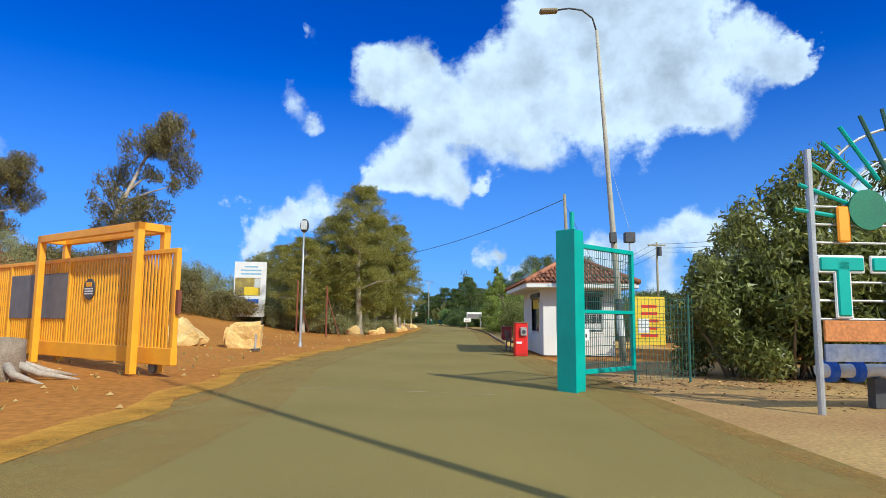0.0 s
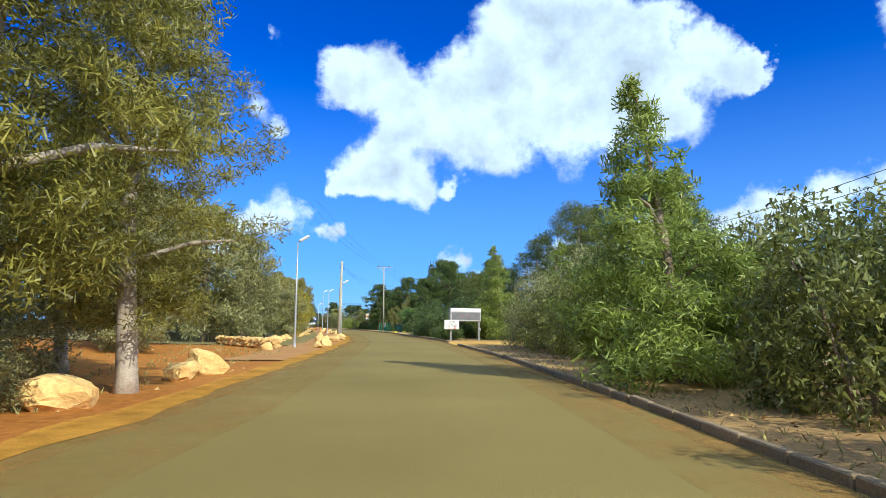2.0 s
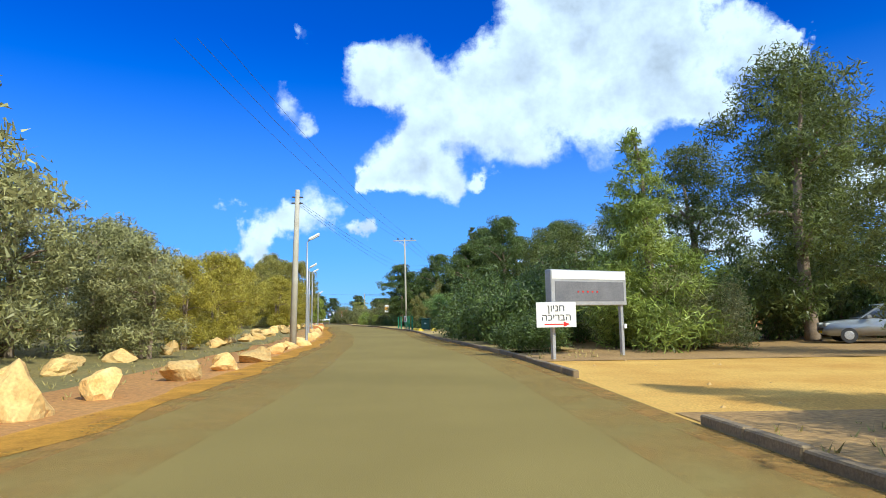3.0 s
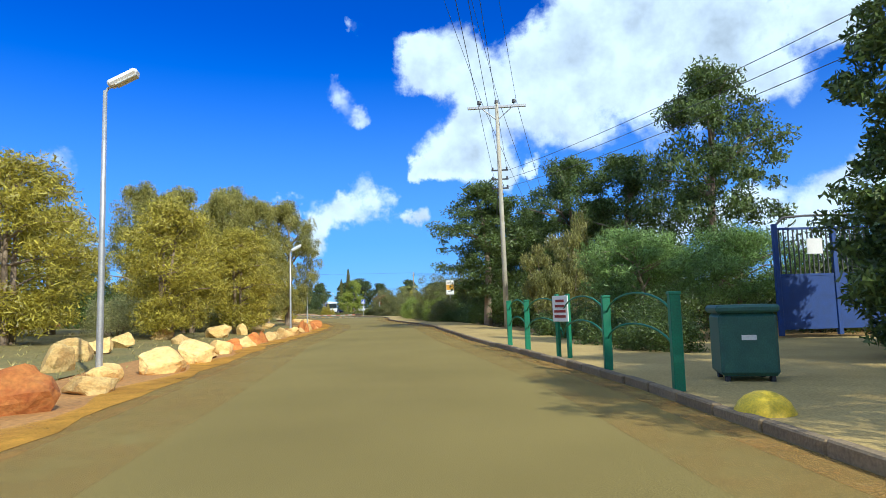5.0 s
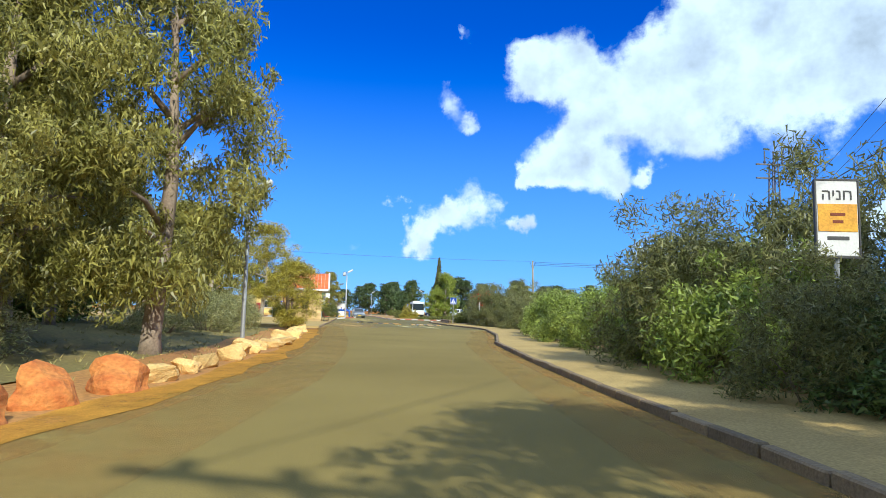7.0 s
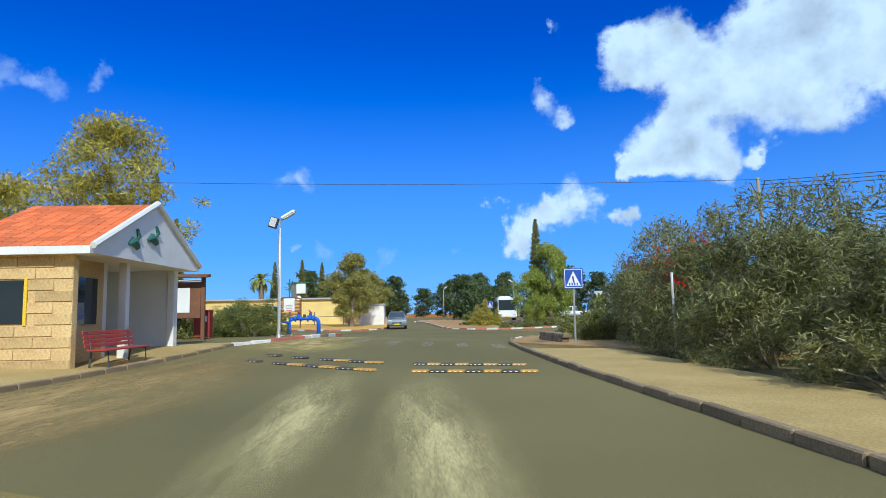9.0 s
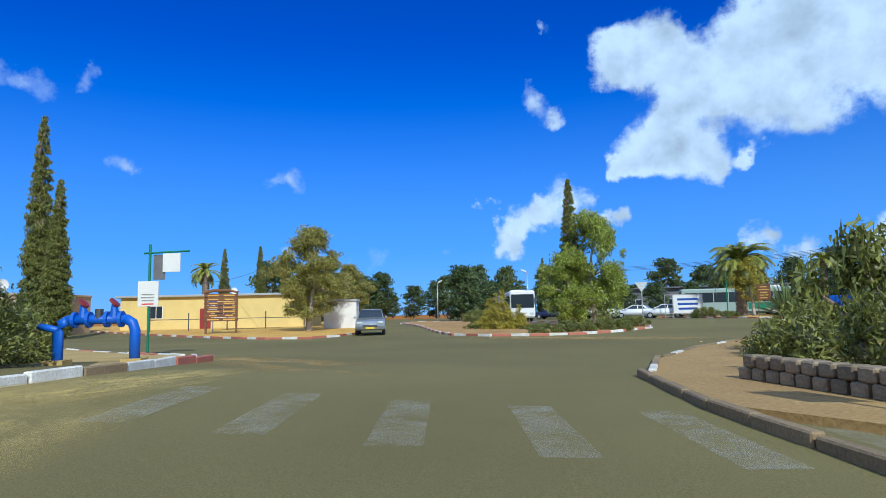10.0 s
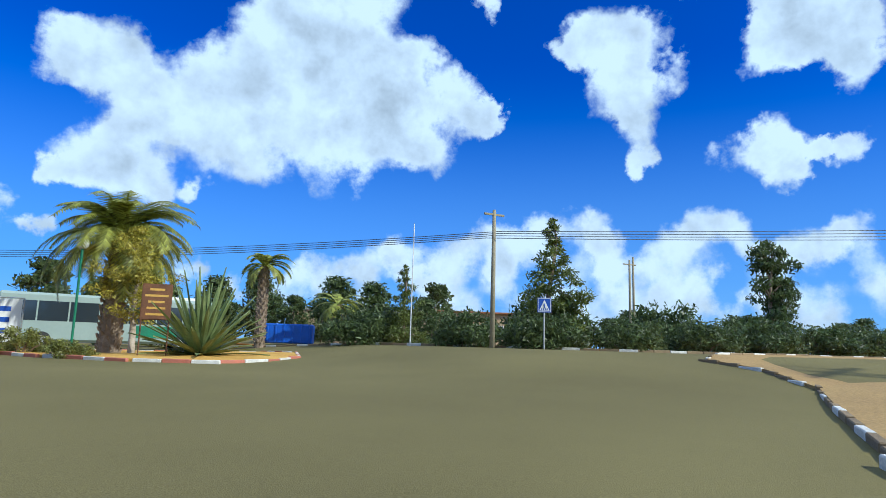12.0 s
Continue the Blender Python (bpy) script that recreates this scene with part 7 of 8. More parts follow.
def shelter():
    root = thing("bus_shelter", (-38.1, 244.9, 0), 0, "yellow stone bus shelter with orange gable roof", "shelter")
    root.matrix_basis = pose(-37.9, 244.4, 0.12, 0, 0, math.degrees(math.atan2(0.907, -0.42)))
    # local x runs along the road away from the start, local y points away from the road
    L, D, Hh, zr = 6.5, 3.2, 3.1, 4.75
    near = part("near_wall", cube(0, 0.22, 0.25, D, 0, Hh), M_ashlar, root)
    me = bpy.data.meshes.new("wall_block")
    bm = cube(-0.03, 0.0, 0.01, 0.93, 0.008, 0.272, 0.008)
    bm.to_mesh(me)
    bm.free()
    me.materials.append(M_ashlar)
    for r in range(10):
        for k in range(4):
            y0 = 0.25 + k * 0.94 - (0.47 if r % 2 else 0)
            if y0 < 0.2 or y0 + 0.94 > D + 0.05 or (1.2 < y0 + 0.47 < 2.4 and 4 <= r <= 7):
                continue
            ob = new("wall_block", me)
            ob.parent = near
            ob.matrix_basis = pose(0, y0, r * 0.29)
    nw = part("window", cube(-0.045, -0.032, 1.45, 2.1, 1.2, 2.3), M_glass, root, "tall narrow dark window")
    part("window_frame", cube(-0.06, -0.03, 1.37, 1.45, 1.15, 2.35), M_yellow, nw)
    part("window_frame", cube(-0.06, -0.03, 2.1, 2.18, 1.15, 2.35), M_yellow, nw)
    part("back_wall", cube(0.22, L, D - 0.22, D, 0, Hh), M_plaster, root)
    part("far_wall", cube(L - 0.22, L, 0.25, D - 0.22, 0, Hh), M_plaster, root)
    part("inner_wall", cube(2.7, 2.9, 0.9, D - 0.22, 0, Hh), M_plaster, root)
    part("front_wall", cube(0.22, 2.7, 0.9, 1.1, 0, Hh), M_ashlar, root)
    bw = part("wide_window", cube(0.6, 2.3, 0.86, 0.885, 1.15, 2.45), M_glass, root, "wide window with notices")
    part("notice", cube(1.0, 1.6, 0.84, 0.86, 1.3, 1.75), M_blue_grey, bw)
    part("window_post", cube(0.45, 0.56, 0.82, 0.9, 1.0, 2.5), M_yellow, bw)
    part("column", cube(2.75, 2.98, 0.25, 0.48, 0, Hh, 0.015), M_plaster, root)
    part("column", cube(L - 0.3, L - 0.05, 0.25, 0.5, 0, Hh, 0.015), M_plaster, root)
    part("floor_slab", cube(0, L, 0.1, D, -0.1, 0.04), M_paving, root)
    # roof: ridge away from the road, gable towards it
    o = 0.35
    xm = L / 2
    rf = raw("roof", [(-o, -0.35, Hh), (xm, -0.35, zr), (L + o, -0.35, Hh), (-o, D + 0.3, Hh), (xm, D + 0.3, zr), (L + o, D + 0.3, Hh),
                      (-o, -0.35, Hh - 0.16), (L + o, -0.35, Hh - 0.16), (-o, D + 0.3, Hh - 0.16), (L + o, D + 0.3, Hh - 0.16)],
             [(0, 1, 4, 3), (1, 2, 5, 4), (0, 6, 7, 2, 1), (3, 4, 5, 9, 8), (0, 3, 8, 6), (2, 7, 9, 5), (6, 8, 9, 7)], M_plaster, root)
    tile = bpy.data.meshes.new("roof_tile")
    bm = cube(0.0, 0.40, 0.005, 0.325, 0.0, 0.035, 0.01)
    bm.to_mesh(tile)
    bm.free()
    tile.materials.append(M_roof_orange)
    slope = math.atan2(zr - Hh, xm + o)
    for r in range(int((xm + o) / math.cos(slope) / 0.36)):
        for k in range(11):
            ob = new("roof_tile", tile)
            ob.parent = rf
            ob.matrix_basis = Matrix.Translation((-o + r * 0.36 * math.cos(slope), -0.33 + k * 0.345, Hh + 0.02 + r * 0.36 * math.sin(slope))) @ pose(0, 0, 0, 0, -math.degrees(slope) + 3, 0)
    for k in range(2):
        s = -1 if k == 0 else 1
        part("barge_board", pipe([(-o if k == 0 else L + o, -0.4, Hh + 0.02), (xm, -0.4, zr + 0.06)], 0.09, 6), M_white, rf)
    part("eave_board", cube(-o - 0.04, -o, -0.35, D + 0.3, Hh - 0.18, Hh + 0.02), M_white, rf)
    for x, z, s in ((1.9, 3.35, 0.35), (3.1, 3.6, 0.42)):
        em = part("gable_ornament", pipe([(x - s, -0.37, z), (x - s * 0.4, -0.37, z + 0.12), (x + s * 0.2, -0.37, z), (x + s * 0.6, -0.37, z + 0.3), (x + s * 0.3, -0.37, z + 0.5)], [0.05, 0.13, 0.12, 0.08, 0.05], 8), M_dark_green, root, "dark green plaque shape")
    return root


shelter()
bench(-38.2, 245.8, math.degrees(math.atan2(0.907, -0.42)), "red wooden slatted bench in front of the shelter", M_red_wood, 2.6, 0.1)
nb = thing("notice_board", (-44.6, 253.4, gz(-44.6, 253.4) + 0.05), 30, "dark wooden roofed notice board with white sheets", "notice board")
for x in (-1.3, 1.3):
    part("post", cube(x - 0.08, x + 0.08, -0.08, 0.08, -0.2, 2.7, 0.01), M_wood, nb)
part("board", cube(-1.2, 1.2, -0.04, 0.04, 0.9, 2.45, 0.01), M_wood, nb)
part("sheet", cube(-0.1, 0.75, -0.06, -0.04, 1.15, 2.2), M_white, nb)
part("sheet", cube(-1.0, -0.45, -0.06, -0.04, 1.7, 2.2), M_white, nb)
part("little_roof", cube(-1.6, 1.6, -0.35, 0.35, 2.65, 2.78, 0.03, pose(0, 0, 0, 6, 0, 0)), M_wood, nb)
rb = thing("litter_bin", (-44.4, 255.0, gz(-44.4, 255.0) + 0.05), 30, "dark red metal litter bin by the notice board", "bin")
part("body", cube(-0.35, 0.35, -0.3, 0.3, 0.0, 1.15, 0.03), M_maroon, rb)
part("lid", cube(-0.37, 0.37, -0.32, 0.32, 1.15, 1.22, 0.02), M_maroon, rb)
part("slot", cube(0.05, 0.25, -0.31, -0.3, 0.7, 0.95), M_white, rb)
db_scale = 0.82
osn = thing("hanging_sign", (-52, 261.5, gz(-52, 261.5)), 25, "orange sign hanging from a pale steel gallows", "sign")
part("post", pipe([(-0.9, 0, 0), (-0.9, 0, 3.6)], 0.06, 8), M_galv, osn)
part("beam", pipe([(-1.2, 0, 3.5), (0.9, 0, 3.6)], 0.06, 8), M_galv, osn)
part("plate", cube(-0.55, 0.5, -0.04, 0.0, 2.75, 3.35, 0.01), M_orange, osn)


def blue_pipe():
    root = thing("water_pipe", (-42.6, 260.0, gz(-42.6, 260) + 0.06), 28, "bright blue water main loop with valves", "pipe")
    for x in (-0.95, 0.95):
        part("riser", pipe([(x, 0, -0.2), (x, 0, 0.75), (x * 0.93, 0, 0.95), (x * 0.75, 0, 1.05)], 0.13, 12), M_blue, root, smooth=True)
    part("header", pipe([(-0.75, 0, 1.05), (0.75, 0, 1.05)], 0.12, 12), M_blue, root, smooth=True)
    for x in (-0.55, -0.2, 0.25, 0.6):
        part("flange", pipe([(x - 0.04, 0, 1.05), (x + 0.04, 0, 1.05)], 0.21, 14), M_blue, root)
    for x in (-0.35, 0.42):
        v = part("valve", pipe([(x, 0, 1.1), (x, 0, 1.45)], [0.12, 0.07], 10), M_blue, root)
        part("handwheel", pipe([(x - 0.02, 0, 1.46), (x + 0.02, 0, 1.50)], 0.15, 12), M_maroon, v, "dark red handwheel")
    part("side_outlet", pipe([(-0.95, 0, 0.8), (-1.5, 0.2, 0.9)], 0.09, 10), M_blue, root, smooth=True)
    part("meter", pipe([(0.05, -0.02, 1.05), (0.05, -0.02, 1.32)], 0.1, 10), M_dark, root)
    for x in (-0.95, 0.95):
        part("foot", cube(x - 0.25, x + 0.25, -0.25, 0.25, -0.1, 0.04), M_paving, root)
    return root


pw2 = blue_pipe()
pw2.matrix_basis = pw2.matrix_basis @ Matrix.Scale(0.78, 4)
dish = thing("satellite_dish", (-90.0, 287.5, gz(-90, 287.5) + 3.7), 30, "white satellite dish on the flat roof", "dish")
bm = bmesh.new()
bmesh.ops.create_uvsphere(bm, u_segments=16, v_segments=10, radius=1.0)
bmesh.ops.delete(bm, geom=[v for v in bm.verts if v.co.z > -0.6], context="VERTS")
for v in bm.verts:
    v.co = Vector((v.co.x, -v.co.z * 0.8 - 0.9, v.co.y + 0.95))
part("bowl", bm, M_white, dish, smooth=True)
part("mount", pipe([(0, 0, -0.1), (0, -0.05, 0.9)], 0.05, 8), M_galv, dish)


def crossing_sign(x, y, h, turn, label):
    root = thing("crossing_sign", (x, y, gz(x, y) + 0.05), turn, label, "road sign")
    part("post", pipe([(0, 0, -0.2), (0, 0, h)], 0.038, 8), M_galv, root)
    pl = part("plate", cube(-0.36, 0.36, -0.06, -0.04, h - 0.78, h - 0.02, 0.006), M_sign_blue, root, "blue square plate with white border")
    for x0, x1, z0, z1 in ((-0.33, 0.33, h - 0.07, h - 0.05), (-0.33, 0.33, h - 0.75, h - 0.73), (-0.33, -0.31, h - 0.75, h - 0.05), (0.31, 0.33, h - 0.75, h - 0.05)):
        part("border", cube(x0, x1, -0.065, -0.06, z0, z1), M_white, pl)
    bm = bmesh.new()
    bm.faces.new([bm.verts.new(v) for v in ((-0.27, -0.064, h - 0.68), (0.27, -0.064, h - 0.68), (0, -0.064, h - 0.12))])
    tri = part("triangle", bm, M_white, pl)
    for k in range(4):
        part("stripe", cube(-0.17 + k * 0.095, -0.12 + k * 0.095, -0.07, -0.066, h - 0.66, h - 0.56), M_sign_blue, tri)
    part("mark", pipe([(0.02, -0.068, h - 0.55), (-0.02, -0.068, h - 0.32)], 0.035, 5), M_sign_blue, tri)
    return root


M_sign_blue = material("sign_blue", ((0.02, 0.08, 0.42), (0.02, 0.07, 0.36)), 0.4, 3, 30, 0)
crossing_sign(-28.2, 257.3, 2.95, 20, "blue pedestrian crossing sign on a steel post")
crossing_sign(-66.5, 288.6, 2.6, 35, "blue pedestrian crossing sign across the junction")
crossing_sign(-49.0, 306.5, 2.4, 25, "small crossing sign along the island")
crossing_sign(-62.5, 303.0, 2.4, 25, "small crossing sign on the straight road")
wp = thing("marker_post", (-24.4, 253.0, gz(-24.4, 253)), 0, "plain white steel marker post by the hedge", "post")
part("post", pipe([(0, 0, -0.2), (0, 0, 2.45)], 0.035, 8), M_white, wp)
wall = tagged(new("stone_edging"), "short low wall of squared rough stones at the corner bed", "wall")
edge_stone = bpy.data.meshes.new("stone")
bm = cube(-0.15, 0.15, -0.13, 0.13, 0.0, 0.19, 0.025)
bm.to_mesh(edge_stone)
bm.free()
edge_stone.materials.append(material("grey_brown_stone", ((0.30, 0.24, 0.16), (0.20, 0.15, 0.10)), 0.95, 3, 25, 0.8, per_object=0.3))
for k in range(11):
    for j in range(2):
        ob = new("stone", edge_stone)
        ob.parent = wall
        x, y = lerp(-30.7, -28.9, (k + 0.4 * j) / 11), lerp(262.0, 259.0, (k + 0.4 * j) / 11)
        ob.matrix_basis = pose(x, y, gz(x, y) + 0.08 + 0.195 * j, rr.uniform(-2, 2), rr.uniform(-2, 2), 31 + rr.uniform(-4, 4))
gs = thing("map_sign", (-48.6, 266.6, gz(-48.6, 266.6) + 0.05), 22, "green post carrying white boards", "sign")
part("post", pipe([(0, 0, -0.2), (0, 0, 3.7)], 0.045, 8), M_green_post, gs)
part("arm", pipe([(-0.2, 0, 3.4), (1.35, 0, 3.45)], 0.035, 6), M_green_post, gs)
part("board", cube(0.45, 1.05, -0.03, 0.0, 2.75, 3.38, 0.005), M_white, gs)
part("dark_board", cube(0.1, 0.5, 0.05, 0.08, 2.5, 3.35, 0.005), M_grey_panel, gs)
lo = part("lower_board", cube(-0.35, 0.35, -0.08, -0.05, 1.6, 2.45, 0.005), M_white, gs)
bars(lo, -0.28, 0.28, 1.75, 2.05, -0.08, 3, M_galv, 3, 0.4)
part("arrow_bar", cube(-0.2, 0.2, -0.086, -0.08, 1.66, 1.70), M_red, lo)

db = thing("direction_board", (-64.4, 287.2, gz(-64.4, 287.2)), 38, "brown wooden direction board with pale lettering bars", "sign")
db.matrix_basis = db.matrix_basis @ Matrix.Scale(db_scale, 4)
for x in (-1.3, 1.3):
    part("post", cube(x - 0.09, x + 0.09, -0.09, 0.09, -0.2, 3.8, 0.01), M_wood, db)
for k in range(7):
    pl = part("plank", cube(-1.45, 1.45, -0.14, -0.09, 1.25 + k * 0.36, 1.56 + k * 0.36, 0.012), M_wood, db)
    bars(pl, -1.2, -0.15, 1.30 + k * 0.36, 1.51 + k * 0.36, -0.14, 1, M_sand, k, 0.55)
    bars(pl, 0.15, 1.2, 1.30 + k * 0.36, 1.51 + k * 0.36, -0.14, 1, M_sand, k + 20, 0.55)
part("top_arch", pipe([(-1.45, -0.1, 3.8), (-0.7, -0.1, 4.0), (0.7, -0.1, 4.0), (1.45, -0.1, 3.8)], 0.14, 8), M_wood, db)
part("round_badge", pipe([(1.1, -0.15, 3.95), (1.1, -0.2, 3.95)], 0.3, 14), M_white, db)


def building(name, label, x, y, turn, w, d, h, wall_mat, roof_mat, wins, overhang=0.35, doors=()):
    root = thing(name, (x, y, gz(x, y)), turn, label, "building")
    part("wall", cube(0, w, 0, d, -0.3, h), wall_mat, root)
    part("roof", cube(-overhang, w + overhang, -overhang, d + overhang, h, h + 0.22, 0.03), roof_mat, root)
    for x0, z0, ww, hh in wins:
        wn_ = part("window", cube(x0, x0 + ww, -0.02, 0.01, z0, z0 + hh), M_glass, root)
        for a in ((x0 - 0.06, x0, z0, z0 + hh), (x0 + ww, x0 + ww + 0.06, z0, z0 + hh), (x0 - 0.06, x0 + ww + 0.06, z0 - 0.06, z0), (x0 - 0.06, x0 + ww + 0.06, z0 + hh, z0 + hh + 0.06), (x0 + ww / 2 - 0.03, x0 + ww / 2 + 0.03, z0, z0 + hh)):
            part("window_frame", cube(a[0], a[1], -0.05, 0.0, a[2], a[3]), M_white, wn_)
    for x0, ww, hh in doors:
        part("door", cube(x0, x0 + ww, -0.04, 0.02, 0, hh), M_maroon, root)
    return root


M_cream = material("cream_wall", ((0.74, 0.58, 0.21), (0.66, 0.50, 0.18)), 0.85, 0.8, 20, 0.1)
M_tan = material("tan_wall", ((0.50, 0.36, 0.22), (0.44, 0.32, 0.20)), 0.9, 0.8, 20, 0.1)
M_metal_roof = material("pale_metal_roof", ((0.42, 0.42, 0.40), (0.35, 0.36, 0.36)), 0.5, 1, 20, 0.1)
building("prefab_house", "low cream prefab building with pale roof", -86, 296.5, 24, 19, 7, 3.3, M_cream, M_metal_roof, ((9.5, 1.2, 1.8, 1.3), (3, 1.2, 1.2, 1.2)), 0.4, ((8.0, 1.1, 2.1),))
for k in range(5):
    x = -78 + k * 3.2
    pp = thing("fence_post", (x, 293.0 + k * 1.4, gz(x, 293)), 0, "thin dark fence post before the prefab house", "post", "yard fence posts")
    part("shaft", pipe([(0, 0, -0.1), (0, 0, 1.7)], 0.05, 6), M_dark, pp)
    part("rail", pipe([(0, 0, 1.1), (3.2, 1.4, 1.1)], 0.03, 5), M_dark, pp)
building("flat_house", "plain tan flat-roofed building behind shrubs", -92, 283, 24, 9, 8, 3.6, M_tan, M_tan, ((5.5, 1.0, 1.0, 1.0),), 0.1)
building("white_hut", "small white hut under the tree", -59.6, 293.4, 25, 2.6, 2.2, 2.2, M_plaster, M_metal_roof, (), 0.1)
building("long_shed", "long dark shed behind the car park", -46, 356, 0, 26, 9, 4.2, M_grey_panel, M_grey_panel, ((3, 1, 2, 1.5), (9, 1, 2, 1.5), (15, 1, 2, 1.5)), 0.6)
building("far_house", "low house with red roof among far trees", 2, 352, -18, 17, 8, 3.8, M_tan, M_tile, ((4, 1.2, 1.4, 1.2), (9, 1.2, 1.4, 1.2)), 0.5)
building("garden_wall_house", "tan low building behind the blue skip", -14, 345, -10, 13, 6, 3.0, M_tan, M_metal_roof, ((3, 1, 1.2, 1.0),), 0.2)
sk = thing("skip", (-17.6, 330.5, gz(-17.6, 330.5)), -20, "bright blue open waste skip", "skip")
part("body", cube(-1.9, 1.9, -0.9, 0.9, 0.15, 1.5, 0.08), M_blue, sk)
for k in range(7):
    part("rib", cube(-1.75 + k * 0.56, -1.65 + k * 0.56, -0.96, -0.9, 0.2, 1.45), M_blue, sk)


# palms and agave
def palm(name, label, x, y, h, n, length, seed, mat, trunk_r=0.42):
    g_ = random.Random(seed)
    root = thing(name, (x, y, gz(x, y)), 0, label, "palm")
    bm = bmesh.new()
    tube(bm, [(0, 0, -0.3), (0, 0, 0.4), (0.05, 0, h * 0.6), (0.0, 0, h)], [trunk_r * 1.25, trunk_r * 1.05, trunk_r * 0.9, trunk_r], 12)
    for k in range(int(h * 26)):
        z, a = 0.15 + (h - 0.2) * k / (h * 26), k * 2.4
        c = Vector((math.cos(a) * trunk_r * 1.0, math.sin(a) * trunk_r * 1.0, z))
        tube(bm, [c, c + Vector((math.cos(a) * 0.12, math.sin(a) * 0.12, 0.16))], [0.10, 0.04], 4)
    part("trunk", bm, M_bark, root)
    for k in range(n):
        a, e = g_.uniform(0, 2 * math.pi), g_.uniform(-0.25, 1.35)
        ln = length * g_.uniform(0.85, 1.1)
        vs, fs, pts = [], [], []
        p, d = Vector((0, 0, h)), e
        for i in range(11):
            pts.append(p.copy())
            p = p + Vector((math.cos(a) * math.cos(d), math.sin(a) * math.cos(d), math.sin(d))) * ln / 10
            d -= 0.17 + 0.05 * (i / 10)
        side = Vector((-math.sin(a), math.cos(a), 0))
        for i in range(1, 11):
            for j in range(3):
                q = pts[i - 1].lerp(pts[i], j / 3)
                ahead = (pts[i] - pts[i - 1]).normalized()
                w = 0.62 * math.sin(math.pi * (0.12 + 0.82 * i / 11)) * length / 3.2
                for s in (-1, 1):
                    tip = q + side * s * w * 0.8 + ahead * w * 0.6 - Vector((0, 0, 0.25 * w))
                    b = len(vs)
                    vs += [q - ahead * 0.07, q + ahead * 0.07, tip]
                    fs.append((b, b + 1, b + 2))
        for i in range(10):
            b = len(vs)
            u = side * 0.03
            vs += [pts[i] - u, pts[i] + u, pts[i + 1] + u * 0.7, pts[i + 1] - u * 0.7]
            fs.append((b, b + 1, b + 2, b + 3))
        raw("frond", vs, fs, mat, root)
    return root


M_palm = leaf_material("palm_leaf", (0.22, 0.25, 0.04), (0.34, 0.34, 0.08))
palm("palm_tree", "date palm with arching fronds on the island", -28.3, 317.5, 5.2, 84, 3.9, 4, M_palm)
palm("palm_tree", "smaller palm behind the bus", -19.5, 330, 5.6, 26, 2.3, 5, M_palm, 0.28)
palm("palm_tree", "distant fan-shaped palm behind the prefab house", -84, 306, 6.4, 30, 2.4, 6, M_palm, 0.3)
palm("palm_tree", "short palm by the blue skip", -15.0, 327, 2.6, 20, 2.2, 8, M_palm, 0.3)
ivy = tree("ivy_tree", "golden-leaved small tree leaning on the palm", 5.4, 1.6, 2.1, M_acacia, M_bark_pale, 86, 60, 8000, (0.15, 0.06), clump_size=0.5)
scatter(ivy, [(-27.4, 315.8, 1.0, 0, 1.0)])
ag = thing("agave", (-24.9, 313.0, gz(-24.9, 313.0) + 0.05), 0, "large agave with long upright grey-green blades", "agave")
M_agave = material("agave_leaf", ((0.12, 0.17, 0.05), (0.22, 0.27, 0.10)), 0.6, 2, 20, 0.1)
for k in range(72):
    a = k * 2.399
    e = radians(lerp(84, 8, (k / 71) ** 0.85)) + rr.uniform(-0.08, 0.08)
    ln = lerp(3.5, 2.5, k / 71) * rr.uniform(0.85, 1.1)
    o = Vector((math.cos(a), math.sin(a), 0))
    s = Vector((-math.sin(a), math.cos(a), 0))
    vs, fs = [], []
    for i in range(6):
        u = i / 5
        p = o * (0.12 + ln * u * math.cos(e)) + Vector((0, 0, 0.1 + ln * u * math.sin(e) - 0.12 * u * u * ln * math.cos(e)))
        w = 0.16 * (1 - u) ** 0.6 * (0.8 + 0.5 * u) + 0.004
        nrm = Vector((-o.x * math.sin(e), -o.y * math.sin(e), math.cos(e)))
        vs += [p - s * w + nrm * 0.03, p - nrm * 0.02, p + s * w + nrm * 0.03]
    for i in range(5):
        b = i * 3
        fs += [(b, b + 1, b + 4, b + 3), (b + 1, b + 2, b + 5, b + 4), (b + 3, b + 5, b + 2, b)]
    raw("blade", vs, fs, M_agave, ag)
ib = thing("info_board", (-26.7, 312.5, gz(-26.7, 312.5)), -12, "brown framed information board with pale bars", "sign")
for x in (-0.5, 0.5):
    part("post", pipe([(x, 0, -0.2), (x, 0, 2.9)], 0.03, 6), M_wood, ib)
ip = part("panel", cube(-0.55, 0.55, -0.05, -0.02, 1.5, 2.9, 0.02), M_wood, ib)
bars(ip, -0.45, 0.45, 1.6, 2.8, -0.05, 5, M_sand, 9, 0.35)
lp = thing("park_lamp", (-29.6, 315.5, gz(-29.6, 315.5)), 0, "green post lamp with round white globe", "street lamp")
part("post", pipe([(0, 0, -0.2), (0, 0, 4.4)], 0.05, 8), M_green_post, lp)
bm = bmesh.new()
bmesh.ops.create_uvsphere(bm, u_segments=14, v_segments=9, radius=0.24)
for v in bm.verts:
    v.co.z += 4.6
part("globe", bm, M_glass_grey, lp, smooth=True)
yl = thing("give_way_sign", (-37.2, 315.0, gz(-37.2, 315)), 190, "give-way sign seen from its grey back", "road sign")
part("post", pipe([(0, 0, -0.2), (0, 0, 3.3)], 0.05, 8), M_galv, yl)
bm = bmesh.new()
vs = [bm.verts.new(v) for v in ((-0.6, 0.05, 3.6), (0.6, 0.05, 3.6), (0, 0.05, 2.6))]
f = bm.faces.new(vs)
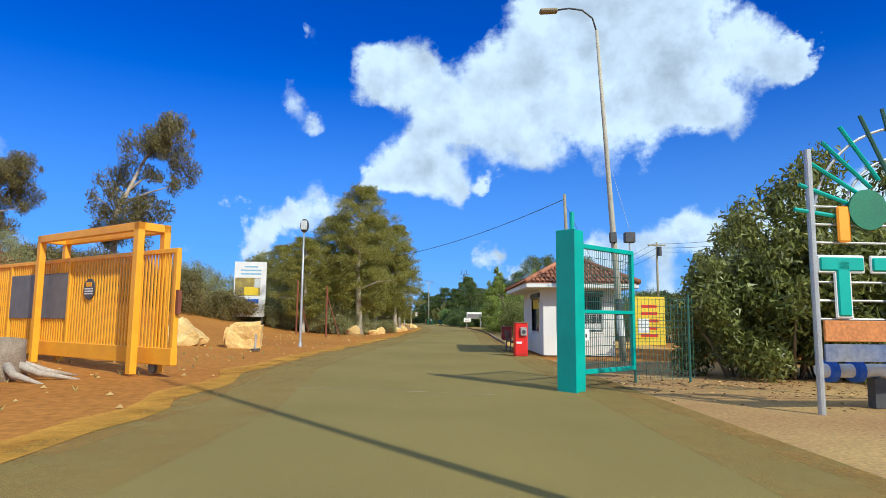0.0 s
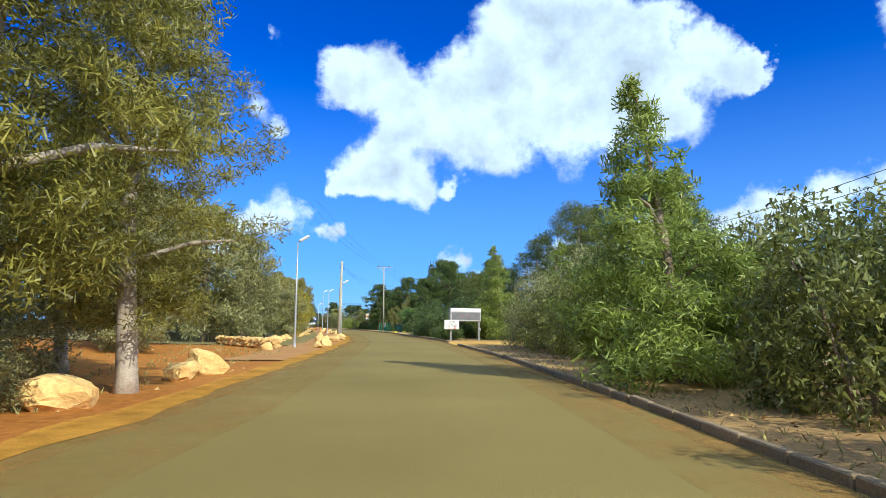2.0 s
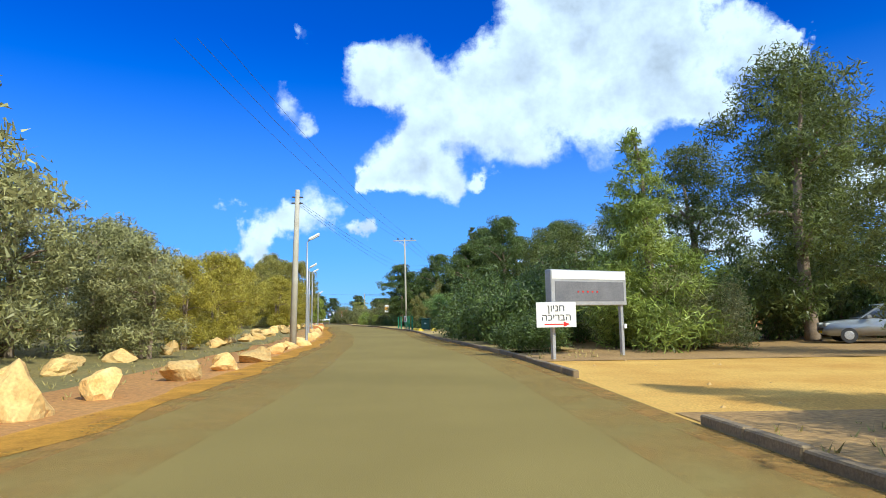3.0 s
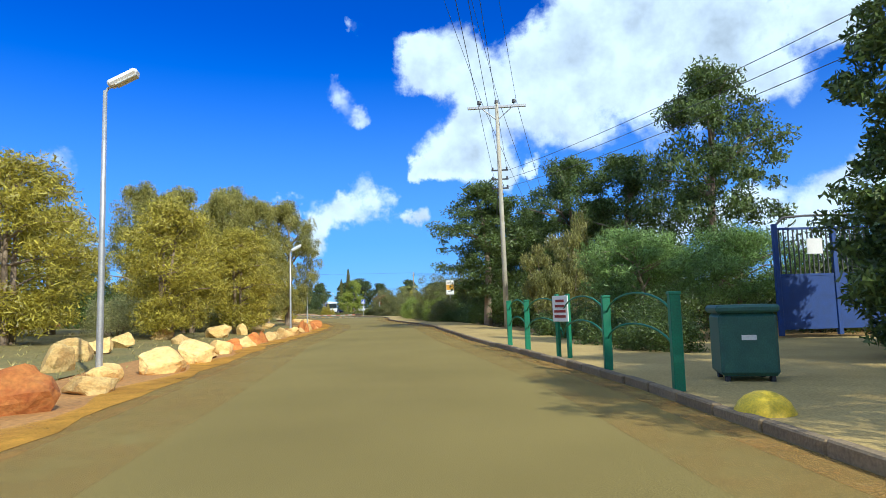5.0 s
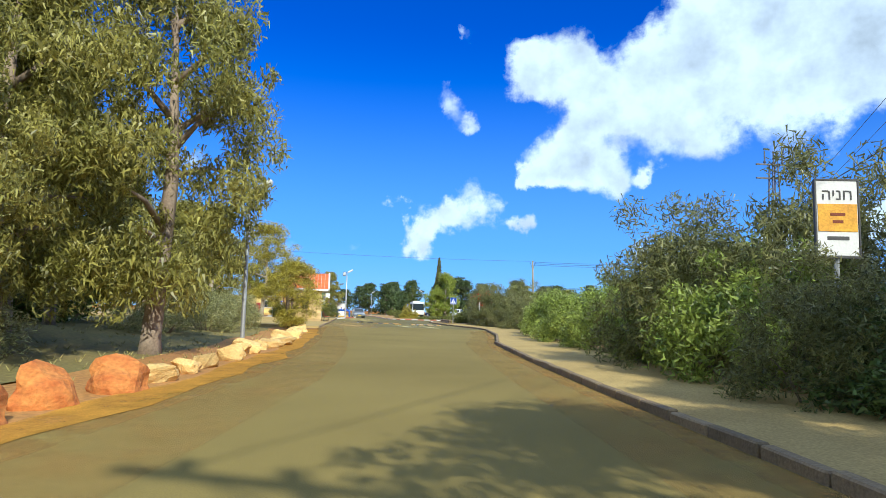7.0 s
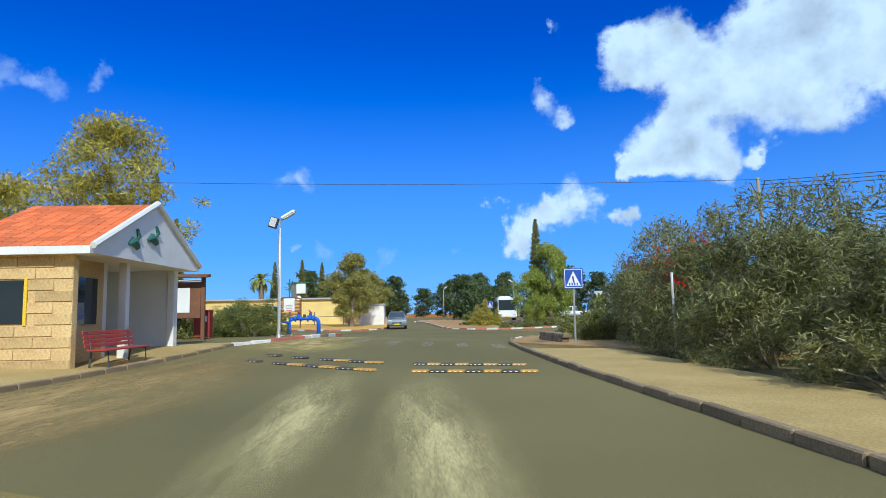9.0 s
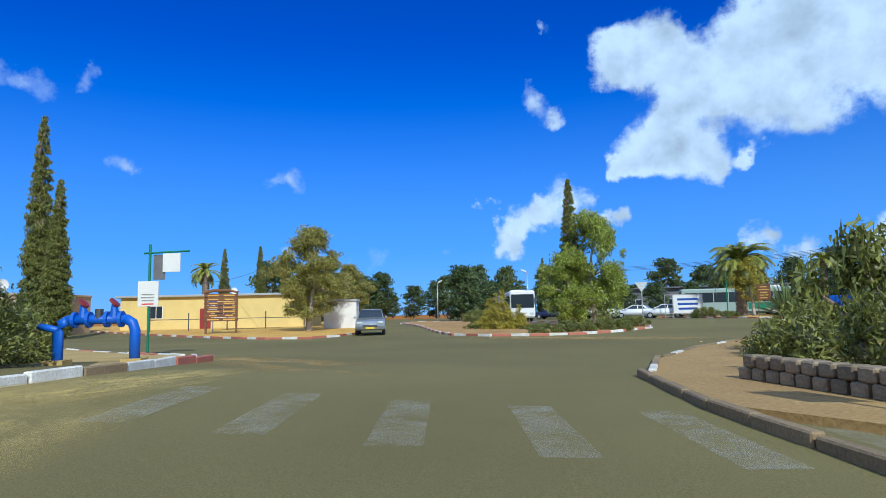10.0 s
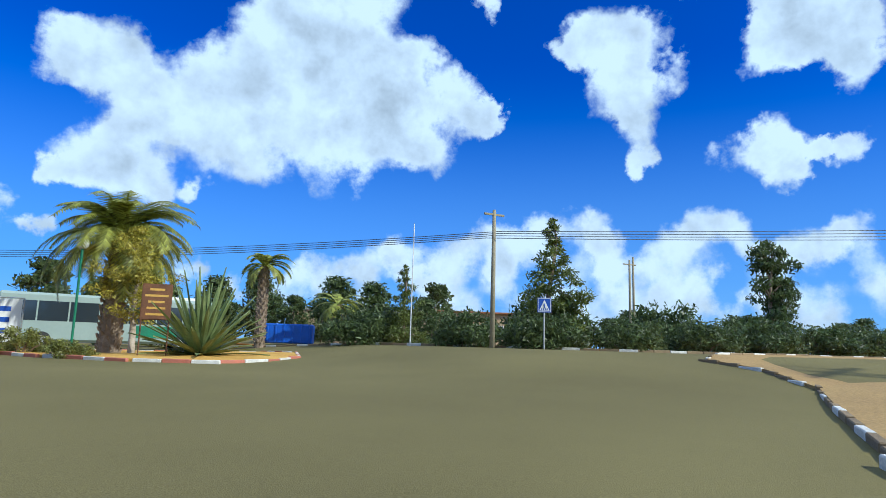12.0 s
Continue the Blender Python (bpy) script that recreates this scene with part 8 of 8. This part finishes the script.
r = bmesh.ops.extrude_face_region(bm, geom=[f])
for v in r["geom"]:
    if isinstance(v, bmesh.types.BMVert):
        v.co.y += 0.03
part("plate", bm, M_glass_grey, yl)
bn2 = thing("banner", (-33.4, 318.3, gz(-33.4, 318.3)), 4, "white banner with dark blue bars on a steel frame", "sign")
part("sheet", cube(-1.1, 1.6, -0.03, 0.0, 0.5, 2.3, 0.005), M_white, bn2)
bars(bn2, -0.8, 1.3, 0.7, 2.1, -0.03, 3, M_sign_blue, 5, 0.45)
for x in (-1.9, -1.15, 1.65):
    part("frame_post", pipe([(x, 0, 0), (x, 0, 2.35)], 0.035, 6), M_galv, bn2)
for z in (0.45, 2.35):
    part("frame_rail", pipe([(-1.9, 0, z), (1.65, 0, z)], 0.03, 6), M_galv, bn2)


# ---- vehicles ----
def car(name, label, x, y, turn, paint_, L=4.4, W=1.75, kind="sedan"):
    root = thing(name, (x, y, gz(x, y) + 0.02), turn, label, "car")
    # local +x is the front
    h = L / 2
    if kind == "pickup":
        lower = [(-h, 0.55), (-h, 1.05), (-0.4, 1.08), (0.9, 1.1), (h - 0.2, 1.02), (h, 0.85), (h, 0.45), (h - 0.3, 0.38), (-h + 0.2, 0.38)]
        cab_ = [(-0.55, 1.05), (-0.45, 1.75), (0.75, 1.78), (1.35, 1.08)]
    elif kind == "hatch":
        lower = [(-h, 0.5), (-h, 1.0), (-h + 0.3, 1.02), (0.6, 1.0), (h - 0.35, 0.88), (h - 0.05, 0.72), (h, 0.42), (h - 0.2, 0.28), (-h + 0.15, 0.3)]
        cab_ = [(-h + 0.12, 0.98), (-h + 0.55, 1.55), (0.1, 1.6), (1.1, 0.97)]
    else:
        lower = [(-h, 0.5), (-h + 0.02, 0.95), (-h + 0.75, 1.0), (0.7, 0.98), (h - 0.3, 0.86), (h - 0.03, 0.7), (h, 0.42), (h - 0.2, 0.27), (-h + 0.15, 0.3)]
        cab_ = [(-h + 0.55, 0.97), (-h + 1.25, 1.42), (0.15, 1.45), (1.15, 0.95)]

    def loft(profile, w0, w1, z_lo, z_hi):
        bm = bmesh.new()
        rings = []
        for s in (-1, 1):
            rings.append([bm.verts.new((px, s * (w0 + (w1 - w0) * (pz - z_lo) / max(0.01, z_hi - z_lo)) / 2, pz)) for px, pz in profile])
        n = len(profile)
        for i in range(n):
            bm.faces.new((rings[0][i], rings[0][(i + 1) % n], rings[1][(i + 1) % n], rings[1][i]))
        bm.faces.new(rings[0][::-1])
        bm.faces.new(rings[1])
        bmesh.ops.recalc_face_normals(bm, faces=bm.faces)
        bmesh.ops.bevel(bm, geom=list(bm.edges), offset=0.05, segments=2, affect="EDGES")
        return bm

    part("body", loft(lower, W, W * 0.97, 0.3, 1.05), paint_, root, smooth=True)
    cabin = part("cabin", loft(cab_, W * 0.94, W * 0.74, cab_[0][1], cab_[1][1]), paint_, root, smooth=True)

    def pane(pts, lab):
        bm = bmesh.new()
        bm.faces.new([bm.verts.new(p) for p in pts])
        return part(lab, bm, M_glass, cabin)

    (bx, bz), (rx, rz), (tx, tz), (fx, fz) = cab_
    for s in (-1, 1):
        yb, yt = s * (W * 0.94 / 2 + 0.006), s * (W * 0.74 / 2 + 0.012)

        def side(u, v):
            px = lerp(lerp(bx, fx, u), lerp(rx, tx, u), v)
            return (px, lerp(yb, yt, v), lerp(lerp(bz, fz, u), lerp(rz, tz, u), v))

        pane([side(0.12, 0.14), side(0.44, 0.14), side(0.44, 0.86), side(0.12, 0.86)], "side_window")
        pane([side(0.48, 0.14), side(0.86, 0.14), side(0.88, 0.86), side(0.48, 0.86)], "side_window")
        part("mirror", cube(fx - 0.45, fx - 0.28, min(s * W * 0.5, s * (W * 0.5 + 0.16)), max(s * W * 0.5, s * (W * 0.5 + 0.16)), fz + 0.04, fz + 0.18, 0.02), paint_, root)
        for wx in (-h + 0.85, h - 0.85):
            wheel = part("wheel", pipe([(wx, s * (W / 2 - 0.19), 0.31), (wx, s * (W / 2 + 0.012), 0.31)], 0.31, 20), M_black, root, smooth=False)
            part("rim", pipe([(wx, s * (W / 2 + 0.0), 0.31), (wx, s * (W / 2 + 0.022), 0.31)], [0.2, 0.17], 14), M_galv, wheel)
        hl = cube(h - 0.32, h - 0.02, s * W * 0.36 - 0.18, s * W * 0.36 + 0.18, 0.66, 0.82, 0.04)
        part("headlight", hl, M_glass_grey, root, "clear headlight")
        part("tail_light", cube(-h - 0.01, -h + 0.1, s * W * 0.4 - 0.13, s * W * 0.4 + 0.13, 0.72, 0.92, 0.02), M_red, root, "red tail light")
    ww = W * 0.42
    for u0, (ax, az), (cx, cz), nm in ((1, (fx, fz), (tx, tz), "windscreen"), (-1, (bx, bz), (rx, rz), "rear_window")):
        o_ = 0.02 * u0
        p0, p1 = lerp(ax, cx, 0.12) + o_, lerp(ax, cx, 0.88) + o_
        z0_, z1_ = lerp(az, cz, 0.12) + 0.012, lerp(az, cz, 0.88) + 0.012
        pane([(p0, -ww, z0_), (p0, ww, z0_), (p1, ww * 0.86, z1_), (p1, -ww * 0.86, z1_)], nm)
    part("grille", cube(h - 0.04, h + 0.015, -0.45, 0.45, 0.5, 0.62, 0.01), M_dark, root)
    part("plate", cube(h + 0.0, h + 0.03, -0.26, 0.26, 0.38, 0.49), M_yellow, root, "plain yellow plate")
    part("rear_plate", cube(-h - 0.02, -h + 0.02, -0.26, 0.26, 0.6, 0.71), M_yellow, root)
    if kind == "pickup":
        part("load_bed", cube(-h + 0.1, -0.6, -W / 2 + 0.12, W / 2 - 0.12, 1.06, 1.09), M_dark, root)
    return root


M_car_white = material("white_car_paint", ((0.80, 0.80, 0.80), (0.76, 0.76, 0.77)), 0.25, 1, 10, 0, stain=0.02)
M_car_silver = material("silver_car_paint", ((0.42, 0.45, 0.48), (0.38, 0.41, 0.44)), 0.3, 1, 10, 0, metal=0.5, stain=0.02)
M_car_blue = material("dark_blue_car_paint", ((0.02, 0.03, 0.10), (0.02, 0.03, 0.08)), 0.3, 1, 10, 0, stain=0.02)
car("hatchback_car", "silver hatchback car coming up the road", -51.2, 286.2, -62, M_car_silver, 4.2, 1.8, "hatch")
car("sedan_car", "white parked sedan car beside the banner", -35.4, 319.6, 172, M_car_white, 4.4, 1.75)
car("sedan_car", "white parked sedan car between two others", -38.6, 322.3, 172, M_car_white, 4.4, 1.75)
car("pickup_truck", "white parked pickup truck", -42.6, 324.0, 172, M_car_white, 5.2, 1.9, "pickup")
car("sedan_car", "dark blue parked car beyond the island", -49.0, 327.0, 172, M_car_blue, 4.4, 1.75)
car("parked_van_car", "pale grey car parked in deep shade", 19.5, 119.5, 160, M_car_silver, 4.6, 1.8, "hatch")


def bus(label, x, y, turn, L, W, H_, stripe, body):
    root = thing("bus", (x, y, gz(x, y)), turn, label, "bus")
    h = L / 2
    part("body", cube(-h, h, -W / 2, W / 2, 0.4, H_, 0.14), body, root)
    for s in (-1, 1):
        y0, y1 = (W / 2 - 0.01, W / 2 + 0.015) if s > 0 else (-W / 2 - 0.015, -W / 2 + 0.01)
        n = int(L / 1.5)
        for k in range(n):
            a = -h + 0.5 + k * (L - 0.8) / n
            part("side_pane", cube(a, a + (L - 0.8) / n - 0.08, y0, y1, 1.55, H_ - 0.45, 0.01), M_glass, root)
        part("side_stripe", cube(-h + 0.4, -h + L * 0.4, y0, y1, 0.75, 1.45), stripe, root, "coloured side panel")
        for wx in (-h + 2.0, h - 2.2):
            wheel = part("wheel", pipe([(wx, s * (W / 2 - 0.25), 0.48), (wx, s * (W / 2 + 0.02), 0.48)], 0.48, 18), M_black, root)
            part("rim", pipe([(wx, s * (W / 2 + 0.01), 0.48), (wx, s * (W / 2 + 0.03), 0.48)], 0.26, 12), M_galv, wheel)
        part("headlight", cube(h - 0.03, h + 0.03, s * W * 0.36 - 0.2, s * W * 0.36 + 0.2, 0.7, 0.9, 0.01), M_glass_grey, root)
        part("mirror", cube(h - 0.1, h + 0.25, s * (W / 2 + 0.05) - 0.07, s * (W / 2 + 0.05) + 0.07, 1.9, 2.4, 0.02), M_dark, root)
        part("rear_light", cube(-h - 0.02, -h + 0.03, s * W * 0.42 - 0.1, s * W * 0.42 + 0.1, 0.8, 1.1), M_red, root)
    part("windscreen", cube(h - 0.01, h + 0.02, -W / 2 + 0.12, W / 2 - 0.12, 1.35, H_ - 0.35, 0.01), M_glass, root)
    part("rear_window", cube(-h - 0.02, -h + 0.01, -W / 2 + 0.2, W / 2 - 0.2, 1.6, H_ - 0.4, 0.01), M_glass, root)
    part("roof_unit", cube(-h + 1.2, -h + 3.4, -0.7, 0.7, H_ - 0.02, H_ + 0.22, 0.06), M_white, root)
    part("plate", cube(h + 0.0, h + 0.03, -0.3, 0.3, 0.5, 0.62), M_yellow, root)
    return root


M_coach = material("grey_green_coach_paint", ((0.34, 0.42, 0.38), (0.30, 0.37, 0.34)), 0.35, 1, 10, 0, stain=0.03)
bus("parked grey-green coach with green panel behind the palm", -28.5, 328.5, 188, 11.5, 2.5, 3.1, M_green_post, M_coach)
bus("white minibus facing the junction", -49.0, 312.5, -68, 7.5, 2.4, 3.0, M_car_white, M_car_white)

# far side of the junction
pz = wooden_pole("utility_pole", "tall wooden utility pole beyond the junction", -10.9, 313.5, 7.2)
part("crossarm", cube(-0.6, 0.6, -0.05, 0.05, 6.9, 7.0), M_wood_pole, pz)
pz2 = wooden_pole("utility_pole", "distant wooden utility pole on the skyline", 14.0, 330, 8.5)
part("crossarm", cube(-0.8, 0.8, -0.05, 0.05, 8.0, 8.1), M_wood_pole, pz2)
wooden_pole("utility_pole", "distant plain pole on the skyline", 15.4, 331, 9.0)
wooden_pole("utility_pole", "leaning wooden pole beside the junction tree", -60.0, 291.7, 7.2, 3)
cable("thin cable from the leaning pole", (-59.6, 291.7, 7.0), (-85, 305, 5.5), 1.0, 0.02)
am = thing("antenna_mast", (-13.5, 318, 0), 0, "thin white antenna mast in the distance", "mast")
part("mast", pipe([(0, 0, 0), (0, 0, 8.0)], 0.03, 6), M_white, am)
for k in range(4):
    cable("overhead line across the skyline", (-10.5 - 0.3 * k, 313.5, 7.2 - 0.15 * k), (60, 285 + k, 12.5 - 0.2 * k), 0.6, 0.02)
    cable("overhead line towards the woods", (-10.5 - 0.3 * k, 313.5, 7.2 - 0.15 * k), (-60, 372, 10.0 - 0.2 * k), 1.2, 0.02)
crossing_sign(-8.6, 312.2, 2.6, -25, "small blue road sign beyond the junction")
treez = tree("conifer_tree", "dark conical conifer beyond the junction", 5.6, 0.1, 2.3, M_pine_dark, M_bark, 93, 110, 9000, (0.22, 0.06), shape="cone", clump_size=0.5)
scatter(treez, [(-4.9, 316.5, 1.5, 0, 0.95), (-12.2, 322, 0.9, 60, 1.0), (-60, 345, 1.4, 0, 1.0)])
lone = tree("lone_tree", "dark upright tree on the skyline", 7.5, 1.8, 1.9, M_far, M_bark, 94, 40, 3000, (0.34, 0.14), clump_size=0.65)
scatter(lone, [(17.5, 318, 1.1, 0, 1.15), (20, 319, 0.9, 60, 1.0)])
verge = shrub("far_shrub", "dark olive shrub beyond the far kerb", 5.0, 3.5, 2.2, M_far, 95, 4200, (0.28, 0.11), 0.55)
scatter(verge, [(-14.5, 323, 1.0, 0, 1.0), (-10.5, 317, 0.9, 70, 1.0), (-7, 314.5, 0.9, 140, 0.95), (-2, 313, 0.9, 210, 0.9), (3, 312.5, 0.95, 280, 0.9), (8.5, 312, 1.0, 30, 0.95), (14, 312, 1.0, 80, 0.9),
                (20, 312.5, 1.0, 150, 0.9), (26, 313.5, 1.1, 200, 0.8), (33, 314, 1.1, 20, 0.8), (41, 315, 1.2, 60, 0.8), (-4, 318, 1.3, 100, 1.1), (6, 318, 1.3, 10, 1.1), (16, 319, 1.3, 70, 1.0), (28, 319, 1.3, 10, 0.9),
                (-12, 286, 0.8, 0, 0.5), (-4, 290, 0.9, 90, 0.5), (6, 293, 1.0, 30, 0.5), (-18, 279, 0.9, 10, 0.6), (-8, 281, 1.0, 60, 0.6), (20, 296, 1.0, 10, 0.5)])
